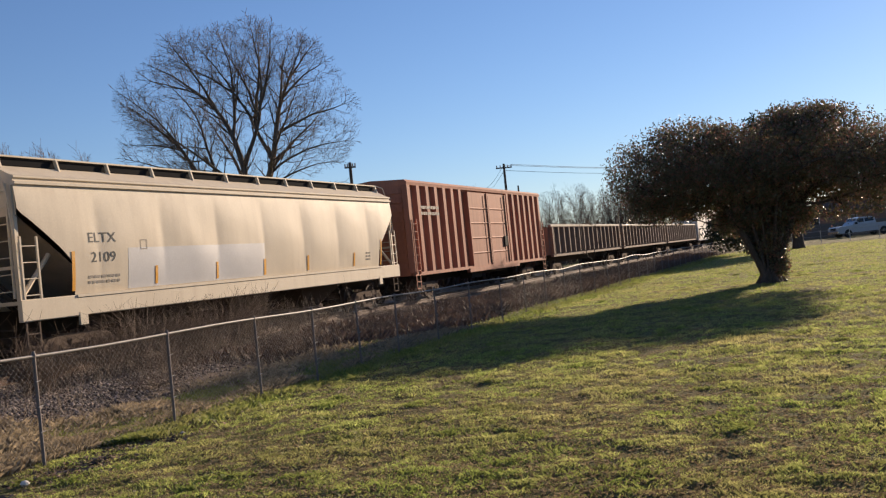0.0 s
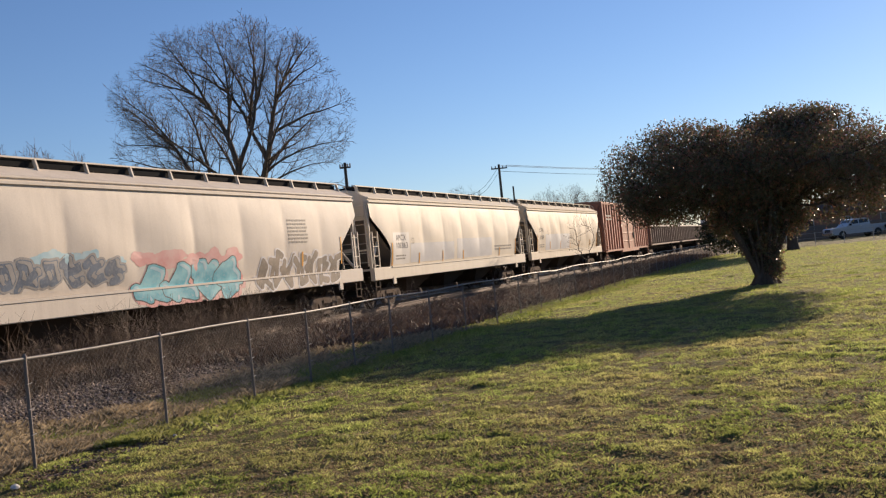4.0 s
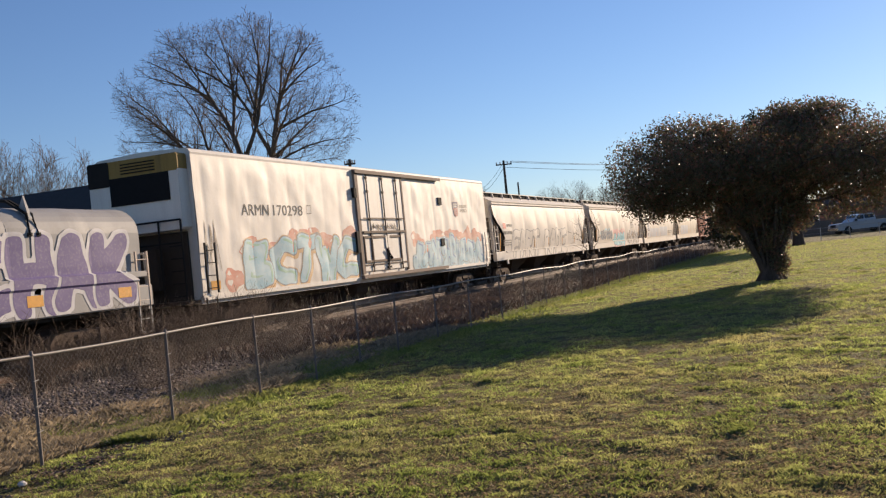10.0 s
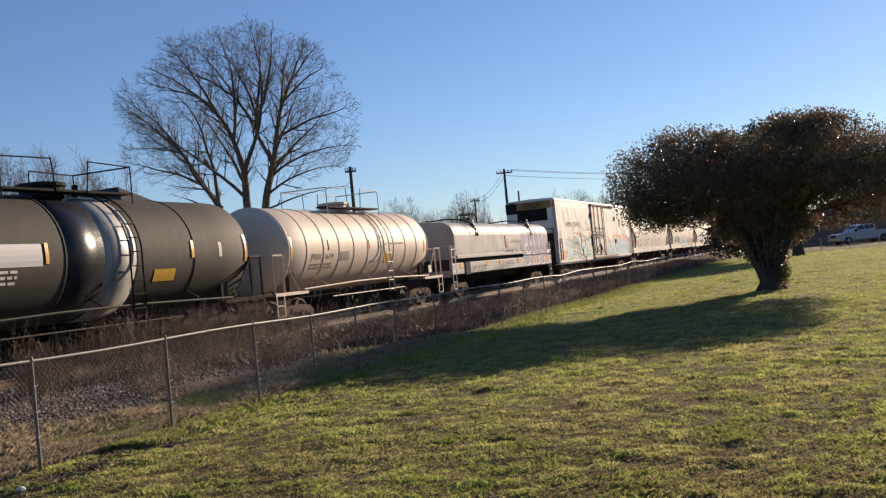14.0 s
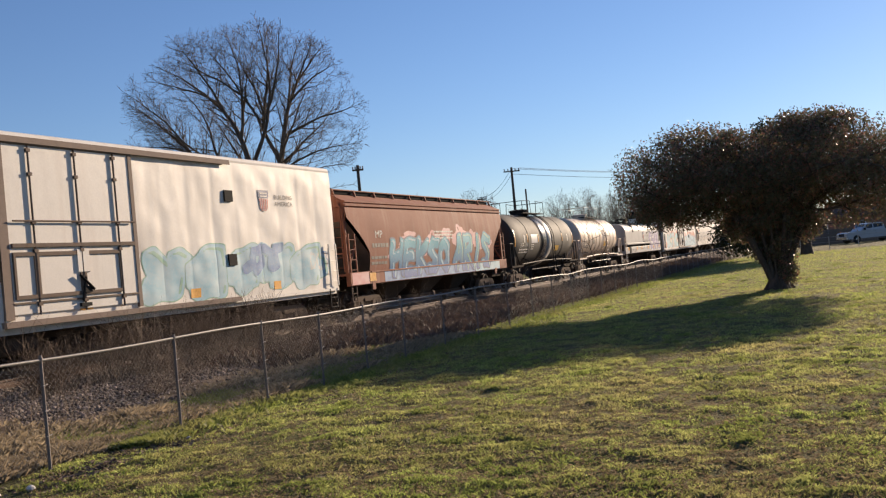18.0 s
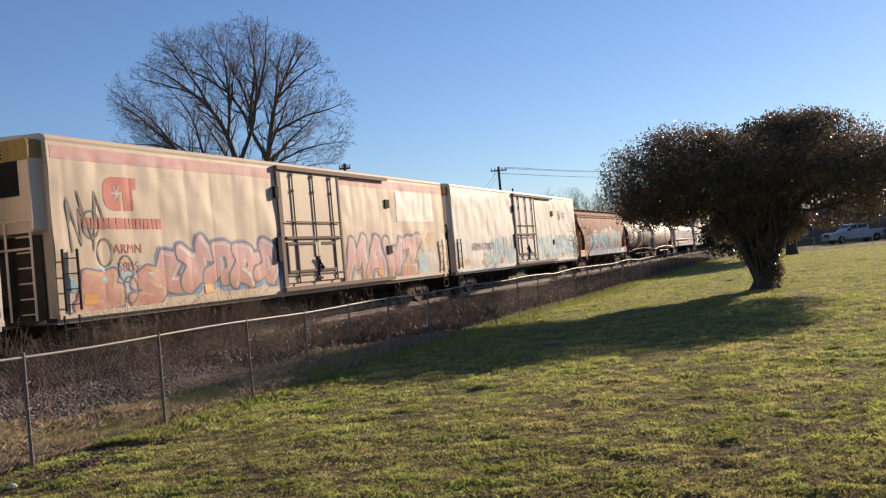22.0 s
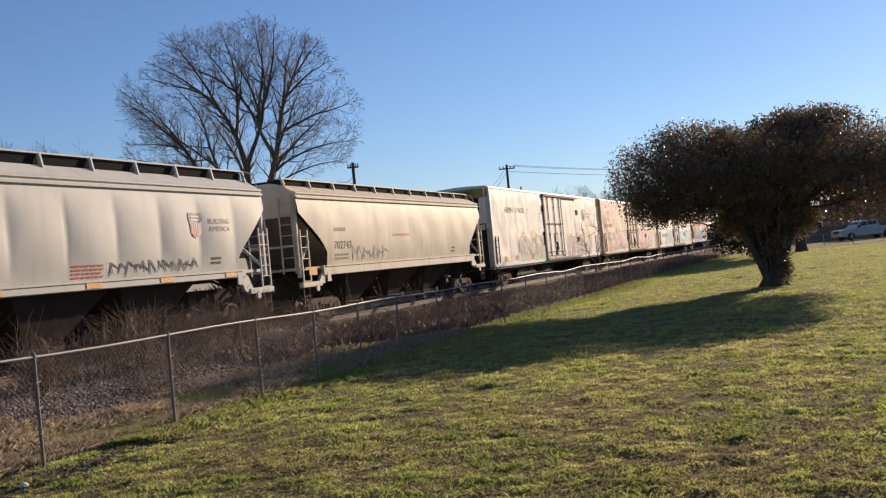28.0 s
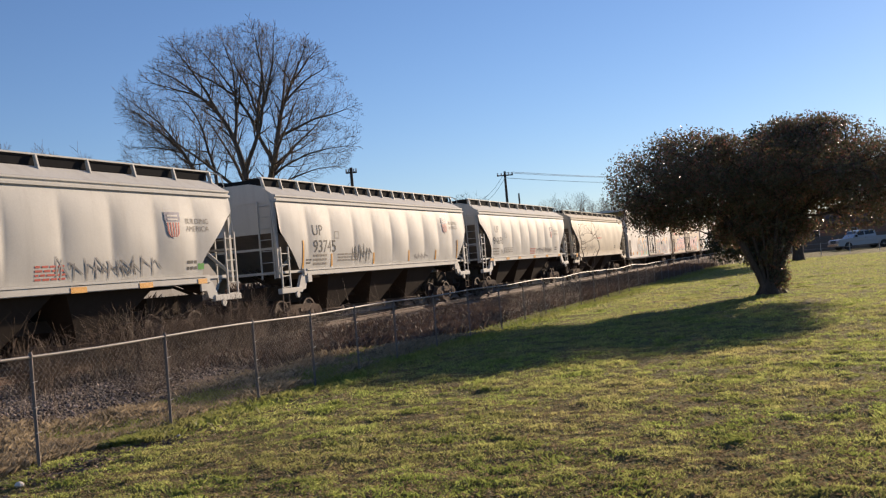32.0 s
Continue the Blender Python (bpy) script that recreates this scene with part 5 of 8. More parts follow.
# ---- tank cars ----
def tank(a, b, r, zc, body, label, seed, t0, t1, ribs, black):
    car, mid, l = new_car("tank_car", a, b, label, "tank car")
    t0, t1 = t0 - mid, t1 - mid
    side = lambda x, z: -math.sqrt(max(r * r - (z - zc) ** 2, 0.01))
    prof = []
    for k in range(7):
        q = math.pi / 2 * k / 6
        prof.append((t0 - 0.45 + 0.45 * (1 - math.cos(q)), max(0.02, r * math.sin(q))))
    prof += [(t0 + (t1 - t0) * k / 10, r) for k in range(1, 10)]
    for k in range(6, -1, -1):
        q = math.pi / 2 * k / 6
        prof.append((t1 + 0.45 - 0.45 * (1 - math.cos(q)), max(0.02, r * math.sin(q))))
    part("tank", Shape().lathe(prof, "x", 48, (0, 0, zc)), body, car, smooth=True)
    for x in ribs:
        x -= mid
        part("tank_ring", Shape().lathe([(x - 0.035, r - 0.01), (x - 0.02, r + 0.018), (x + 0.02, r + 0.018), (x + 0.035, r - 0.01)], "x", 48, (0, 0, zc)), body, car)
    # ends: stub sills, bolsters, platform, rails
    for s in (-1, 1):
        xa, xb = sorted((s * l, s * (l - 3.0)))
        ep = Shape().box((xa, -0.4, 0.72), (xb, 0.4, 1.05))
        for e in (-1, 1):
            y0, y1 = sorted((e * 0.3, e * 1.35))
            ep.add([(s * (l - 1.7), e * 0.4, 1.05), (s * (l - 1.4), e * 0.4, 1.05), (s * (l - 1.4), e * 1.2, zc - 0.75), (s * (l - 1.7), e * 1.2, zc - 0.75)], [(0, 1, 2, 3)])
            ep.box((s * (l - 1.55) - 0.17, e * 1.15 - 0.06, 1.1), (s * (l - 1.55) + 0.17, e * 1.15 + 0.06, zc - 0.7))
        part("stub_sill", ep, FRAME, car)
        xa, xb = sorted((s * l, s * (l - 0.55)))
        pf = Shape().box((xa, -1.52, 1.08), (xb, 1.52, 1.15))
        xa, xb = sorted((s * l, s * (l - 2.0)))
        for e in (-1, 1):
            pf.box((xa, e * 1.48 - 0.05, 1.06), (xb, e * 1.48 + 0.05, 1.16))
        part("end_platform", pf, body if not black else FRAME, car)
        hr = Shape()
        for y in (-1.48, 1.48):
            for x in (l - 0.04, l - 0.6):
                hr.rod((s * x, y, 1.1), (s * x, y, 2.3), 0.035)
            hr.rod((s * (l - 0.6), y, 2.25), (s * (l - 1.5), y, 1.2), 0.03)
        for z in (2.3,):
            hr.rod((s * (l - 0.04), -1.48, z), (s * (l - 0.04), 1.48, z), 0.03)
        hr.rod((s * (l - 0.04), -1.48, 2.3), (s * (l - 0.6), -1.48, 2.3), 0.03)
        part("end_railing", hr, body, car)
        stirrup(car, min(s * (l - 0.06), s * (l - 0.5)), max(s * (l - 0.06), s * (l - 0.5)), 0.42, 1.08, -1.5, body if not black else FRAME)
    # side handrail
    for s in (-1, 1):
        hr = Shape().path([(-l + 1.7, s * 1.55, 1.2), (-1.4, s * 1.55, 1.28), (1.4, s * 1.55, 1.28), (l - 1.7, s * 1.55, 1.2)], 0.03)
        for x in (-3.6, 0.0, 3.6):
            hr.rod((x, s * 1.55, 1.28), (x, s * 1.05, 1.55), 0.025)
        hr.path([(-3, s * 1.4, 0.86), (3, s * 1.4, 0.86)], 0.02)
        part("side_handrail", hr, body, car)
    # dome platform with railings and side ladders
    top = zc + r
    c = (t0 + t1) / 2 + (0.2 if not black else -0.1)
    w = 2.1
    pl = Shape().box((c - w, -0.9, top + 0.02), (c + w, -0.45, top + 0.07)).box((c - w, 0.45, top + 0.02), (c + w, 0.9, top + 0.07))
    part("dome_platform", pl, DARK, car)
    dm = Shape().lathe([(top - 0.1, 0.5), (top + 0.2, 0.5), (top + 0.22, 0.56), (top + 0.3, 0.56), (top + 0.34, 0.3)], "z", 18, (c, 0, 0))
    for k in range(4):
        dm.rod((c + 0.9 + 0.2 * (k % 2), -0.2 + 0.2 * k, top - 0.05), (c + 0.9 + 0.2 * (k % 2), -0.2 + 0.2 * k, top + 0.3), 0.07, 8)
    part("manway", dm, body if not black else DARK, car)
    for e in (-1, 1):
        rl = Shape()
        for y in (-0.9, 0.9):
            rl.path([(c + e * w, y, top - 0.2), (c + e * w, y, top + 0.72), (c + e * (w - 1.5), y, top + 0.76), (c + e * (w - 1.6), y, top)], 0.02)
        rl.rod((c + e * w, -0.9, top + 0.72), (c + e * w, 0.9, top + 0.72), 0.02)
        part("dome_railing", rl, body if not black else DARK, car)
    for s in (-1, 1):
        ld = Shape()
        n = 14
        for dx in (-0.22, 0.22):
            pts = []
            for k in range(n + 1):
                t = math.radians(82 - 88 * k / n)
                pts.append((c + 1.2 + dx, s * (r + 0.09) * math.cos(t), zc + (r + 0.09) * math.sin(t)))
            pts += [(c + 1.2 + dx, s * 1.58, 1.7), (c + 1.2 + dx, s * 1.6, 0.75)]
            ld.path(pts, 0.022)
        for k in range(9):
            z = 0.85 + 0.34 * k
            y = max(1.59, 0) if z < zc else (r + 0.09) * math.sqrt(max(0, 1 - ((z - zc) / (r + 0.09)) ** 2))
            ld.rod((c + 0.98, s * y, z), (c + 1.42, s * y, z), 0.016, 5)
        part("side_ladder", ld, body if not black else DARK, car)
    trucks(car, mid, l - 1.75)
    coupler(car, l)
    return car, mid, l, side


def build_tanks():
    z = lambda t0, t1, n: [t0 + (t1 - t0) * k / n for k in range(n + 1)]
    car, m, l, sd = tank(-105.9, -92.2, 1.42, 2.5, TANK_CREAM, "cream tank car with white railings and ribbed shell", 1, -104.75, -93.35, z(-104.7, -93.4, 10), False)
    lettering("JRSX 1619", -103.34 - m, -101.74 - m, 2.06, 2.3, sd, BLACK_INK, car, "black reporting letters and number", off=0.01)
    part("small_print", bars(-103.34 - m, -101.8 - m, 1.78, 2.0, 2, sd, random.Random(2), 0.01), GREY_INK, car)
    part("small_print", bars(-97.6 - m, -95.9 - m, 2.5, 2.62, 1, sd, random.Random(3), 0.01), BLACK_INK, car)
    part("data_plate", patch(Shape(), -97.65 - m, -97.0 - m, 1.86, 2.2, sd, 0.01), YELLOW, car, "yellow label")
    part("data_plate", patch(Shape(), -101.2 - m, -100.6 - m, 2.05, 2.35, sd, 0.01), GREY_INK, car, "faded grey label")
    stripes(car, m, lambda x, q: sd(x, q) - 0.006, [(-104.57, 2.19, 2.86, 0.1), (-102.05, 2.42, 2.77, 0.1), (-98.9, 2.42, 2.77, 0.1), (-95.6, 2.42, 2.77, 0.1), (-93.7, 2.2, 2.86, 0.08)])
    part("placard", Shape().box((-93.9 - m, -1.6, 1.32), (-93.6 - m, -1.58, 1.62)), WHITE_INK, car, "white diamond placard")
    car, m, l, sd = tank(-120.2, -106.5, 1.5, 2.5, TANK_BLACK, "black tank car with silver band round its middle", 2, -119.35, -107.2, [-116.8, -114.4, -112.0, -109.7], True)
    x0, x1 = -114.3 - m, -112.2 - m
    for xa, xb, mat, words in ((x0 - 0.1, x0 + 1.15, GLOSS_BLACK, "glossy black repainted band"), (x0 + 1.15, x1 + 0.2, BAND, "bright band with black streaks")):
        part("tank_band", Shape().lathe([(xa, 1.49), (xa + 0.01, 1.507), (xb - 0.01, 1.507), (xb, 1.49)], "x", 48, (0, 0, 2.5)), mat, car, words, smooth=True)
    lettering("JRSX 11137", -118.26 - m, -116.73 - m, 2.07, 2.32, sd, WHITE_INK, car, "white reporting letters and number", off=0.01)
    part("small_print", bars(-118.4 - m, -116.8 - m, 1.74, 2.02, 2, sd, random.Random(5), 0.01), WHITE_INK, car)
    part("small_print", bars(-116.3 - m, -115.8 - m, 1.9, 2.25, 3, sd, random.Random(6), 0.01), WHITE_INK, car)
    part("data_plate", patch(Shape(), -116.29 - m, -115.1 - m, 2.3, 2.78, sd, 0.01), REPAINT, car, "grey data panel")
    part("data_plate", patch(Shape(), -111.35 - m, -110.5 - m, 1.8, 2.1, sd, 0.01), YELLOW, car, "yellow label")
    stripes(car, m, lambda x, q: sd(x, q) - 0.006, [(-119.25, 2.15, 3.0, 0.12), (-117.0, 2.35, 2.8, 0.12), (-114.97, 2.35, 2.8, 0.1), (-109.8, 2.35, 2.8, 0.12), (-107.3, 2.2, 2.95, 0.1)])
    for x in (-117.6, -108.6):
        part("data_plate", patch(Shape(), x - m, x + 0.14 - m, 2.35, 2.75, sd, 0.0045), WHITE_INK, car, "pale stripe")


# ---- coil car, box car, gondolas ----
def build_others():
    car, m, l = new_car("coil_car", -91.2, -74.6, "grey coil car under a rounded steel hood with purple graffiti", "coil car")
    prof = [(-1.52, 1.80)] + [(-1.52 + 0.0 * k, 1.80 + 1.06 * k / 4) for k in range(1, 5)]
    for k in range(1, 8):
        t = math.pi / 2 * k / 7
        prof.append((-1.52 + 0.72 * (1 - math.cos(t)), 2.86 + 0.62 * math.sin(t)))
    prof += [(0, 3.56)] + [(-y, z) for y, z in prof[::-1]]
    hx0, hx1, hn = -l + 0.75, l - 0.25, len(prof)

    def swell(x, z):
        return (0.018 * abs(math.sin(math.pi * (x + m + 86.0) / 2.36)) ** 0.5 + 0.022 * noise.noise(Vector((x * 0.9, z * 1.1, 3)))) * min(1, max(0, z - 1.8) * 3)

    def shell(u, v):
        """The hood's skin: pillowed between its seams, and dented."""
        x = hx0 + u * (hx1 - hx0)
        k = min(int(v * (hn - 1)), hn - 2)
        f = v * (hn - 1) - k
        y, z = (prof[k][i] + f * (prof[k + 1][i] - prof[k][i]) for i in (0, 1))
        q = swell(x, z)
        return (x, y * (1 + q / 1.52), z + q * max(0, (z - 2.86) / 0.7))
    hood = Shape().grid(shell, 150, 2 * (hn - 1))
    for x in (hx0 + 0.01, hx1 - 0.01):
        hood.add([(x, y, z) for y, z in prof], [tuple(range(hn))])
    part("hood", hood, STEEL_GREY, car, "rounded grey steel hood, slightly dented")
    sd = lambda x, z: -1.60 if z < 1.7 else -1.642 if z < 1.95 else -1.526 - swell(x, z) if z < 2.86 else -1.526 - swell(x, z) + 0.72 * (1 - math.sqrt(max(0, 1 - min(1, (z - 2.86) / 0.62) ** 2)))
    part("hood_rim", Shape().soft_box((-l + 0.7, -1.64, 1.78), (l - 0.2, -1.5, 1.93), 0.02).soft_box((-l + 0.7, 1.5, 1.78), (l - 0.2, 1.64, 1.93), 0.02), STEEL_GREY, car, "flange along the foot of the hood")
    for x in (-88.3 - m, -86.0 - m, -83.64 - m, -81.24 - m, -78.9 - m, -76.6 - m):
        part("hood_seam", Shape().prism([(y * 1.004, 1.80 + (z - 1.80) * 1.003) for y, z in prof], x - 0.012, x + 0.012), STEEL_GREY, car)
    for x in (-87.35 - m, -78.2 - m):
        br = Shape()
        for dx in (-0.12, 0.12):
            br.path([(x + dx, -1.56, 2.85), (x + dx * 0.6, -1.46, 3.3), (x + dx * 0.5 - 0.1, -1.0, 3.62), (x - 0.55, -0.3, 3.72), (x - 1.0, 0.6, 3.66)], 0.035)
            br.box((x + dx - 0.06, -1.57, 2.82), (x + dx + 0.06, -1.5, 2.9))
        part("lifting_bracket", br, DARK, car, "dark curved straps of a lifting bracket")
        part("lifting_horn", Shape().add([(x - 0.05, -1.5, 3.2), (x + 0.05, -1.5, 3.2), (x + 0.02, -1.35, 3.7), (x - 0.02, -1.35, 3.7), (x - 0.05, -1.2, 3.35), (x + 0.05, -1.2, 3.35)], [(0, 1, 2, 3), (1, 5, 2), (0, 3, 4), (4, 3, 2, 5)]), STEEL_GREY, car)
    hoop = Shape()
    for y in (-0.3, 0.3):
        hoop.path([(-84.3 - m + 0.6 * math.cos(math.pi * (1 - k / 10)), y, 3.66 + 0.42 * math.sin(math.pi * k / 10)) for k in range(11)], 0.028)
        hoop.rod((-84.3 - m, y, 3.5), (-84.3 - m, y, 4.06), 0.025)
    for k in range(1, 10, 2):
        q = math.pi * (1 - k / 10)
        hoop.rod((-84.3 - m + 0.6 * math.cos(q), -0.3, 3.66 + 0.42 * math.sin(q)), (-84.3 - m + 0.6 * math.cos(q), 0.3, 3.66 + 0.42 * math.sin(q)), 0.02)
    part("lifting_hoop", hoop, DARK, car, "arched open guard of rods on top of the hood")
    part("side_sill", Shape().soft_box((-l, -1.60, 1.08), (l, -1.48, 1.60), 0.03).soft_box((-l, 1.48, 1.08), (l, 1.60, 1.60), 0.03), STEEL_GREY, car, "grey side sill with rust stains")
    part("trough", Shape().box((-l + 0.6, -1.45, 1.0), (l - 0.6, 1.45, 1.79)).box((-l, -0.4, 0.72), (l, 0.4, 1.05)), FRAME, car)
    bh = Shape()
    for s in (-1, 1):
        bh.box((min(s * l, s * (l - 0.06)), -1.5, 1.0), (max(s * l, s * (l - 0.06)), 1.5, 1.3))
        for y in (-1.5, -0.6, 0.6, 1.5):
            bh.rod((s * (l - 0.06), y, 1.1), (s * (l - 0.06), y, 2.35), 0.035)
        bh.rod((s * (l - 0.06), -1.5, 2.35), (s * (l - 0.06), 1.5, 2.35), 0.03)
        ladder(car, s * (l - 0.08), s * (l - 0.5), 1.1, 2.4, -1.58, TANK_CREAM)
        stirrup(car, min(s * (l - 0.08), s * (l - 0.5)), max(s * (l - 0.08), s * (l - 0.5)), 0.45, 1.08, -1.57, STEEL_GREY)
    part("end_railing", bh, STEEL_GREY, car)
    part("side_box", Shape().box((-89.55 - m, -1.64, 1.05), (-88.9 - m, -1.5, 1.62)), DARK, car, "black box on the sill")
    shield(-83.1 - m, -82.55 - m, 2.17, 2.83, sd, car)
    lettering("BUILDING AMERICA", -82.2 - m, -80.25 - m, 2.42, 2.58, sd, GREY_INK, car, "grey lettering")
    lettering("UP 212270", -88.6 - m, -86.6 - m, 1.14, 1.42, sd, BLACK_INK, car, "black reporting letters and number")
    graffiti(car, -80.2 - m, -75.3 - m, 1.14, 2.92, ("purple", "purple"), "white", None, sd, 111, "CHAK", "fat purple letters with white edges", 0.4, 0.1, None, -0.1, 0.06)
    scrawl(car, -83.9 - m, -81.9 - m, 1.14, 1.55, sd, 112, SP["white"], "white scrawl on the sill", 0.05, 6)
    scrawl(car, -83.6 - m, -81.2 - m, 1.86, 2.15, sd, 113, SP["grey"], "grey scrawl on the hood", 0.04, 5)
    stripes(car, m, sd, [(x, 1.34, 1.58, 0.45) for x in (-89.95, -86.3, -84.3, -81.2, -78.4, -75.6)])
    trucks(car, m, l - 1.9)
    coupler(car, l)

    # brown box car
    car, m, l = new_car("box_car", 36.0, 55.4, "rusty brown ribbed box car with double sliding doors", "box car")
    z0, z1 = 1.05, 4.82
    part("body", Shape().box((-l, -1.42, z0), (l, 1.42, z1)), BROWN, car)
    d0, d1 = 42.9 - m, 48.6 - m
    xs = [-l + 0.12 + k * 0.98 for k in range(7)] + [d1 + 0.5 + k * 0.98 for k in range(7)]
    for x in xs:
        if x < l - 0.1:
            for s in (-1, 1):
                y0, y1 = (s * 1.41, s * 1.60)
                part("rib", Shape().add([(x - 0.24, y0, z0 + 0.1), (x + 0.24, y0, z0 + 0.1), (x + 0.15, y1, z0 + 0.1), (x - 0.15, y1, z0 + 0.1), (x - 0.24, y0, z1 - 0.12), (x + 0.24, y0, z1 - 0.12), (x + 0.15, y1, z1 - 0.12), (x - 0.15, y1, z1 - 0.12)],
                                         [(0, 3, 7, 4), (3, 2, 6, 7), (2, 1, 5, 6), (0, 1, 2, 3), (4, 7, 6, 5)]), BROWN, car)
    for k, (a, b) in enumerate(((d0, (d0 + d1) / 2 - 0.02), ((d0 + d1) / 2 + 0.02, d1))):
        door = part("door", Shape().box((a, -1.60, z0 + 0.12), (b, -1.41, z1 - 0.2)), BROWN, car, "dented sliding door")
        for z in (1.75, 2.45, 3.15, 3.85):
            part("door_corrugation", Shape().add([(a + 0.08, -1.6, z - 0.05), (b - 0.08, -1.6, z - 0.05), (b - 0.08, -1.6, z + 0.05), (a + 0.08, -1.6, z + 0.05), (a + 0.08, -1.635, z), (b - 0.08, -1.635, z)], [(0, 1, 5, 4), (4, 5, 2, 3), (0, 4, 3), (1, 2, 5)]), BROWN, door)
        for q in (a, b - 0.12):
            part("door_post", Shape().box((q, -1.65, z0 + 0.12), (q + 0.12, -1.6, z1 - 0.2)), BROWN, door)
        part("lock_rod", Shape().rod((b - 0.4, -1.66, z0 + 0.2), (b - 0.4, -1.66, z1 - 0.3), 0.025), TRUCK_STEEL, door)
    part("side_box", Shape().box((d1 - 0.75, -1.68, 2.0), (d1 - 0.3, -1.6, 2.5)), DARK, car, "dark door operator box")
    part("roof", Shape().prism([(-1.58, z1 - 0.12), (-1.6, z1), (-1.5, z1 + 0.1), (0, z1 + 0.2), (1.5, z1 + 0.1), (1.6, z1), (1.58, z1 - 0.12)], -l - 0.02, l + 0.02), BROWN, car)
    part("side_sill", Shape().box((-l, -1.61, z0 - 0.02), (l, -1.49, z0 + 0.12)).box((-l, 1.49, z0 - 0.02), (l, 1.61, z0 + 0.12)).box((d0 - 0.6, -1.66, z0 - 0.16), (d1 + 1.4, -1.5, z0 + 0.02)), BROWN, car)
    for s in (-1, 1):
        for k in range(9):
            z = z0 + 0.3 + k * 0.38
            xa, xb = sorted((s * l, s * (l + 0.06)))
            part("end_corrugation", Shape().prism([(-1.35, z), (1.35, z), (1.35, z + 0.2), (-1.35, z + 0.2)], xa, xb), BROWN, car)
        ladder(car, s * (l - 0.1), s * (l - 0.52), 1.1, 3.3, -1.63, BROWN)
        stirrup(car, min(s * (l - 0.1), s * (l - 0.52)), max(s * (l - 0.1), s * (l - 0.52)), 0.5, 1.05, -1.58, BROWN)
    part("small_print", bars(37.2 - m, 39.2 - m, 3.4, 3.9, 2, lambda x, z: -1.60, random.Random(8)), GREY_INK, car)
    part("underframe", Shape().box((-l + 0.3, -0.35, 0.72), (l - 0.3, 0.35, z0)).box((-2, -1.2, 0.6), (-0.6, -0.6, 1.0)), FRAME, car)
    trucks(car, m, l - 2.3)
    coupler(car, l)

    # gondolas
    for a, b, dark in ((57.3, 78.1, 0), (79.2, 101.6, 0), (102.8, 126.2, 1)):
        car, m, l = new_car("gondola_car", a, b, "olive-brown ribbed gondola car with bent top rim", "gondola car")
        z0, z1 = 1.25, 2.95
        wl = Shape().box((-l, -1.38, z0), (l, -1.32, z1)).box((-l, 1.32, z0), (l, 1.38, z1)).box((-l, -1.32, z0), (-l + 0.06, 1.32, z1)).box((l - 0.06, -1.32, z0), (l, 1.32, z1)).box((-l + 0.06, -1.32, z0), (l - 0.06, 1.32, z0 + 0.06))
        part("body", wl, OLIVE, car)
        part("top_rim", Shape().soft_box((-l - 0.02, -1.6, z1 - 0.02), (l + 0.02, -1.42, z1 + 0.14), 0.03).soft_box((-l - 0.02, 1.42, z1 - 0.02), (l + 0.02, 1.6, z1 + 0.14), 0.03), paint("rim_%d" % a, (0.33, 0.27, 0.21), shift=a), car, "worn pale top rim")
        for k in range(16):
            x = -l + 0.3 + k * (2 * l - 0.6) / 15
            for s in (-1, 1):
                y0, y1 = s * 1.37, s * 1.62
                part("rib", Shape().add([(x - 0.16, y0, z0), (x + 0.16, y0, z0), (x + 0.09, y1, z0 + 0.1), (x - 0.09, y1, z0 + 0.1), (x - 0.16, y0, z1), (x + 0.16, y0, z1), (x + 0.09, y1, z1), (x - 0.09, y1, z1)], [(0, 3, 7, 4), (3, 2, 6, 7), (2, 1, 5, 6), (0, 1, 2, 3), (4, 7, 6, 5)]), OLIVE, car)
        part("side_sill", Shape().box((-l, -1.6, z0 - 0.12), (l, -1.45, z0 + 0.02)).box((-l, 1.45, z0 - 0.12), (l, 1.6, z0 + 0.02)), OLIVE, car)
        part("underframe", Shape().box((-l + 0.2, -0.35, 0.72), (l - 0.2, 0.35, z0)), FRAME, car)
        for s in (-1, 1):
            ladder(car, s * (l - 0.1), s * (l - 0.5), 1.2, 2.9, -1.6, OLIVE)
        trucks(car, m, l - 2.2)
        coupler(car, l)


build_hoppers()
build_reefers()
build_tanks()
build_others()

# ---- ground ----
def ground_z(x, y):
    """Height of the ground: a near-level lawn, a dip at the fence, the ballast bank, level fields."""
    z = -0.06 + 0.035 * noise.noise(Vector((x * 0.16, y * 0.16, 2))) + 0.02 * noise.noise(Vector((x * 0.9, y * 0.9, 5)))
    if -5 < y < 9 and x < 40:
        z += 0.026 * noise.noise(Vector((x * 1.5, y * 1.9, 8))) + 0.020 * noise.noise(Vector((x * 4.0, y * 4.6, 4))) + 0.010 * noise.noise(Vector((x * 8, y * 8, 1)))
    dip = math.exp(-((y - 8.6) / 1.7) ** 2) * (0.15 if x < 14 else max(0.04, 0.15 - (x - 14) * 0.02))
    z -= dip
    if y > 11.0:
        bank = min(1, max(0, (y - 11.0) / 3.4)) * min(1, max(0, (24 - y) / 3.0))
        z += bank * (-0.17 - z) if y < 24 else 0
        if y > 24:
            z -= min(0.25, (y - 24) * 0.1)
    return z


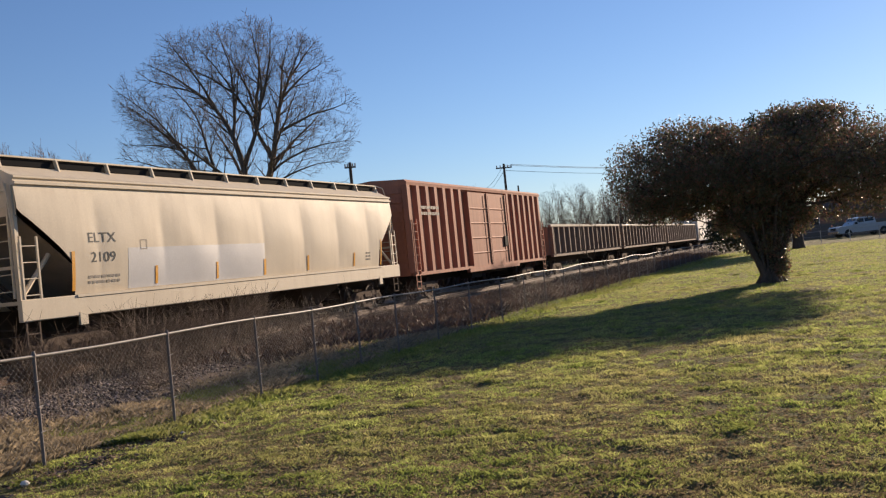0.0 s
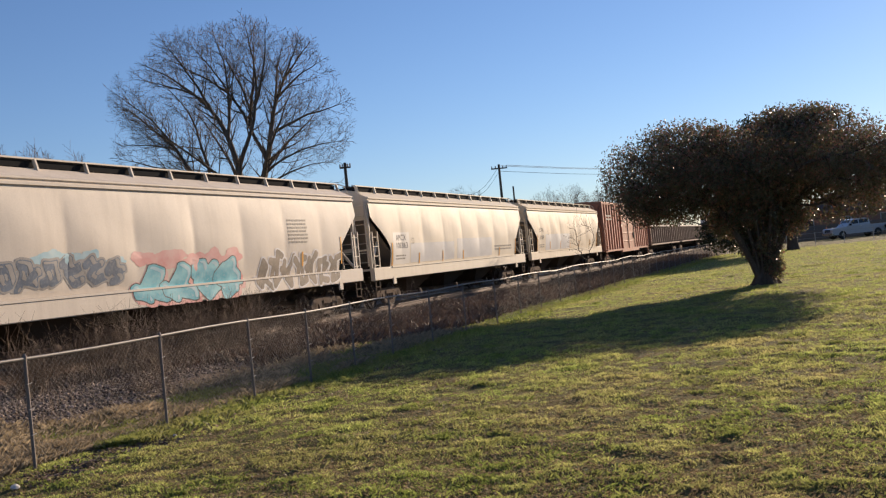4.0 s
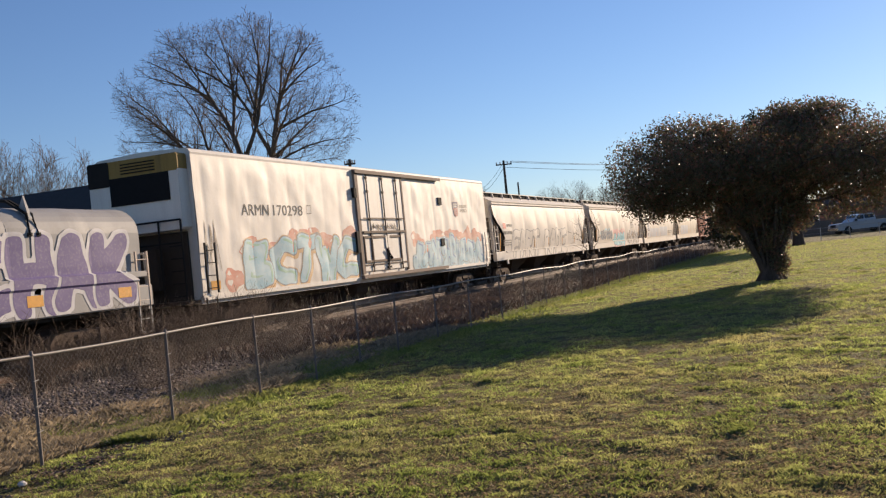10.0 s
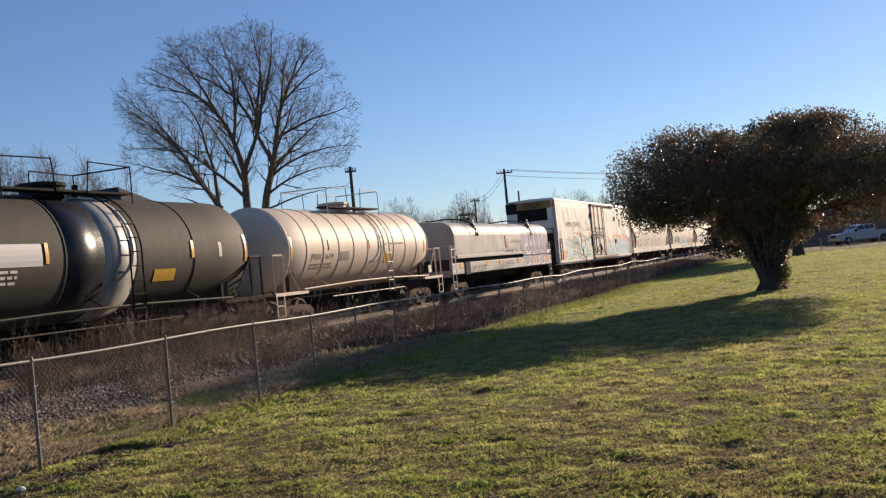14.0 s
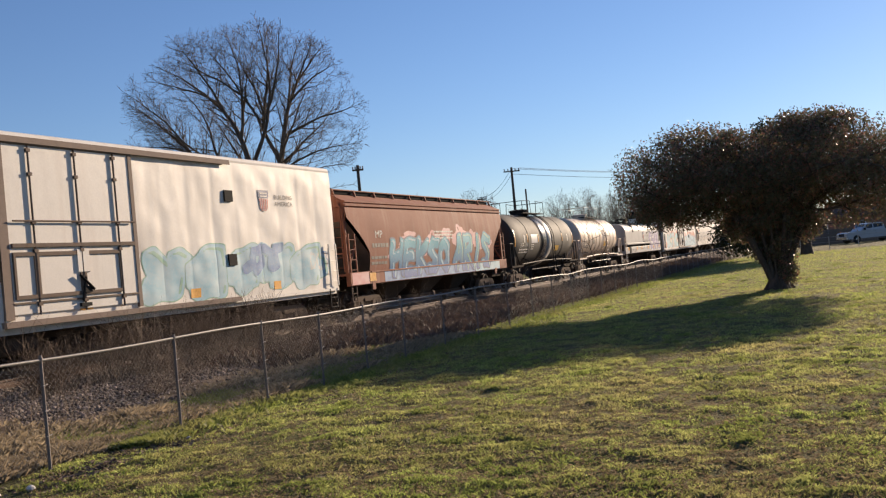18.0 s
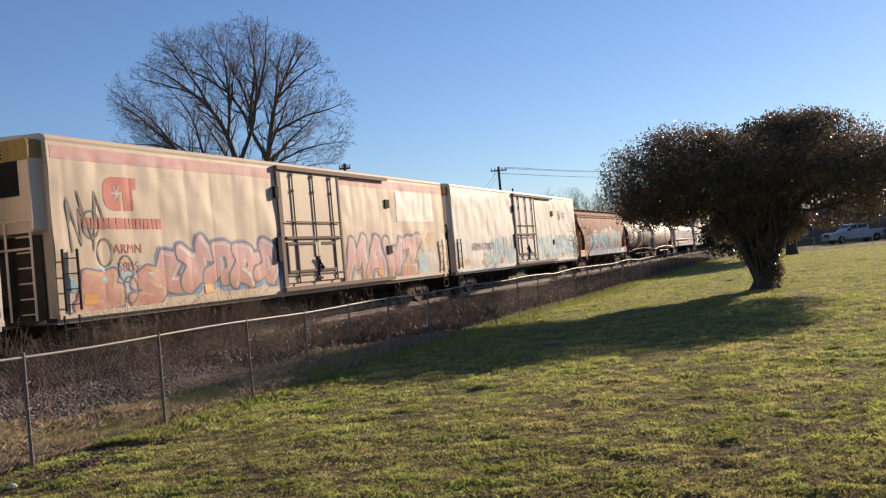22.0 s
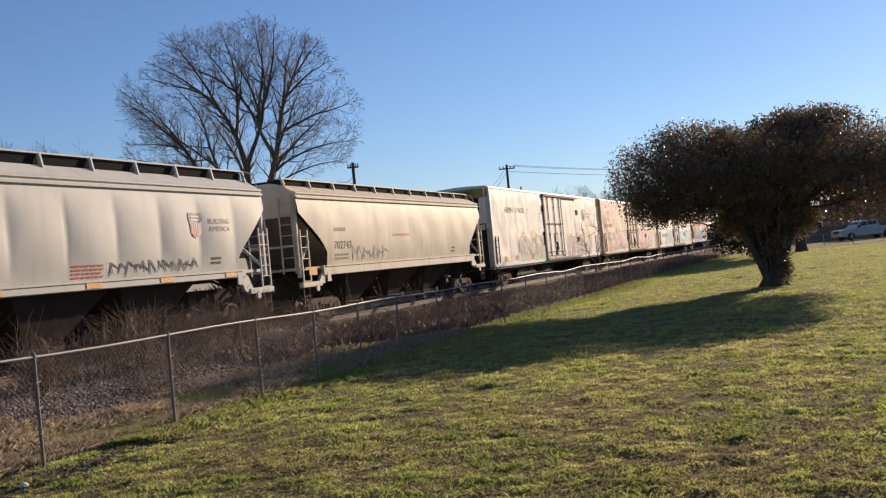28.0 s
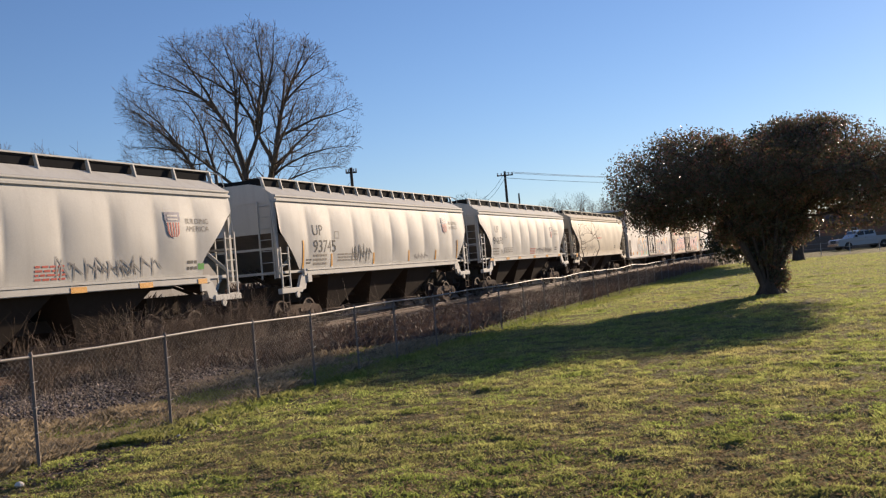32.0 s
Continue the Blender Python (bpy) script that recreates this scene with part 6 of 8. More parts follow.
def ground_material():
    m = Mat("ground_cover", 0.95, spec=0.15)
    sep = m.t.nodes.new("ShaderNodeSeparateXYZ")
    m.link(m.co, sep.inputs[0])
    y = m.t.nodes.new("ShaderNodeMath")
    y.operation = "ADD"
    m.link(sep.outputs["Y"], y.inputs[0])
    m.link(m.ramp(m.noise(0.9, (1, 1, 1), 5), 0.3, 0.7, -0.8, 0.8), y.inputs[1])
    y = y.outputs[0]
    big, mid, fine = m.noise(0.35, (1, 1, 1), 5), m.noise(2.3, (1, 1, 1), 5), m.noise(26, (1, 1, 1), 4)
    lawn = m.mix(m.ramp(big, 0.40, 0.62), (0.19, 0.19, 0.065), (0.26, 0.21, 0.10))
    lawn = m.mix(m.ramp(mid, 0.5, 0.72), lawn, (0.10, 0.11, 0.035))
    # fine dark specks paint in the tiny shadows between the blades
    lawn = m.mix(m.ramp(m.noise(34, (1, 1, 1), 5, 0.7), 0.44, 0.58, 0, 0.75), lawn, (0.08, 0.07, 0.03))
    weed = m.mix(m.ramp(mid, 0.4, 0.65), (0.17, 0.125, 0.075), (0.085, 0.08, 0.035))
    weed = m.mix(m.ramp(fine, 0.4, 0.7, 0, 0.6), weed, (0.2, 0.15, 0.1))
    gravel = m.mix(m.ramp(fine, 0.3, 0.7), (0.08, 0.06, 0.045), (0.30, 0.225, 0.165))
    gravel = m.mix(m.ramp(mid, 0.45, 0.7, 0, 0.6), gravel, (0.09, 0.06, 0.045))
    field = m.mix(m.ramp(mid, 0.4, 0.65), (0.16, 0.17, 0.05), (0.2, 0.16, 0.08))
    c = m.mix(m.ramp(y, 7.3, 8.0), lawn, weed)
    c = m.mix(m.ramp(y, 9.3, 10.6), c, gravel)
    c = m.mix(m.ramp(y, 21.5, 23.0), c, field)
    m.color(c).bump(m.noise(30, (1, 1, 1), 5, 0.7), 1.0, 0.06)
    return m.m


def axis(*runs):
    out = []
    for a, b, n in runs:
        out += [a + (b - a) * k / n for k in range(n)]
    return out + [runs[-1][1]]


GX = axis((-2500, -60, 6), (-60, -4, 10), (-4, 4, 10), (4, 20, 130), (20, 50, 70), (50, 130, 40), (130, 3500, 14))
GY = axis((-2500, -60, 6), (-60, -14, 8), (-14, -3, 18), (-3, 8.5, 96), (8.5, 26, 50), (26, 80, 14), (80, 3000, 10))
_g = Shape()
_w = len(GX)
_g.add([(x, y, ground_z(x, y)) for y in GY for x in GX], [(j * _w + i, j * _w + i + 1, (j + 1) * _w + i + 1, (j + 1) * _w + i) for j in range(len(GY) - 1) for i in range(_w - 1)])
thing("ground", "lawn, weedy verge and gravel bank beside the railway", "ground", shape=_g, material=ground_material(), smooth=True, kind="structure")

# ---- the track ----
RAIL_STEEL = plain("rail_steel", (0.10, 0.055, 0.036), 0.6, 0.3, 0.4)
RAIL_HEAD = plain("rail_head", (0.5, 0.48, 0.45), 0.25, 0.9, 0.2)
TIE_WOOD = plain("tie_timber", (0.10, 0.075, 0.055), 0.9, 0, 0.6, 3)
track = thing("railway_track", "single railway track with rusty rails on timber ties", "railway track", kind="structure")
for s in (-1, 1):
    yc = TRACK_Y + s * 0.755
    prof = [(-0.07, -0.165), (0.07, -0.165), (0.07, -0.15), (0.012, -0.13), (0.012, -0.045), (0.036, -0.035), (0.036, -0.006), (0.03, 0.0), (-0.03, 0.0), (-0.036, -0.006), (-0.036, -0.035), (-0.012, -0.045), (-0.012, -0.13), (-0.07, -0.15)]
    r = part("rail", Shape().prism([(yc + a, b) for a, b in prof], -60, 700), RAIL_STEEL, track)
    part("rail_head", Shape().box((-60, yc - 0.026, 0.0), (700, yc + 0.026, 0.003)), RAIL_HEAD, r)
TIE = Shape().soft_box((-0.115, -1.3, -0.3), (0.115, 1.3, -0.168), 0.012).mesh("tie", TIE_WOOD)
for k in range(170):
    part("tie", TIE, None, track).matrix_basis = pose(2 + 0.56 * k, TRACK_Y + random.uniform(-0.04, 0.04), random.uniform(-0.006, 0.004), 0, 0, random.uniform(-1, 1))

STONE = Mat("ballast_stone", 0.9)
STONE.color(STONE.mix(STONE.power(STONE.island(), 2.0), (0.075, 0.056, 0.045), (0.40, 0.32, 0.26)))
rs = np.random.RandomState(4)


def rocks(n, xs, ys, size, sink=0.3):
    """Rough little stones: squashed, skewed octahedra."""
    base = np.array([(1, 0, 0), (-1, 0, 0), (0, 1, 0), (0, -1, 0), (0, 0, 1), (0, 0, -1)], float)
    tri = np.array([(0, 2, 4), (2, 1, 4), (1, 3, 4), (3, 0, 4), (2, 0, 5), (1, 2, 5), (3, 1, 5), (0, 3, 5)])
    V, F = [], []
    for k in range(n):
        x, y, r = xs[k], ys[k], size[k]
        v = (base * rs.uniform(0.6, 1.2, (6, 1)) + rs.uniform(-0.3, 0.3, (6, 3))) * r
        t = rs.uniform(0, 6.28)
        c, s = math.cos(t), math.sin(t)
        v = v @ np.array([(c, -s, 0), (s, c, 0), (0, 0, 0.75)])
        V.append(v + (x, y, ground_z(x, y) + r * sink))
        F.append(tri + 6 * k)
    return np.concatenate(V), np.concatenate(F)


n = 42000
bx = 6.5 + 34 * rs.rand(n) ** 1.7
by = 9.2 + 6.7 * rs.rand(n)
keep = by > 9.3 + np.clip((bx - 9) * 0.22, 0, 1.6) + rs.normal(0, 0.45, n)
bx, by = bx[keep], by[keep]
n = len(bx)
v, f = rocks(n, bx, by, rs.uniform(0.016, 0.045, n) * rs.uniform(0.7, 1.1, n))
tagged(new("ballast", array_mesh("ballast", v, f, STONE.m)), "grey-brown crushed stone ballast beside the rails", "ballast", kind="stuff")

# ---- chain-link fence ----
GALV = plain("galvanised_steel", (0.40, 0.38, 0.36), 0.5, 0.3, 0.35, 9)
RAILING = plain("railing_steel", (0.22, 0.20, 0.18), 0.6, 0.2, 0.4, 9)
POST = plain("weathered_post", (0.18, 0.15, 0.13), 0.7, 0.1, 0.4, 9)
WIRE = plain("galvanised_wire", (0.26, 0.24, 0.22), 0.55, 0.5, 0.3, 9)
# the same wire, colour darkened to stand for far mesh seen against the light
BACKLIT_WIRE = plain("backlit_wire", (0.09, 0.07, 0.06), 0.8, 0.1, 0.3, 9)
FY, FTOP = 7.4, 0.955
fence = thing("chain_link_fence", "low galvanised chain-link fence with bent top rail along the railway", "fence")
post_x = [1.3, 3.4, 5.45, 7.53, 9.64, 11.55, 13.16, 14.65, 16.23, 18.15, 20.15]
while post_x[-1] < 78:
    post_x.append(post_x[-1] + 2.05 + 0.12 * math.sin(post_x[-1]))
for i, x in enumerate(post_x):
    b = ground_z(x, FY) - 0.15
    sh = Shape().rod((x + 0.02 * math.sin(i * 3), FY, b), (x, FY, FTOP + 0.02), 0.0175, 8).rod((x, FY, FTOP + 0.0), (x, FY, FTOP + 0.045), 0.026, 8, 0.014)
    part("fence_post", sh, POST, fence)
rail = [(x, FY, FTOP + 0.012 * math.sin(x * 1.3) + (0.025 * math.sin((x - 30) * 0.8) if 28 < x < 46 else 0)) for x in np.arange(-2, 79, 0.7)]
part("top_rail", Shape().path(rail, 0.0155, 8), RAILING, fence, "slightly bent top rail")
ties = Shape()
for x in post_x:
    for z in (0.2, 0.45, 0.7):
        ties.rod((x - 0.035, FY - 0.035, z), (x + 0.035, FY - 0.035, z + 0.01), 0.004, 4)
part("wire_tie", ties, GALV, fence, kind="stuff")


def chain_link(x0, x1, pitch, r):
    """Zigzag wires woven into diamonds, hung below the top rail."""
    V, F, k = [], [], 0
    x = x0 - 1.0
    while x < x1:
        for s in (1, -1):
            a = np.array((x if s > 0 else x + 1.0, FY - 0.006 * s, -0.12))
            b = np.array((x + 1.0 if s > 0 else x, FY - 0.006 * s, FTOP - 0.03))
            d = (b - a) / np.linalg.norm(b - a)
            n1 = np.array((-d[2], 0, d[0])) * r
            n2 = np.array((0, r, 0))
            V.append(np.array([a + n1, a - n1 * 0.5 + n2, a - n1 * 0.5 - n2, b + n1, b - n1 * 0.5 + n2, b - n1 * 0.5 - n2]))
            F.append(np.array([(0, 1, 4, 3), (1, 2, 5, 4), (2, 0, 3, 5)]) + 6 * k)
            k += 1
        x += pitch
    return np.concatenate(V), np.concatenate(F)


v, f = chain_link(0, 30, 0.066, 0.0009)
part("wire_mesh", array_mesh("wire_mesh", v, f, WIRE), None, fence, "diamond wire mesh", kind="stuff")
v, f = chain_link(31, 79, 0.11, 0.0014)
part("wire_mesh", array_mesh("wire_mesh", v, f, BACKLIT_WIRE), None, fence, "diamond wire mesh", kind="stuff")


# ---- grass and weeds ----
def tubes(P0, P1, R0, R1, sides):
    d = P1 - P0
    d /= np.maximum(np.linalg.norm(d, axis=1), 1e-6)[:, None]
    ref = np.where(np.abs(d[:, 2:3]) < 0.9, np.array([[0, 0, 1.0]]), np.array([[1.0, 0, 0]]))
    a = np.cross(d, ref)
    a /= np.linalg.norm(a, axis=1)[:, None]
    b = np.cross(d, a)
    t = np.arange(sides) * math.tau / sides
    ring = a[:, None] * np.cos(t)[None, :, None] + b[:, None] * np.sin(t)[None, :, None]
    v = np.concatenate([P0[:, None] + ring * R0[:, None, None], P1[:, None] + ring * R1[:, None, None]], 1)
    q = np.array([(i, (i + 1) % sides, sides + (i + 1) % sides, sides + i) for i in range(sides)])
    f = q[None] + (2 * sides * np.arange(len(P0)))[:, None, None]
    return v.reshape(-1, 3), f.reshape(-1, 4)


def merge(parts_):
    V, F, n = [], [], 0
    for v, f in parts_:
        V.append(v); F.append(f + n); n += len(v)
    return np.concatenate(V), np.concatenate(F)


def blades(xs, ys, h, w, lean, zs=None, curl=0.35):
    """Grass blades of two triangles each, bent over."""
    n = len(xs)
    zs = np.array([ground_z(x, y) for x, y in zip(xs, ys)]) - 0.008 if zs is None else zs
    t, u = rs.uniform(0, 6.283, n), rs.uniform(0, 6.283, n)
    dx, dy = np.cos(t) * w / 2, np.sin(t) * w / 2
    lx, ly = np.cos(u) * lean * h, np.sin(u) * lean * h
    v = np.empty((n, 4, 3))
    v[:, 0] = np.stack([xs - dx, ys - dy, zs], 1)
    v[:, 1] = np.stack([xs + dx, ys + dy, zs], 1)
    v[:, 2] = np.stack([xs + lx * curl + dx * 0.6, ys + ly * curl + dy * 0.6, zs + h * 0.62], 1)
    v[:, 3] = np.stack([xs + lx, ys + ly, zs + h * np.sqrt(np.maximum(1 - lean ** 2 * 0.4, 0.2))], 1)
    f = np.array([(0, 1, 2), (0, 2, 3)])[None] + 4 * np.arange(n)[:, None, None]
    return v.reshape(-1, 3), f.reshape(-1, 3)


def grass_material(name, a, b, dry, amount, through=0.35):
    m = Mat(name, 0.6, spec=0.3)
    k = m.island()
    c = m.mix(k, a, b)
    dead = m.ramp(m.noise(0.6, (1, 1, 1), 6, 0.7, 3.3), 0.42, 0.62, 0, amount)
    c = m.mix(dead, c, dry)
    c = m.mix(m.ramp(m.noise(3.6, (1, 1, 1), 5, 0.65), 0.5, 0.68, 0, 0.6), c, tint(a, 0.55))
    m.color(c)
    m.see_through(c, through)
    return m.m


def in_view(n, d0, d1, near=1.0):
    """Places on the ground ahead, denser close by."""
    d = d0 * (d1 / d0) ** (rs.rand(n) ** near)
    a = np.radians(rs.uniform(-5.5, 46, n))
    return d * np.cos(a), d * np.sin(a)


LAWN = grass_material("lawn_grass", (0.17, 0.235, 0.05), (0.47, 0.53, 0.15), (0.46, 0.36, 0.19), 0.6, 0.74)
x, y = in_view(1080000, 4.6, 80, 1.3)
keep = (y < 7.75 + 0.3 * np.sin(x * 2)) & (y > -9)
x, y = x[keep], y[keep]
lump = np.array([0.5 * noise.noise(Vector((a * 1.1, b * 1.1, 0))) + 0.7 * noise.noise(Vector((a * 2.6, b * 4.2, 3))) + 0.6 * noise.noise(Vector((a * 7, b * 9, 6))) for a, b in zip(x, y)])
d = np.hypot(x, y)
thin = rs.rand(len(x)) < np.clip(0.95 + 0.5 * lump + 0.02 * d, 0.55, 1)
x, y, lump, d = x[thin], y[thin], lump[thin], d[thin]
h = (0.012 + 0.024 * rs.rand(len(x))) * (1 + 1.5 * np.clip(lump, -0.5, 0.9)) * (1 + 0.014 * d) * np.clip(0.45 + 0.04 * d, 0.5, 1.1)
v, f = blades(x, y, h * 0.85, 0.0019 + 0.00036 * d, rs.uniform(0.1, 0.9, len(x)))
tagged(new("lawn_grass", array_mesh("lawn_grass", v, f, LAWN)), "short patchy winter lawn, green with dry straw patches", "grass", kind="stuff")

THATCH = grass_material("thatch", (0.11, 0.085, 0.05), (0.40, 0.31, 0.17), (0.20, 0.15, 0.09), 0.5, 0.4)
x, y = in_view(170000, 4.6, 22, 1.4)
keep = (y < 7.6) & (y > -6)
x, y = x[keep], y[keep]
v, f = blades(x, y, rs.uniform(0.012, 0.04, len(x)), 0.0022 + 0.0003 * np.hypot(x, y), rs.uniform(0.8, 1.5, len(x)), curl=0.5)
tagged(new("thatch", array_mesh("thatch", v, f, THATCH)), "dead brown thatch lying between the grass", "thatch", kind="stuff")

TUFT = grass_material("tuft_grass", (0.16, 0.21, 0.045), (0.32, 0.36, 0.09), (0.30, 0.25, 0.12), 0.6, 0.5)
xs, ys, hs = [], [], []
for k in range(420):
    cx, cy = in_view(1, 5.5, 50)
    cx, cy = float(cx[0]), float(cy[0])
    if not -8 < cy < 7.3:
        continue
    m_, r = rs.randint(40, 150), rs.uniform(0.04, 0.15)
    q = rs.normal(0, 1, (m_, 2)) * r * (0.7, 1.3)
    xs += list(cx + q[:, 0]); ys += list(cy + q[:, 1]); hs += list(rs.uniform(0.02, 0.055, m_) * (1 + 0.01 * math.hypot(cx, cy)))
# a taller uncut fringe under the fence
m_ = 30000
fx = 8.6 + 66 * rs.rand(m_) ** 1.8
xs += list(fx); ys += list(7.45 + rs.normal(0, 0.32, m_)); hs += list(rs.uniform(0.03, 0.12, m_))
x, y, h = np.array(xs), np.array(ys), np.array(hs)
v, f = blades(x, y, h, 0.0028 + 0.00042 * np.hypot(x, y), rs.uniform(0.3, 1.1, len(x)))
tagged(new("grass_tufts", array_mesh("grass_tufts", v, f, TUFT)), "darker grass clumps in the lawn and under the fence", "grass", kind="stuff")

STRAW = grass_material("dry_weeds", (0.15, 0.12, 0.07), (0.50, 0.40, 0.26), (0.30, 0.23, 0.15), 0.6, 0.5)
TWIGGY = grass_material("dead_stalks", (0.10, 0.075, 0.058), (0.34, 0.25, 0.19), (0.20, 0.14, 0.10), 0.5, 0.3)
# brown stems, darkened further to stand for their sides turned from the sun
BRUSH = grass_material("dark_brush", (0.05, 0.036, 0.028), (0.20, 0.135, 0.10), (0.11, 0.07, 0.05), 0.7, 0.2)
m_ = 120000
x = 6 + 15 * rs.rand(m_) ** 1.2
y = 7.6 + 2.9 * rs.rand(m_) ** 1.3
patchy = np.array([noise.noise(Vector((a * 0.6, b * 0.9, 9))) for a, b in zip(x, y)])
keep = rs.rand(m_) < np.where(x < 10.2, 0.8, 0.3) + 1.0 * patchy - np.clip((y - 9.0) * 0.7, 0, 1)
x, y, patchy = x[keep], y[keep], patchy[keep]
h = rs.uniform(0.04, 0.17, len(x)) * (1 + 0.8 * np.clip(patchy, -0.4, 1))
v, f = blades(x, y, h, 0.0018 + 0.00024 * np.hypot(x, y), rs.uniform(0.2, 1.1, len(x)))
tagged(new("dry_weeds", array_mesh("dry_weeds", v, f, STRAW)), "low straw-coloured weeds between the fence and the gravel", "weeds", kind="stuff")
m_ = 120000
x = 11 + 69 * rs.rand(m_) ** 1.7
y = 8.2 + 4.0 * rs.rand(m_)
patchy = np.array([noise.noise(Vector((a * 0.45, b * 0.6, 19))) for a, b in zip(x, y)])
keep = (rs.rand(m_) < np.clip((x - 15.5) / 6, -0.25, 0.85) + 0.6 * patchy) & (y > 11.0 - np.clip((x - 13) * 0.45, 0, 2.8))
x, y, patchy = x[keep], y[keep], patchy[keep]
h = rs.uniform(0.06, 0.30, len(x)) * (1 + 0.9 * np.clip(patchy, -0.6, 1)) * np.clip((x - 8) / 10, 0.4, 1.15)
v, f = blades(x, y, h, 0.0016 + 0.00026 * np.hypot(x, y), rs.uniform(0.1, 0.9, len(x)))
tagged(new("dark_brush", array_mesh("dark_brush", v, f, BRUSH)), "dead dark brown brush behind the fence", "brush", kind="stuff")

m_ = 26000
x = 10 + 62 * rs.rand(m_) ** 1.2
y = 20.6 + 3.4 * rs.rand(m_)
patchy = np.array([noise.noise(Vector((a * 0.25, b * 0.4, 29))) for a, b in zip(x, y)])
keep = rs.rand(m_) < 0.75 + 1.3 * patchy - np.clip((x - 34) / 12, 0, 0.7)
x, y, patchy = x[keep], y[keep], patchy[keep]
v, f = blades(x, y, rs.uniform(0.5, 1.7, len(x)) * (1 + 0.6 * patchy), 0.01 + 0.0006 * x, rs.uniform(0.1, 0.6, len(x)))
tagged(new("trackside_scrub", array_mesh("trackside_scrub", v, f, BRUSH)), "dark leafless scrub on the far side of the track", "scrub", kind="stuff")
m_ = 7500
x = 7 + 26 * rs.rand(m_) ** 1.1
y = np.where(rs.rand(m_) < 0.6, rs.uniform(12.4, 14.1, m_), rs.uniform(9.4, 12.6, m_))
patchy = np.array([noise.noise(Vector((a * 0.8, b * 0.9, 39))) for a, b in zip(x, y)])
keep = rs.rand(m_) < np.where(y > 12.4, 0.55 + 0.9 * patchy, 0.25 + 1.3 * patchy) * np.where(y > 12.4, np.clip((x - 12.5) / 4, 0.0, 1) * np.clip((26 - x) / 4, 0.12, 1), 1)
x, y, patchy = x[keep], y[keep], patchy[keep]
h = np.where(y > 12.4, rs.uniform(0.25, 1.15, len(x)), rs.uniform(0.1, 0.4, len(x))) * (1 + 0.7 * np.clip(patchy, -0.5, 1))
p0 = np.stack([x, y, np.array([ground_z(a, b) for a, b in zip(x, y)]) - 0.02], 1)
lean = rs.normal(0, 0.2, (len(x), 2)) * h[:, None]
p1 = p0 + np.stack([lean[:, 0], lean[:, 1], h * 0.6], 1)
p2 = p1 + np.stack([lean[:, 0] + rs.normal(0, 0.1, len(x)) * h, lean[:, 1], h * 0.4], 1)
p3 = p1 + np.stack([rs.normal(0, 0.25, len(x)) * h, rs.normal(0, 0.25, len(x)) * h, h * rs.uniform(0.1, 0.35, len(x))], 1)
full = np.ones(len(x))
v, f = merge([tubes(p0, p1, full * 0.0034, full * 0.0026, 3), tubes(p1, p2, full * 0.0026, full * 0.0013, 3), tubes(p1, p3, full * 0.002, full * 0.0012, 3)])
tagged(new("dead_stalks", array_mesh("dead_stalks", v, f, TWIGGY)), "grey-brown dead stalks over the ballast shoulder", "brush", kind="stuff")
m_ = 26000
x = 9.2 + 10 * rs.rand(m_) ** 1.3
y = 7.6 + 1.7 * rs.rand(m_) ** 1.2
v, f = blades(x, y, rs.uniform(0.03, 0.13, m_), 0.002 + 0.00026 * np.hypot(x, y), rs.uniform(0.2, 0.9, m_))
tagged(new("verge_grass", array_mesh("verge_grass", v, f, TUFT)), "uncut green grass just behind the fence", "grass", kind="stuff")

LITTER = Mat("leaf_litter", 0.8)
LITTER.color(LITTER.mix(LITTER.island(), (0.05, 0.03, 0.02), (0.30, 0.20, 0.14)))
m_ = 2200
x = np.concatenate([7.7 + rs.normal(0, 0.5, 900), 5 + 12 * rs.rand(1300)])
y = np.concatenate([6.75 + rs.normal(0, 0.2, 900), 6.9 + rs.normal(0, 0.35, 1300)])
v, f = blades(x, y, rs.uniform(0.015, 0.05, m_), rs.uniform(0.03, 0.07, m_), rs.uniform(0.8, 2.2, m_), curl=0.6)
tagged(new("leaf_litter", array_mesh("leaf_litter", v, f, LITTER.m)), "fallen brown leaves along the foot of the fence", "leaves", kind="stuff")
PALE = plain("pale_stone", (0.6, 0.56, 0.5), 0.8, 0, 0.3, 12)
for x, y, r in ((6.63, 6.75, 0.045), (6.45, 6.95, 0.03), (8.9, 6.75, 0.03)):
    sh = Shape().lathe([(-r * 0.5, r * 0.5), (-r * 0.1, r), (r * 0.4, r * 0.8), (r * 0.7, r * 0.25)], "z", 9)
    thing("stone", "small pale stone in the grass by the fence", "stone", "pale stones by the fence", pose(x, y, ground_z(x, y) + r * 0.3, 12, 7, 30), sh, PALE)


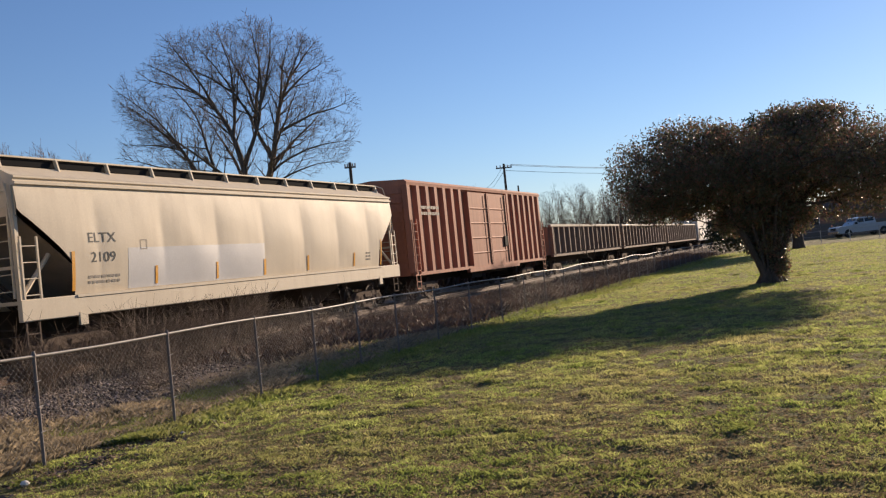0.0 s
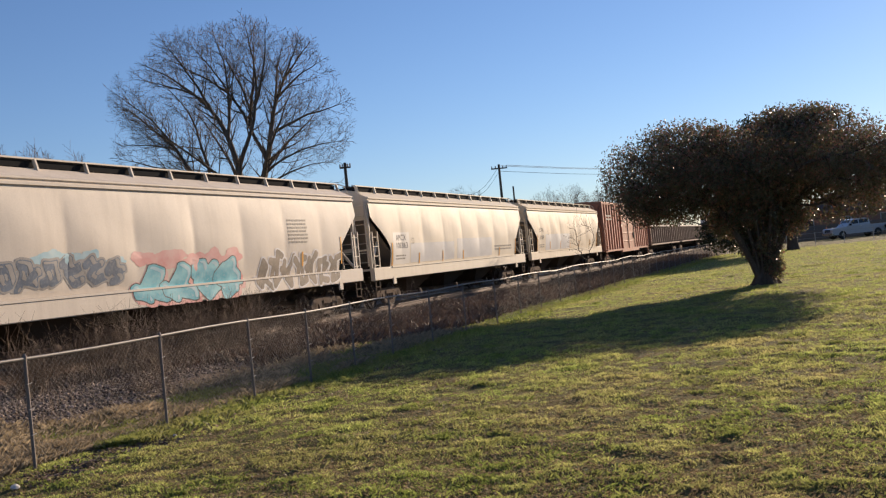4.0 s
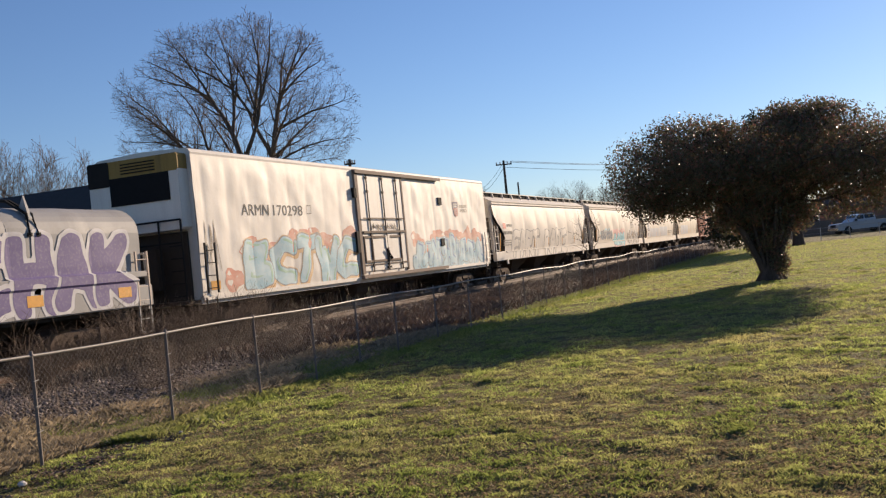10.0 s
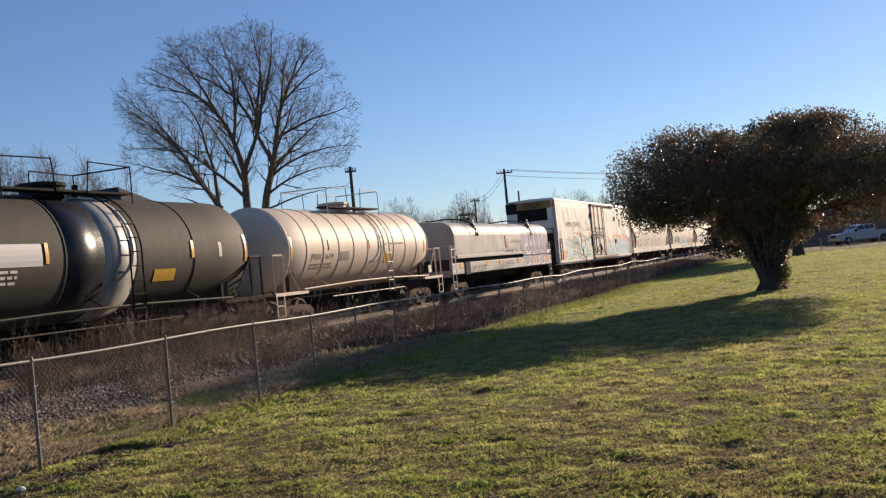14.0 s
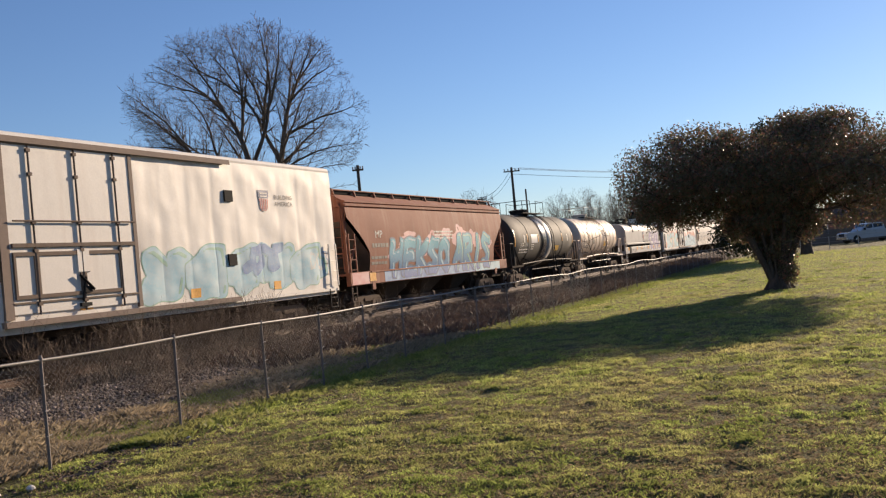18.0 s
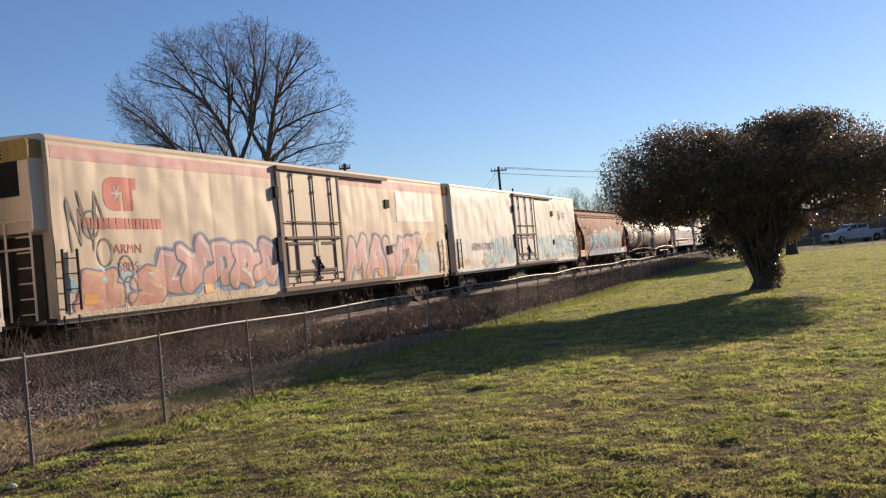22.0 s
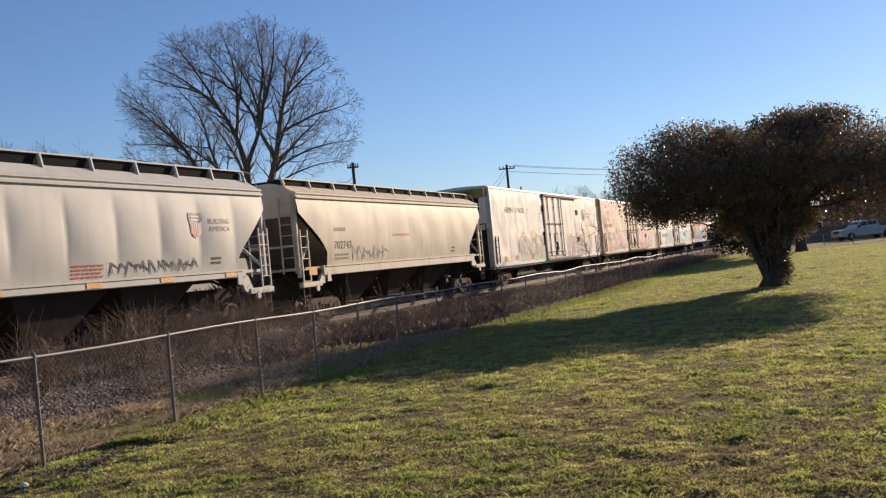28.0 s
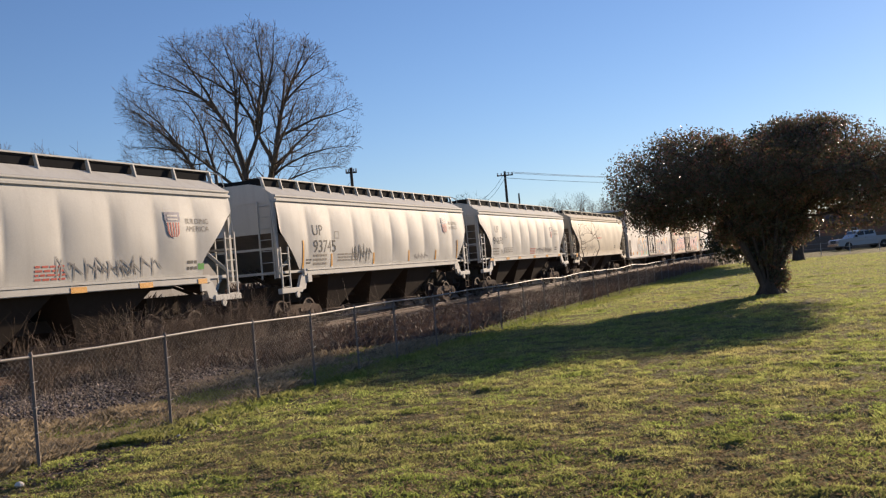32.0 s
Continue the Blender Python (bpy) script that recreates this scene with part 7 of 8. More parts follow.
# ---- trees ----
def grow(root, attract, step, reach, kill, rounds=160, pull=(0, 0, 0.0), seed=1):
    """Branches that grow towards scattered points: places and parents of the joints."""
    rr = np.random.RandomState(seed)
    P, parent = [np.array(p, float) for p, _ in root], [q for _, q in root]
    A = np.array(attract, float)
    best, who = np.full(len(A), 1e9), np.zeros(len(A), int)

    def meet(k0):
        for k in range(k0, len(P)):
            d = np.linalg.norm(A - P[k], axis=1)
            m = d < best
            best[m], who[m] = d[m], k
    meet(0)
    for _ in range(rounds):
        live = best < reach
        if not live.any():
            break
        k0 = len(P)
        for k in np.unique(who[live]):
            w = A[live & (who == k)] - P[k]
            g = (w / np.linalg.norm(w, axis=1)[:, None]).sum(0) + np.array(pull)
            g = g / max(np.linalg.norm(g), 1e-6) + rr.normal(0, 0.12, 3)
            nrm = np.linalg.norm(g)
            if nrm < 1e-3:
                continue
            P.append(P[k] + g / nrm * step)
            parent.append(int(k))
        if len(P) == k0:
            break
        meet(k0)
        ok = best > kill
        A, best, who = A[ok], best[ok], who[ok]
        if not len(A):
            break
    return np.array(P), np.array(parent)


def span(root, points, thrift):
    """Joins scattered points into a tree of short wood and short ways to the root."""
    P, parent = [np.array(p, float) for p, _ in root], [q for _, q in root]
    way = []
    for p, q in zip(P, parent):
        way.append(0.0 if q < 0 else way[q] + np.linalg.norm(p - P[q]))
    A = np.array(points, float)
    cost, who = np.full(len(A), 1e9), np.zeros(len(A), int)
    for k in range(len(P)):
        c = np.linalg.norm(A - P[k], axis=1) + thrift * way[k]
        m = c < cost
        cost[m], who[m] = c[m], k
    for _ in range(len(A)):
        i = int(np.argmin(cost))
        k, q = len(P), int(who[i])
        P.append(A[i])
        parent.append(q)
        way.append(way[q] + np.linalg.norm(A[i] - P[q]))
        d = np.linalg.norm(A - A[i], axis=1)
        c = d + thrift * way[k]
        m = (c < cost) & (cost < 1e8)
        cost[m], who[m] = c[m], k
        cost[i] = 1e9
    P, par = np.array(P), np.array(parent)
    fixed = len(root)
    for _ in range(2):
        Q, n = np.zeros_like(P), np.zeros(len(P))
        ok = par >= 0
        np.add.at(Q, par[ok], P[ok])
        np.add.at(n, par[ok], 1)
        mid = (P[par] + Q / np.maximum(n, 1)[:, None]) / 2
        move = (n > 0) & ok & (np.arange(len(P)) >= fixed)
        P[move] = P[move] * 0.55 + mid[move] * 0.45
    return P, par


def limbs(P, parent, tip, power=2.4, big=1e9):
    """Radii by the pipe rule."""
    n = len(P)
    acc = np.zeros(n)
    kids = np.zeros(n, int)
    for k in range(n - 1, 0, -1):
        if acc[k] == 0:
            acc[k] = tip ** power
        if parent[k] >= 0:
            acc[parent[k]] += acc[k]
            kids[parent[k]] += 1
    acc[0] = max(acc[0], tip ** power)
    return np.minimum(acc ** (1 / power), big), kids


def bark(name, col):
    m = Mat(name, 0.9, spec=0.2)
    n = m.noise(5, (1, 1, 0.25), 6, 0.65)
    m.color(m.mix(m.ramp(n, 0.3, 0.7), tint(col, 0.55), tint(col, 1.35))).bump(n, 0.6, 0.05)
    return m.m


BARK_GREY = bark("grey_bark", (0.13, 0.105, 0.08))
BARK_TWIG = bark("twig_bark", (0.13, 0.095, 0.07))
BARK_DARK = bark("dark_bark", (0.085, 0.065, 0.05))


def bare_tree(name, label, root, attract, step, reach, kill, tip, twig, seed, big=1e9, fork=2, group="", loose=0.55):
    """Trunk and limbs as one part, the fine twigs as another."""
    P, par = span(root, attract, step) if reach is None else grow(root, attract, step, reach, kill, seed=seed)
    R, kids = limbs(P, par, tip, 2.35, big)
    e = np.arange(1, len(P))
    e = e[par[e] >= 0]
    r1 = R[e]
    r0 = np.minimum(R[par[e]], r1 * 1.35)
    thick = r1 > tip * 2.2
    tree = thing(name, label, "tree", group)
    part("trunk", array_mesh("trunk", *tubes(P[par[e]][thick], P[e][thick], r0[thick], r1[thick], 7), BARK_GREY, True), None, tree)
    rr = np.random.RandomState(seed + 50)
    segs = [tubes(P[par[e]][~thick], P[e][~thick], r0[~thick], r1[~thick], 3)]
    thin = e[~thick]
    dirs = P[thin] - P[par[thin]]
    dirs /= np.maximum(np.linalg.norm(dirs, axis=1), 1e-6)[:, None]
    for _ in range(fork):
        g = dirs + rr.normal(0, loose, dirs.shape) + (0, 0, 0.12)
        g /= np.linalg.norm(g, axis=1)[:, None]
        q = P[thin] + g * twig * rr.uniform(0.4, 1.1, (len(thin), 1))
        segs.append(tubes(P[thin], q, np.full(len(thin), tip * 0.75), np.full(len(thin), tip * 0.35), 3))
        g2 = g + rr.normal(0, 0.5, g.shape)
        g2 /= np.linalg.norm(g2, axis=1)[:, None]
        segs.append(tubes((P[thin] + q) / 2, (P[thin] + q) / 2 + g2 * twig * 0.6, np.full(len(thin), tip * 0.6), np.full(len(thin), tip * 0.3), 3))
    part("branchwork", array_mesh("branchwork", *merge(segs), BARK_TWIG), None, tree, kind="stuff")
    return tree


RIGHT, AWAY = np.array((0.366, -0.93, 0)), np.array((0.93, 0.366, 0))


def cloud(n, c, rx, ry, rz, low=-1.0, inner=0.0, seed=0):
    """Scattered points in an egg, across and away from the lawn."""
    rr = np.random.RandomState(seed)
    out = []
    while len(out) < n:
        p = rr.uniform(-1, 1, 3)
        q = np.linalg.norm(p)
        if inner < q < 1 and p[2] > low:
            out.append(np.array(c) + RIGHT * p[0] * rx + AWAY * p[1] * ry + np.array((0, 0, p[2] * rz)))
    return out


def stem(pts, start=0, parent=-1):
    return [(p, parent if i == 0 else start + i - 1) for i, p in enumerate(pts)]


def radial_tree(name, label, stems, inside, spread, lengths, steps, tip, seed, trunk_r, group=""):
    """Stems that fan out and fork again and again until they meet the crown's outline."""
    rr = np.random.RandomState(seed)
    heavy, fine = [], []
    last = len(lengths) - 1

    def room(p, d):
        L = 0.5
        while L < 25 and inside(p + d * L):
            L += 0.4
        return L

    def branch(p, d, L, r, level):
        seg = (0.55, 0.42, 0.34, 0.3, 0.22)[level]
        n = max(2, int(L / seg))
        gone, flip = rr.uniform(0.2, 0.6) * steps[level], rr.uniform(0, 6.28)
        wob, r_top, d0 = rr.normal(0, 0.04, 3), r, d
        for k in range(n):
            wob = 0.6 * wob + rr.normal(0, (0.035, 0.05, 0.06, 0.07, 0.07)[level], 3)
            d = d * 0.85 + d0 * 0.15 + wob + np.array((0, 0, (0.012, 0.025, 0.03, 0.02, 0.02)[level]))
            d = d / np.linalg.norm(d)
            q = p + d * seg
            r2 = max(tip * 0.6, r_top * (1 - (0.96 if level == 0 else 0.7) * (k + 1) / n))
            (heavy if r > tip * 2.4 else fine).append((p, q, r, r2))
            p, r = q, r2
            if not inside(p):
                break
            gone += seg
            if level < last and (level > 0 or k > 0.12 * n):
                while gone > steps[level]:
                    gone -= steps[level]
                    flip += 2.4 + rr.uniform(-0.5, 0.5)
                    u = np.cross(d, (0.3, 0.2, 1.0))
                    u /= np.linalg.norm(u)
                    w = np.cross(d, u)
                    ang = math.radians(rr.uniform(*spread))
                    e = d * math.cos(ang) + (u * math.cos(flip) + w * math.sin(flip)) * math.sin(ang)
                    if e[2] < -0.25:
                        e[2] *= -0.3
                    branch(p, e / np.linalg.norm(e), (room(p, e) * rr.uniform(0.55, 1.0) if level == 0 else lengths[level + 1] * rr.uniform(0.55, 1.15) * (1 - 0.45 * k / n)), max(tip * 0.8, r * rr.uniform(0.45, 0.68)), level + 1)
    for p, d, L, r in stems:
        p, d = np.array(p, float), np.array(d, float) / np.linalg.norm(d)
        branch(p, d, room(p, d), r, 0)
    tree = thing(name, label, "tree", group)
    pack = lambda s: [np.array([q[0] for q in s]), np.array([q[1] for q in s]), np.array([q[2] for q in s]), np.array([q[3] for q in s])]
    part("trunk", array_mesh("trunk", *tubes(*pack(heavy), 7), BARK_GREY, True), None, tree)
    part("branchwork", array_mesh("branchwork", *tubes(*pack(fine), 3), BARK_TWIG), None, tree, kind="stuff")
    return tree


# the great bare tree behind the line: two leaning trunks, limbs that arch outwards, twigs to a domed outline
B = np.array((51.6, 32.5, 0.0))


def in_crown(p):
    q = p - B
    a, b, z = q @ RIGHT + 0.3, q @ AWAY, q[2] - 10.8
    return (a / 7.5) ** 2 + (b / 6.6) ** 2 + (z / (6.5 if z > 0 else 4.3)) ** 2 < 1 + 0.2 * noise.noise(Vector(p) * 0.4)


def great_tree(seed):
    rr = np.random.RandomState(seed)
    heavy, fine = [], []
    tip, hub = 0.0085, B + (0, 0, 5.5)
    unit = lambda v: v / max(np.linalg.norm(v), 1e-6)

    def put(p, q, r, r2):
        (heavy if r > 0.03 else fine).append((p, q, r, r2))

    def sprout(p, d, r, L, level):
        """A side branch: it curls outwards from the heart of the crown and forks on."""
        seg = (0, 0.34, 0.26, 0.2, 0.17)[level]
        n = max(2, int(L / seg))
        flip, r0, gone = rr.uniform(0, 6.28), r, rr.uniform(0.1, 0.5)
        gap = (0, 0.42, 0.31, 0.27, 9)[level]
        for k in range(n):
            out = unit(p - hub)
            d = unit(d + 0.07 * out + rr.normal(0, (0, 0.075, 0.1, 0.12, 0.12)[level], 3) + (0, 0, 0.015))
            q = p + d * seg
            r2 = max(tip * 0.5, r0 * (1 - 0.8 * (k + 1) / n))
            put(p, q, r, r2)
            p, r = q, r2
            if p[2] > 6 and not in_crown(p):
                break
            gone += seg
            while gone > gap and level < 4:
                gone -= gap
                flip += 2.4 + rr.uniform(-0.6, 0.6)
                u = unit(np.cross(d, (0.31, 0.2, 1.0)))
                w = np.cross(d, u)
                ang = math.radians(rr.uniform(26, 52))
                e = d * math.cos(ang) + (u * math.cos(flip) + w * math.sin(flip)) * math.sin(ang)
                sprout(p, unit(e), max(tip, r * rr.uniform(0.5, 0.72)), (L * rr.uniform(0.34, 0.62) if level < 3 else rr.uniform(0.3, 0.7)) * (1 - 0.4 * k / n), level + 1)

    def limb(p, b0, b1, lean, L, r, bare=0.3):
        """A main limb whose bearing from the upright swings from b0 to b1; returns its course."""
        seg, wob, course = 0.4, np.zeros(3), []
        n = int(L / seg)
        for k in range(n):
            a = math.radians(b0 + (b1 - b0) * k / n)
            wob = 0.75 * wob + rr.normal(0, 0.06, 3)
            d = unit(RIGHT * math.sin(a) + np.array((0, 0, math.cos(a))) + AWAY * lean + wob)
            course.append((p, p + d * seg, d))
            p = p + d * seg
            if p[2] > 7.5 and not in_crown(p):
                break
        n, way, flip, gone = len(course), [], rr.uniform(0, 6.28), 0.0
        slim = 0.45 if bare > 0.6 else 0.95
        for k, (p, q, d) in enumerate(course):
            t = (k + 1) / n
            ra, rb = (max(0.012, r * (1 - slim * (k + i) / n)) for i in (0, 1))
            put(p, q, ra, rb)
            way.append((q, d, rb))
            gone += seg
            if t > bare and gone > 0.38:
                gone = 0.0
                for _ in range(2 if t > 0.75 else 1):
                    flip += 2.4 + rr.uniform(-0.5, 0.5)
                    u = unit(np.cross(d, AWAY))
                    ang = math.radians(rr.uniform(30, 58))
                    e = d * math.cos(ang) + (u * math.cos(flip) + AWAY * math.sin(flip)) * math.sin(ang)
                    sprout(q, unit(e), min(0.055, max(0.014, rb * rr.uniform(0.4, 0.6))), rr.uniform(1.5, 3.7) * (1 - 0.45 * t), 1)
        return way
    o = lambda a, z, b=0.0: B + RIGHT * a + AWAY * b + np.array((0, 0, z))
    ta = limb(o(-0.2, -0.4), -1, -3, 0.03, 9.2, 0.38, 0.85)
    tc = limb(o(0.5, -0.4), 0, 14, -0.05, 9.4, 0.36, 0.85)
    tl = limb(o(-0.6, -0.4), -4, -16, 0.06, 7.4, 0.30, 0.9)
    on = lambda way, f: way[min(len(way) - 1, int(f * len(way)))][0]
    a1 = limb(on(ta, 0.98), -14, -70, 0.1, 11, 0.19, 0.1)
    a3 = limb(on(ta, 0.98), 24, -16, -0.12, 10, 0.15, 0.2)
    limb(on(a1, 0.2), 4, -16, 0.15, 8, 0.12, 0.1)
    limb(on(a1, 0.4), -22, -40, -0.3, 7.5, 0.1, 0.1)
    limb(on(a1, 0.55), -64, -80, 0.1, 6, 0.07, 0.1)
    limb(on(a3, 0.3), -20, -34, 0.3, 7, 0.1, 0.1)
    limb(on(a3, 0.4), 22, 12, -0.4, 7, 0.1, 0.1)
    c1 = limb(on(tc, 0.98), 12, 52, 0.1, 9, 0.19, 0.1)
    c2 = limb(on(tc, 0.96), -20, -36, -0.1, 9, 0.14, 0.3)
    limb(on(c1, 0.18), 66, 84, -0.1, 7, 0.11, 0.1)
    limb(on(c1, 0.32), 8, 26, 0.3, 7.5, 0.11, 0.1)
    limb(on(c1, 0.45), 56, 80, -0.3, 6.5, 0.09, 0.1)
    limb(on(c1, 0.5), 30, 30, -0.4, 6.5, 0.09, 0.1)
    limb(on(c2, 0.25), 14, 4, 0.2, 8, 0.12, 0.1)
    limb(on(c2, 0.5), -50, -62, 0.1, 6, 0.08, 0.1)
    l1 = limb(on(tl, 0.97), -34, -62, 0.05, 12, 0.17, 0.1)
    limb(on(tl, 0.9), -24, -60, -0.3, 11, 0.14, 0.12)
    limb(on(tl, 0.97), -10, -48, 0.3, 12, 0.13, 0.2)
    limb(on(l1, 0.15), -60, -84, -0.2, 7, 0.09, 0.1)
    limb(on(l1, 0.4), -36, -44, 0.2, 6, 0.08, 0.1)
    limb(on(l1, 0.45), -70, -92, 0.2, 5, 0.07, 0.1)
    limb(on(tl, 0.85), -56, -82, 0.3, 6.5, 0.09, 0.12)
    limb(on(tc, 0.74), 52, 100, 0.1, 6, 0.09, 0.12)
    limb(on(tc, 0.88), 56, 106, -0.15, 6, 0.09, 0.12)
    limb(on(tc, 0.68), 72, 84, 0.25, 5.2, 0.07, 0.12)
    for f, b, lean in ((0.9, -30, 0.85), (0.85, 30, -0.9), (0.95, 36, 0.8), (0.8, -40, -0.8)):
        limb(on(ta if b < 8 else tc, f), b, b * 1.5, lean, 9.0, 0.12, 0.2)
    tree = thing("bare_tree", "great leafless tree with leaning trunks and domed crown of fine twigs", "tree")
    pack = lambda s: [np.array([q[i] for q in s]) for i in range(4)]
    part("trunk", array_mesh("trunk", *tubes(*pack(heavy), 7), BARK_GREY, True), None, tree)
    part("branchwork", array_mesh("branchwork", *tubes(*pack(fine), 3), BARK_TWIG), None, tree, kind="stuff")
    return tree


great = great_tree(3)
foot = Shape().grid(lambda u, v: tuple(B + np.array((math.cos(u * math.tau), math.sin(u * math.tau), 0)) * (0.85 + 0.35 * (1 - v) ** 3 - 0.25 * v) * (1 + 0.1 * math.sin(u * math.tau * 5)) + np.array((0, 0, -0.5 + 1.6 * v))), 28, 8)
part("trunk_foot", foot, BARK_GREY, great)


# smaller leafless trees farther off, one build and its copies
def egg(c, rx, rz):
    return lambda p: p[2] < 2 or ((p[0] - c[0]) ** 2 + (p[1] - c[1]) ** 2) / rx ** 2 + ((p[2] - c[2]) / rz) ** 2 < 1 + 0.25 * noise.noise(Vector(p) * 0.6)


fan = [(0.5 * math.cos(k * 2.4), 0.5 * math.sin(k * 2.4), 1.0) for k in range(6)]
small = radial_tree("leafless_tree", "grey leafless tree in the far hedge", [((0.1 * a, 0.1 * b, -0.3), (a, b, 1.2), 9, 0.11) for a, b, c in fan], egg((0, 0, 6.2), 3.7, 4.1), (22, 44), (9, 3.2, 1.5, 0.7), (0.6, 0.36, 0.24, 1), 0.012, 5, 0.2, "leafless trees beyond the railway")
tall = radial_tree("leafless_tree", "slender leafless tree in the far hedge", [((0.1 * a, 0.1 * b, -0.3), (a, b, 2.2), 11, 0.10) for a, b, c in fan], egg((0, 0, 5.6), 2.8, 5.0), (18, 38), (10, 2.6, 1.3, 0.6), (0.6, 0.36, 0.24, 1), 0.012, 6, 0.2, "leafless trees beyond the railway")
small.matrix_basis = pose(125.9, 34.8, 0, 0, 0, 40) @ Matrix.Scale(1.13, 4)
tall.matrix_basis = pose(46.6, 45.2, -0.3, 0, 0, 10) @ Matrix.Scale(1.14, 4)
rows = [(48.2, 43.8, 1.12, 1), (45.6, 47.2, 1.1, 1), (49.2, 41.4, 0.98, 1), (50.0, 40.0, 0.74, 0), (47.3, 46.0, 0.88, 0), (52.3, 39.0, 0.6, 0)]
rows += [(116 + 1.1 * k + 2 * math.sin(k * 2.3), 54.5 - 2.35 * k, 1.04 + 0.1 * math.sin(k * 1.7), k % 2) for k in range(7)]
rows += [(119 + 1.1 * k + 2 * math.sin(k * 2.9), 53.4 - 2.2 * k, 0.98 + 0.08 * math.sin(k * 2.3), (k + 1) % 2) for k in range(6)]
rows += [(127 + 2.4 * k, 30.5 - 0.9 * k, 1.03 + 0.1 * math.sin(k * 2.1), (k + 1) % 2) for k in range(9)]
rows += [(150, 70 - 6 * k, 1.1 + 0.1 * math.sin(k * 1.3), k % 2) for k in range(9)]
for i, (x, y, s, kind_) in enumerate(rows):
    src = tall if kind_ else small
    m_ = copy_thing(src, Matrix.Identity(4))
    m_.matrix_basis = pose(x, y, -0.3, 0, 0, 67 * i) @ Matrix.Scale(s, 4)

# scrub below the far trees
rr = np.random.RandomState(30)
m_ = 2600
hx, hy = np.where(rr.rand(m_) < 0.3, 185 + 40 * rr.rand(m_), 112 + 45 * rr.rand(m_)), np.zeros(m_)
hy = np.where(hx > 160, 24 + 14 * rr.rand(m_), 22 + 50 * rr.rand(m_))
p0 = np.stack([hx, hy, np.full(m_, -0.3)], 1)
p1 = p0 + np.stack([rr.normal(0, 0.8, m_), rr.normal(0, 0.8, m_), rr.uniform(1.5, 4.6, m_)], 1)
p2 = p1 + np.stack([rr.normal(0, 0.8, m_), rr.normal(0, 0.8, m_), rr.uniform(0.3, 1.5, m_)], 1)
v, f = merge([tubes(p0, p1, np.full(m_, 0.09), np.full(m_, 0.05), 3), tubes((p0 + p1) / 2, p2, np.full(m_, 0.05), np.full(m_, 0.02), 3), tubes(p1, p2, np.full(m_, 0.05), np.full(m_, 0.02), 3)])
tagged(new("far_scrub", array_mesh("far_scrub", v, f, BARK_TWIG)), "tangle of leafless brown scrub far beyond the track", "scrub", kind="stuff")


def leaf_cloud(centres, sizes, wide, name, material, seed, droop=0.2):
    """Leaves of two folded halves, each an island of its own."""
    rr = np.random.RandomState(seed)
    n = len(centres)
    d = rr.normal(0, 1, (n, 3)) + (0, 0, -droop)
    d /= np.linalg.norm(d, axis=1)[:, None]
    a = np.cross(d, rr.normal(0, 1, (n, 3)))
    a /= np.linalg.norm(a, axis=1)[:, None]
    up = np.cross(a, d)
    L, W = sizes[:, None], (sizes * wide)[:, None]
    c = np.asarray(centres)
    v = np.stack([c - d * L / 2, c + a * W / 2 + up * W * 0.25, c + d * L / 2, c - a * W / 2 + up * W * 0.25], 1)
    f = np.array([(0, 1, 2), (0, 2, 3)])[None] + 4 * np.arange(n)[:, None, None]
    return array_mesh(name, v.reshape(-1, 3), f.reshape(-1, 3), material)


def leaf_material(name, a, b, c, share, through, rough=0.4):
    m = Mat(name, rough, spec=0.5)
    k = m.island()
    col = m.mix(k, a, b)
    sel = m.t.nodes.new("ShaderNodeTexWhiteNoise")
    sel.noise_dimensions = "1D"
    m.link(k, sel.inputs["W"])
    col = m.mix(m.ramp(sel.outputs["Value"], 1 - share, 1 - share + 0.05), col, c)
    m.color(col)
    m.see_through(col, through)
    return m.m


MAGNOLIA = leaf_material("magnolia_leaf", (0.085, 0.085, 0.045), (0.18, 0.155, 0.08), (0.27, 0.13, 0.09), 0.26, 0.40, 0.34)
OAK = leaf_material("oak_leaf", (0.025, 0.034, 0.012), (0.05, 0.06, 0.02), (0.08, 0.05, 0.02), 0.2, 0.15, 0.5)


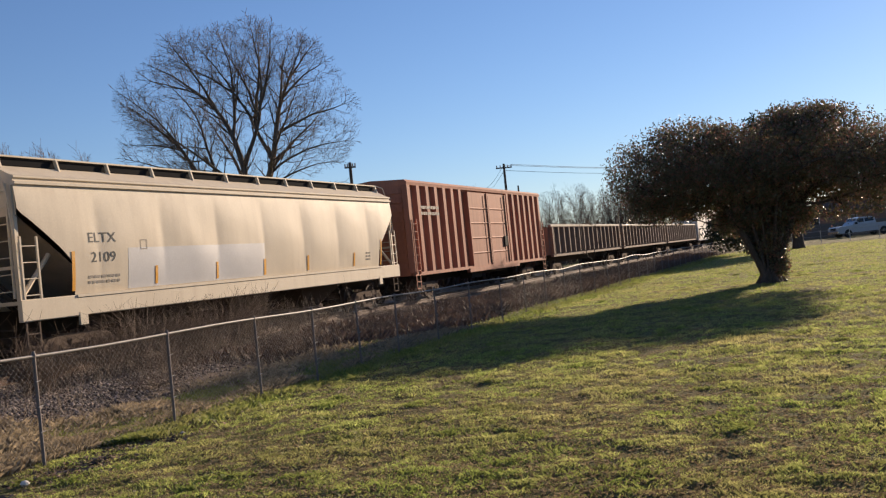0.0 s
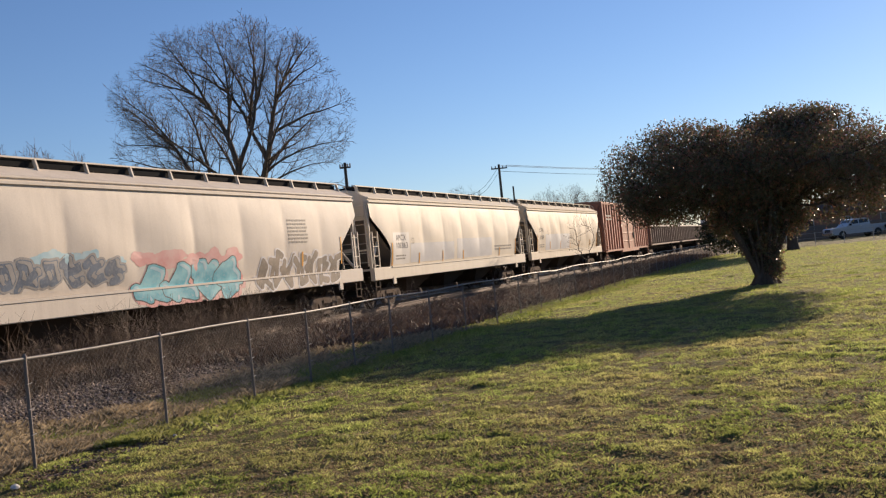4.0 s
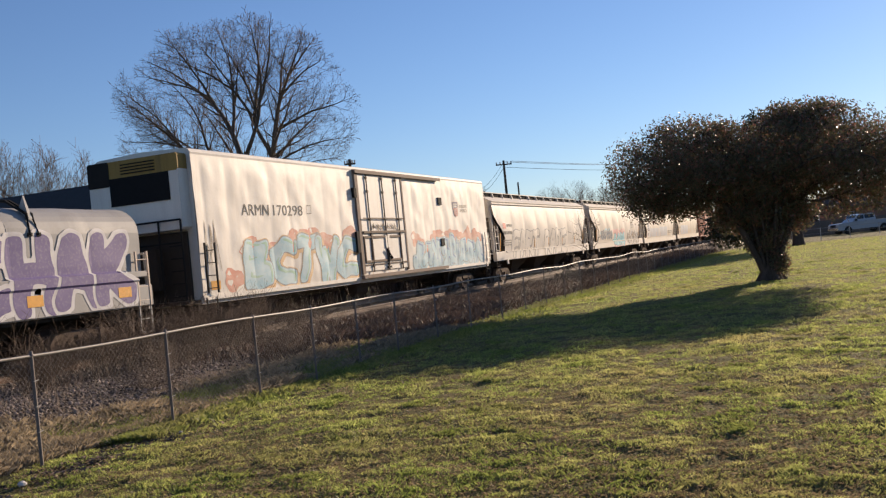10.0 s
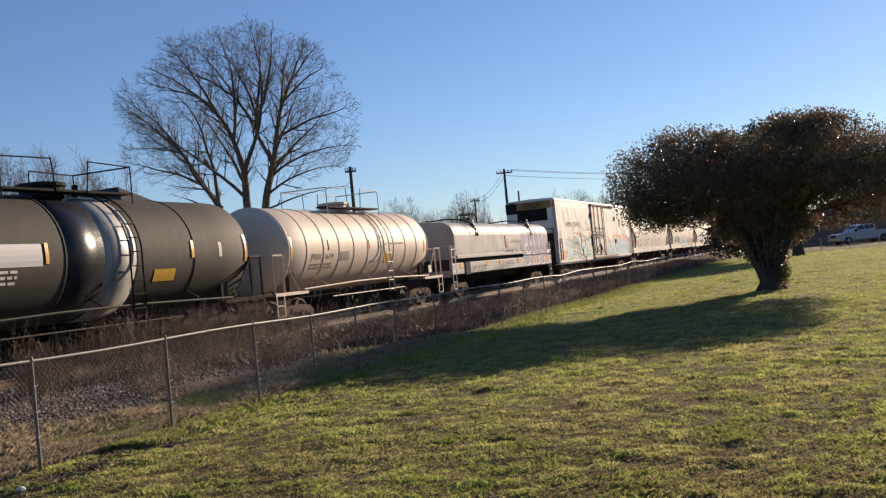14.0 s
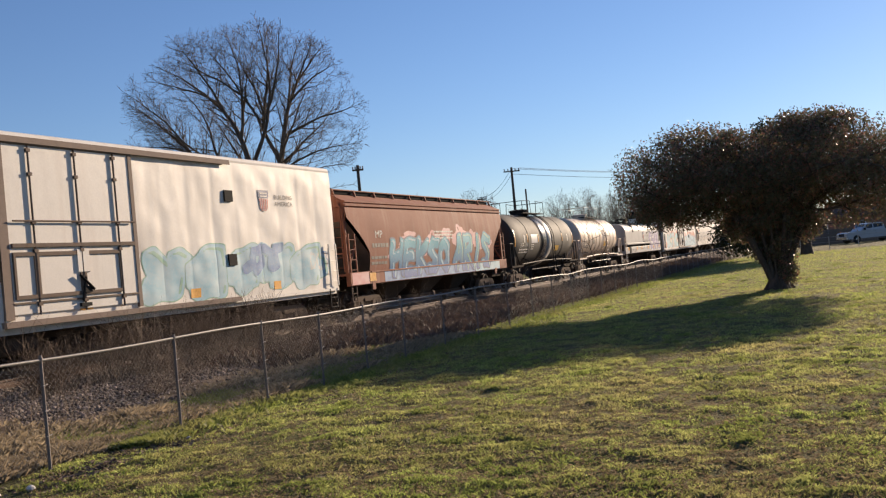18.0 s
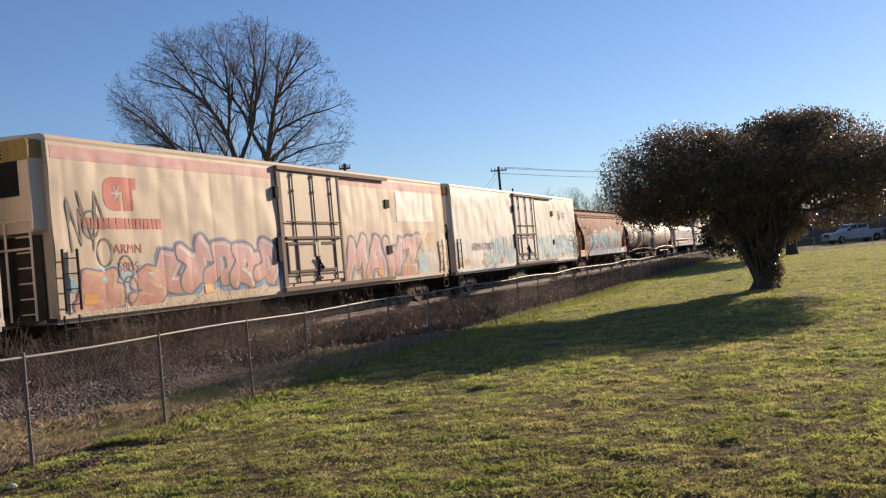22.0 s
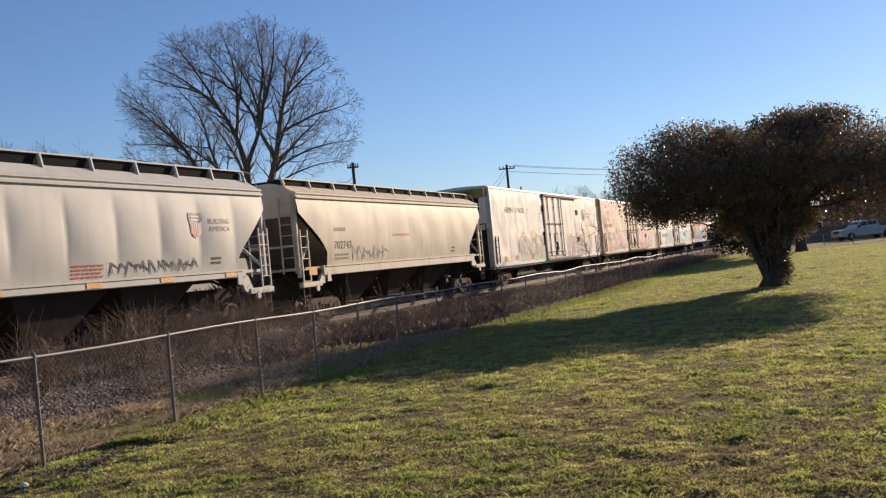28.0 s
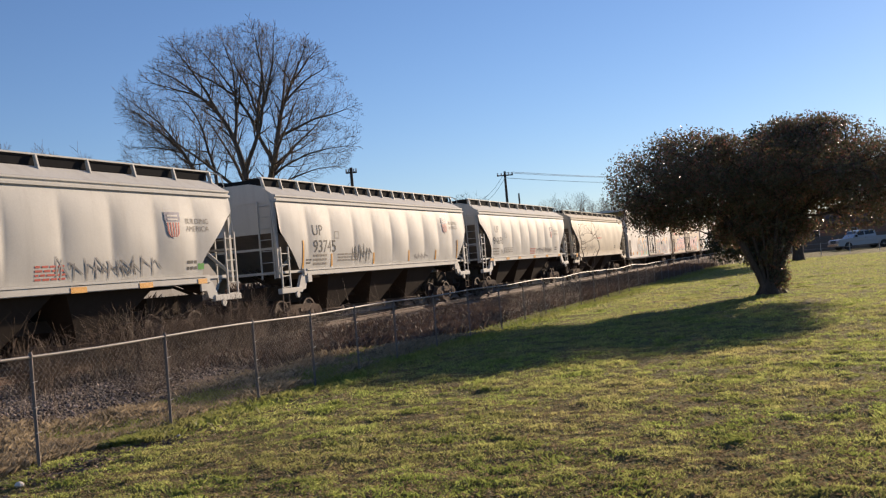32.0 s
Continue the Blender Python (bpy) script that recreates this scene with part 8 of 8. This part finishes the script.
def leafy_tree(name, label, base, lobes, n, size, material, seed, trunk_r, root, clump):
    """Trunk, limbs and a crown of leaf clumps round the lobes."""
    rr = np.random.RandomState(seed)
    pts = []
    for c, a, b, z, share in lobes:
        pts += cloud(int(420 * share), c, a * 0.95, b * 0.95, z * 0.95, -1, 0.2, seed + len(pts))
    P, par = grow(root, pts, 0.16 * clump / 0.16, 3.0, 0.24 * clump / 0.16, seed=seed)
    R, kids = limbs(P, par, 0.009, 2.2, trunk_r)
    e = np.arange(1, len(P))
    e = e[par[e] >= 0]
    tree = thing(name, label, "tree")
    part("trunk", array_mesh("trunk", *tubes(P[par[e]], P[e], np.minimum(R[par[e]], R[e] * 1.4), R[e], 6), BARK_DARK, True), None, tree)
    cs = []
    for c, a, b, z, share in lobes:
        m_ = int(n * share / 7)
        hub = np.array(cloud(max(8, m_), c, a, b, z, -1, 0.0, seed + 7))
        rad = rr.rand(len(hub)) ** 0.4
        ctr = np.array(c)
        hub = hub[[noise.noise(Vector(p) * 1.7 / (clump / 0.1)) > -0.07 for p in hub]]
        rad = rr.rand(len(hub)) ** 0.4
        hub = ctr + (hub - ctr) / np.maximum(np.linalg.norm((hub - ctr) / np.array((max(a, b), max(a, b), z)), axis=1), 0.05)[:, None] * rad[:, None] * 0.98 * np.minimum(1, 0.88 + 0.18 * rr.rand(len(hub), 1))
        cs.append((hub[:, None] + rr.uniform(-1.5, 1.5, (len(hub), 7, 3)) * clump).reshape(-1, 3))
    cs = np.concatenate(cs)
    tips = P[kids == 0]
    cs = np.concatenate([cs, (tips[:, None] + rr.uniform(-1.2, 1.2, (len(tips), 5, 3)) * clump).reshape(-1, 3)])
    part("crown", leaf_cloud(cs, rr.uniform(0.7, 1.25, len(cs)) * size, 0.45, "crown", material, seed), None, tree, kind="stuff")
    return tree


T = np.array((29.9, 1.66, 0.0))
at = lambda a, b, z: T + RIGHT * a + AWAY * b + np.array((0, 0, z))
# third lobe, on the near side, is added to widen the shadow on the lawn
lobes = [(at(-2.1, 0.2, 3.5), 1.9, 2.5, 1.42, 1.15), (at(1.5, 0.1, 3.6), 2.2, 2.6, 1.42, 1.15), (at(2.4, -2.6, 3.05), 1.5, 1.6, 0.95, 0.45), (at(-0.4, 0, 3.1), 1.6, 2.0, 1.05, 0.5), (at(-3.45, -0.2, 2.95), 0.66, 1.2, 0.6, 0.14),
         (at(3.3, 0.2, 2.7), 1.3, 1.6, 0.95, 0.26), (at(-1.2, 0, 4.3), 0.7, 0.9, 0.4, 0.08), (at(1.4, 0, 4.65), 1.2, 1.3, 0.45, 0.2), (at(0.0, 0, 2.1), 1.25, 0.9, 0.5, 0.32), (at(0.0, 0, 1.25), 0.6, 0.45, 0.65, 0.14), (at(2.3, 0, 2.1), 1.5, 1.2, 0.6, 0.09), (at(-2.7, 0.3, 2.4), 1.4, 1.3, 0.5, 0.26), (at(-0.75, 0.2, 1.85), 0.7, 0.7, 0.5, 0.2), (at(0.75, 0.1, 1.75), 0.7, 0.7, 0.55, 0.2), (at(0.05, 0.3, 1.0), 0.42, 0.35, 0.5, 0.1), (at(0.25, -0.25, 0.45), 0.2, 0.2, 0.35, 0.03)]
root = []
for a, b, m_ in ((-0.9, 0.2, 6), (1.0, -0.2, 6), (-0.3, -0.5, 5), (0.35, 0.5, 5), (-1.35, -0.2, 6), (0.55, -0.4, 6), (-0.55, 0.5, 6), (1.4, 0.3, 6), (0.05, -0.2, 5), (-0.15, 0.35, 6), (0.8, 0.1, 6), (-0.7, -0.35, 6), (0.25, -0.55, 6), (1.15, -0.3, 6)):
    n0 = len(root)
    s_ = 0.17 / math.hypot(a, b) ** 0.5
    root += stem([at(a * s_ + a * (1 - s_) * max(0, (k - 1) / m_) ** 1.15, b * s_ + b * (1 - s_) * max(0, (k - 1) / m_), -0.25 + 2.45 * (k / m_) ** 0.95) for k in range(0, m_ + 1)], n0, -1)
mag = leafy_tree("magnolia_tree", "broad dark evergreen tree with brown-backed leaves on the lawn", T, lobes, 36000, 0.092, MAGNOLIA, 61, 0.15, root, 0.1)
foot = Shape().grid(lambda u, v: tuple(T + np.array((math.cos(u * math.tau), math.sin(u * math.tau), 0)) * (0.40 - 0.30 * v + 0.1 * (1 - v) ** 3) * (1 + 0.22 * math.sin(u * math.tau * 5 + 1) * (1 - v) + 0.1 * math.sin(u * math.tau * 9)) + np.array((0, 0, -0.25 + 0.85 * v))), 40, 8)
part("trunk_foot", foot, BARK_DARK, mag)

T = np.array((73.0, 2.2, 0.0))
# last lobe is added out of sight to throw shade on the passing cars
# the low lobe before it stands for a dark bush
lobes = [(at(-1.6, 0, 5.6), 3.6, 4.2, 2.6, 1.0), (at(2.0, 0.5, 6.2), 3.2, 4.0, 2.6, 1.0), (at(-0.3, 0, 8.2), 2.8, 3.0, 1.6, 0.6), (at(-3.6, 0, 3.2), 1.8, 2.6, 1.6, 0.4), (at(-4.5, 0, 1.6), 1.5, 1.6, 1.5, 0.3), (at(-5.9, -1.4, 6.75), 1.5, 1.8, 0.8, 0.25)]
root = stem([at(0.2, 0, -0.4), at(0.2, 0, 0.8), at(0.1, 0, 1.8), at(0, 0, 2.8)])
oak = leafy_tree("evergreen_oak", "dark evergreen tree with stout trunk behind the lawn tree", T, lobes, 16000, 0.3, OAK, 67, 0.5, root, 0.34)
part("trunk_foot", Shape().lathe([(-0.3, 0.55), (0.05, 0.44), (0.5, 0.37), (3.0, 0.33)], "z", 14, (T[0] + 0.07, T[1] - 0.19, 0)), BARK_DARK, oak, smooth=True)

# leafless shrubs and a sapling in front of the train
def shrub(x, y, h, w, seed, dens=14):
    rr = np.random.RandomState(seed)
    z = ground_z(x, y)
    n = dens
    p0 = np.array((x, y, z - 0.03)) + np.stack([rr.normal(0, w * 0.18, n), rr.normal(0, w * 0.18, n), np.zeros(n)], 1)
    p1 = p0 + np.stack([rr.normal(0, w * 0.3, n), rr.normal(0, w * 0.3, n), h * rr.uniform(0.4, 0.75, n)], 1)
    segs = [tubes(p0, p1, np.full(n, 0.0055), np.full(n, 0.004), 3)]
    for _ in range(5):
        t = rr.uniform(0.35, 1, (n, 1))
        q = p0 + (p1 - p0) * t
        e = q + np.stack([rr.normal(0, w * 0.32, n), rr.normal(0, w * 0.32, n), h * rr.uniform(0.1, 0.42, n)], 1)
        segs.append(tubes(q, e, np.full(n, 0.0035), np.full(n, 0.002), 3))
        e2 = (q + e) / 2 + np.stack([rr.normal(0, w * 0.2, n), rr.normal(0, w * 0.2, n), h * rr.uniform(0.05, 0.2, n)], 1)
        segs.append(tubes((q + e) / 2, e2, np.full(n, 0.0025), np.full(n, 0.0015), 3))
    return thing("leafless_shrub", "brown leafless shrub growing beside the ballast", "shrub", "shrubs beside the track", None), merge(segs)


rr = np.random.RandomState(77)
spots = [(15.2, 13.2, 1.35, 0.9), (16.6, 13.5, 1.55, 1.0), (17.8, 13.0, 1.3, 1.0), (18.9, 13.6, 1.45, 1.1), (20.2, 13.2, 1.2, 1.0), (21.4, 13.6, 1.25, 1.0), (14.2, 13.5, 1.0, 0.9), (22.9, 13.4, 1.0, 0.9), (13.2, 12.8, 0.8, 0.8)]
spots += [(13.4 + 0.62 * k + rr.uniform(-0.3, 0.3), rr.uniform(12.7, 13.9), rr.uniform(0.9, 1.65), rr.uniform(0.7, 1.2)) for k in range(15)]
spots += [(13 + 1.25 * k + rr.uniform(-0.4, 0.4), rr.uniform(9.6, 12.0), rr.uniform(0.35, 0.65), rr.uniform(0.7, 1.1)) for k in range(26)]
for i, (x, y, h, w) in enumerate(spots):
    ob, (v, f) = shrub(x, y, h, w, 200 + i, 30 if i < 9 else 17)
    part("branchwork", array_mesh("branchwork", v, f, BARK_TWIG), None, ob, kind="stuff")

# a thin leafless sapling behind the fence
pts = cloud(70, (39.0, 9.0, 1.9), 0.6, 0.5, 1.0, -0.9, 0.1, 41)
bare_tree("leafless_sapling", "thin leafless sapling between fence and track", stem([(39.9, 9.0, -0.3), (39.7, 9.0, 0.4), (39.4, 9.0, 1.0)]), pts, 0.4, None, None, 0.005, 0.35, 9, 0.025, 1, "", 0.4)

# ---- poles and wires ----
POLE_WOOD = bark("pole_wood", (0.10, 0.08, 0.065))
CABLE = plain("cable", (0.03, 0.03, 0.035), 0.6)


def pole(x, y, top, r, arms, label):
    ob = thing("utility_pole", label, "utility pole", "utility poles beyond the track")
    part("shaft", Shape().rod((x, y, -0.5), (x, y, top), r * 1.15, 10, r * 0.75), POLE_WOOD, ob)
    for z, w in arms:
        a, b = Vector((x, y, z)) - Vector(RIGHT) * w, Vector((x, y, z)) + Vector(RIGHT) * w
        part("crossarm", Shape().rod(a, b, 0.075, 5), POLE_WOOD, ob)
        for k in (-0.9, -0.45, 0.45, 0.9):
            p = Vector((x, y, z)) + Vector(RIGHT) * w * k
            part("insulator", Shape().rod(p, p + Vector((0, 0, 0.3)), 0.06, 6), GALV, ob)
    return ob


pole(71.85, 35.5, 10.3, 0.16, [(9.9, 0.45)], "dark wooden utility pole with a short arm")
pole(105.1, 32.9, 11.75, 0.17, [(11.3, 0.9)], "wooden utility pole with crossarm and wires")
pole(107.5, 32.2, 9.3, 0.12, [], "short wooden pole beside the line")
pole(116.0, 40.5, 9.6, 0.12, [(9.3, 0.6)], "distant wooden utility pole")
pole(165.0, 14.5, 13.4, 0.17, [(12.9, 0.9)], "distant wooden utility pole behind the trees")
for k, (a, b) in enumerate((((105.1, 32.9, 11.6), (165, 14.5, 13.2)), ((105.4, 32.1, 11.6), (165.3, 13.7, 13.2)), ((105.1, 32.9, 11.0), (165, 14.5, 12.4)),
                            ((105.1, 32.9, 11.6), (116, 40.5, 9.5)), ((105.1, 32.9, 11.0), (116, 40.5, 9.0)), ((116, 40.5, 9.5), (150, 62, 8.5)))):
    a, b = Vector(a), Vector(b)
    pts = [a.lerp(b, t / 12) - Vector((0, 0, 0.7 * math.sin(math.pi * t / 12))) for t in range(13)]
    thing("power_line", "thin dark power line strung between poles", "wire", "power lines", None, Shape().path(pts, 0.022, 4), CABLE)

# ---- houses ----
SHINGLE = plain("dark_shingles", (0.035, 0.033, 0.033), 0.9, 0, 0.4, 4)
SIDING = paint("pale_siding", (0.42, 0.40, 0.37), shift=70)
BRICK = plain("brown_brick", (0.24, 0.13, 0.09), 0.9, 0, 0.4, 5)
BROWN_SHINGLE = plain("brown_shingles", (0.10, 0.07, 0.055), 0.95, 0, 0.4, 4)
GLASS = plain("dark_window", (0.02, 0.025, 0.03), 0.1, 0, 0.1)


def house(x0, x1, y0, y1, eave, ridge, wall, label):
    ob = thing("house", label, "house", "houses round the railway")
    part("wall", Shape().box((x0, y0, -0.5), (x1, y1, eave)), wall, ob)
    o, cx = 0.45, (x0 + x1) / 2
    h = (x1 - x0) / 2 * 0.95
    r0, r1 = y0 + h, y1 - h
    if r0 > r1:
        r0 = r1 = (y0 + y1) / 2
    sh = Shape().add([(x0 - o, y0 - o, eave - 0.1), (x1 + o, y0 - o, eave - 0.1), (x1 + o, y1 + o, eave - 0.1), (x0 - o, y1 + o, eave - 0.1), (cx, r0, ridge), (cx, r1, ridge),
                      (x0 - o, y0 - o, eave - 0.3), (x1 + o, y0 - o, eave - 0.3), (x1 + o, y1 + o, eave - 0.3), (x0 - o, y1 + o, eave - 0.3)],
                     [(0, 1, 4), (1, 2, 5, 4), (2, 3, 5), (3, 0, 4, 5), (6, 7, 1, 0), (7, 8, 2, 1), (8, 9, 3, 2), (9, 6, 0, 3), (9, 8, 7, 6)])
    part("roof", sh, BROWN_SHINGLE if wall == BRICK else SHINGLE, ob)
    n = max(2, int((y1 - y0) / 4))
    for k in range(n):
        y = y0 + (k + 0.5) * (y1 - y0) / n
        w = part("window", Shape().box((x0 - 0.06, y - 0.55, 1.0), (x0 + 0.02, y + 0.55, 2.3)), SIDING, ob)
        part("pane", Shape().box((x0 - 0.075, y - 0.45, 1.08), (x0 - 0.05, y + 0.45, 2.22)), GLASS, w)
    return ob


house(31.5, 40.5, 25.2, 46, 3.3, 6.45, SIDING, "low house with dark hipped roof beyond the track")
house(96, 104, 38.5, 48, 3.0, 5.6, SIDING, "small pale house with dark roof in the distance")
house(128, 138, -22, 3.5, 3.0, 5.4, BRICK, "low brown brick house beyond the lawn")

# board fence across the far end of the lawn
BOARD = plain("weathered_board", (0.13, 0.115, 0.10), 0.9, 0, 0.5, 3)
bf = thing("board_fence", "weathered grey board fence at the far end of the lawn", "fence")
PLANK = Shape().box((-0.012, -0.07, -0.2), (0.012, 0.07, 1.5)).mesh("board", BOARD)
for k in range(120):
    part("board", PLANK, None, bf).matrix_basis = pose(112 + 0.02 * math.sin(k * 5), 7.5 - 0.155 * k, 0.0, 0, random.uniform(-1, 1), 0)
for z in (0.3, 1.2):
    part("fence_rail", Shape().box((112.02, -11.2, z), (112.06, 7.6, z + 0.09)), BOARD, bf)
THIN = thing("wire_fence", "thin low wire fence across the lawn", "fence")
for k in range(9):
    part("fence_post", Shape().rod((86, 5 - 2.2 * k, -0.3), (86, 5 - 2.2 * k, 0.95), 0.03, 6), GALV, THIN)
part("fence_wire", Shape().path([(86, 5, 0.9), (86, -13, 0.9)], 0.012, 4).path([(86, 5, 0.5), (86, -13, 0.5)], 0.008, 4), GALV, THIN)


# ---- pickup trucks ----
def car_paint(name, col):
    m = Mat(name, 0.3)
    m.color(m.mix(m.ramp(m.noise(3), 0.4, 0.7, 0, 0.2), col, tint(col, 0.7)))
    m.b.inputs["Coat Weight"].default_value = 0.4
    return m.m


# silver is darkened to carry the shade of the trees over the truck
TRUCK_SILVER, TRUCK_GREY = car_paint("shaded_silver_paint", (0.42, 0.43, 0.45)), car_paint("dark_car_paint", (0.1, 0.11, 0.13))
RUBBER = plain("tyre_rubber", (0.025, 0.025, 0.025), 0.9)
CHROME = plain("bright_trim", (0.55, 0.55, 0.55), 0.25, 0.9, 0.1)
LAMP = plain("lamp_lens", (0.6, 0.58, 0.55), 0.2, 0, 0.1)


def pickup(at, body, label):
    """Front towards +x."""
    ob = thing("pickup_truck", label, "pickup truck", "parked vehicles", at)
    prof = [(-2.9, 0.45), (2.7, 0.42), (2.85, 0.6), (2.85, 0.98), (2.7, 1.08), (1.35, 1.16), (0.75, 1.80), (0.4, 1.88), (-0.7, 1.88), (-1.05, 1.80), (-1.12, 1.2), (-2.9, 1.2)]
    n = len(prof)
    vs = [(x, -1.0 + (0.14 if z > 1.3 else 0), z) for x, z in prof] + [(x, 1.0 - (0.14 if z > 1.3 else 0), z) for x, z in prof]
    fs = [(i, n + i, n + (i + 1) % n, (i + 1) % n) for i in range(n)]
    fs += [(0, 1, 2, 3, 4, 5, 10, 11), (5, 6, 7, 8, 9, 10)] + [tuple(n + i for i in q[::-1]) for q in ((0, 1, 2, 3, 4, 5, 10, 11), (5, 6, 7, 8, 9, 10))]
    part("body", Shape().add(vs, fs), body, ob)
    for s in (-1, 1):
        y = s * 0.915
        for a in ([(1.12, 1.24), (0.68, 1.72), (0.12, 1.76), (0.12, 1.24)], [(0.02, 1.24), (0.02, 1.76), (-0.85, 1.76), (-0.98, 1.24)]):
            k = len(a)
            part("side_window", Shape().add([(x, y + s * (0.06 if z < 1.5 else -0.02), z) for x, z in a] + [(x, y - s * 0.05, z) for x, z in a], [tuple(range(k)), tuple(range(2 * k - 1, k - 1, -1))] + [(i, k + i, k + (i + 1) % k, (i + 1) % k) for i in range(k)]), GLASS, ob)
        part("headlight", Shape().box((2.72, s * 0.75 - 0.2, 0.82), (2.87, s * 0.75 + 0.2, 1.0)), LAMP, ob)
        part("door_handle", Shape().box((-0.1, s * 1.0 - 0.02, 1.1), (0.1, s * 1.0 + 0.02, 1.14)), CHROME, ob)
        part("mirror", Shape().box((0.95, s * 1.12 - 0.1, 1.22), (1.1, s * 1.12 + 0.1, 1.42)), DARK, ob)
        for x in (-1.85, 1.85):
            w = part("wheel", Shape().lathe([(s * 0.78, 0.2), (s * 0.78, 0.36), (s * 0.82, 0.40), (s * 0.99, 0.40), (s * 1.03, 0.36), (s * 1.03, 0.24)], "y", 20, (x, 0, 0.40)), RUBBER, ob)
            part("rim", Shape().lathe([(s * 0.95, 0.05), (s * 1.035, 0.08), (s * 1.02, 0.23), (s * 0.95, 0.24)], "y", 12, (x, 0, 0.40)), CHROME, w)
    part("windscreen", Shape().add([(1.28, -0.85, 1.21), (1.28, 0.85, 1.21), (0.79, 0.78, 1.78), (0.79, -0.78, 1.78)], [(0, 1, 2, 3)]), GLASS, ob)
    part("bumper", Shape().box((2.78, -0.98, 0.45), (2.95, 0.98, 0.68)), CHROME, ob)
    part("grille", Shape().box((2.82, -0.5, 0.74), (2.89, 0.5, 1.0)), DARK, ob)
    return ob


pickup(pose(105.6, -3.0, -0.06, 0, 0, 118), TRUCK_SILVER, "silver pickup truck parked beyond the lawn, paint darkened for tree shade")
pickup(pose(106.5, -8.6, -0.06, 0, 0, 112), TRUCK_GREY, "dark grey pickup truck parked beyond the lawn")


# ---- what moves ----
def motions():
    """The train rolls by; its wheels turn while they pass near."""
    for car, x in TRAIN:
        walk(car, [(t, pose(x + d, TRACK_Y, 0)) for t, d in ROLLED])
    ts, ds = [t for t, _ in ROLLED], [d for _, d in ROLLED]
    for w, dx, x in WHEELS:
        t0, t1 = (float(np.interp(at - x, ds, ts)) for at in (14, 38))
        t0, t1 = round(max(t0, 0.0) * 15) / 15, round(min(t1, 32.0) * 15) / 15
        turn = lambda t: pose(dx, 0, 0.457, 0, math.degrees(float(np.interp(t, ts, ds)) / 0.457) % 360, 0)
        times = [t0 + k / 15 for k in range(round((t1 - t0) * 15) + 1)] if t1 - t0 > 0.2 else [t0]
        rows = [(t, turn(t)) for t in times]
        if times[0] > 0:
            rows.insert(0, (0.0, turn(times[0])))
        if times[-1] < 32:
            rows.append((32.0, turn(times[-1])))
        walk(w, rows)


motions()
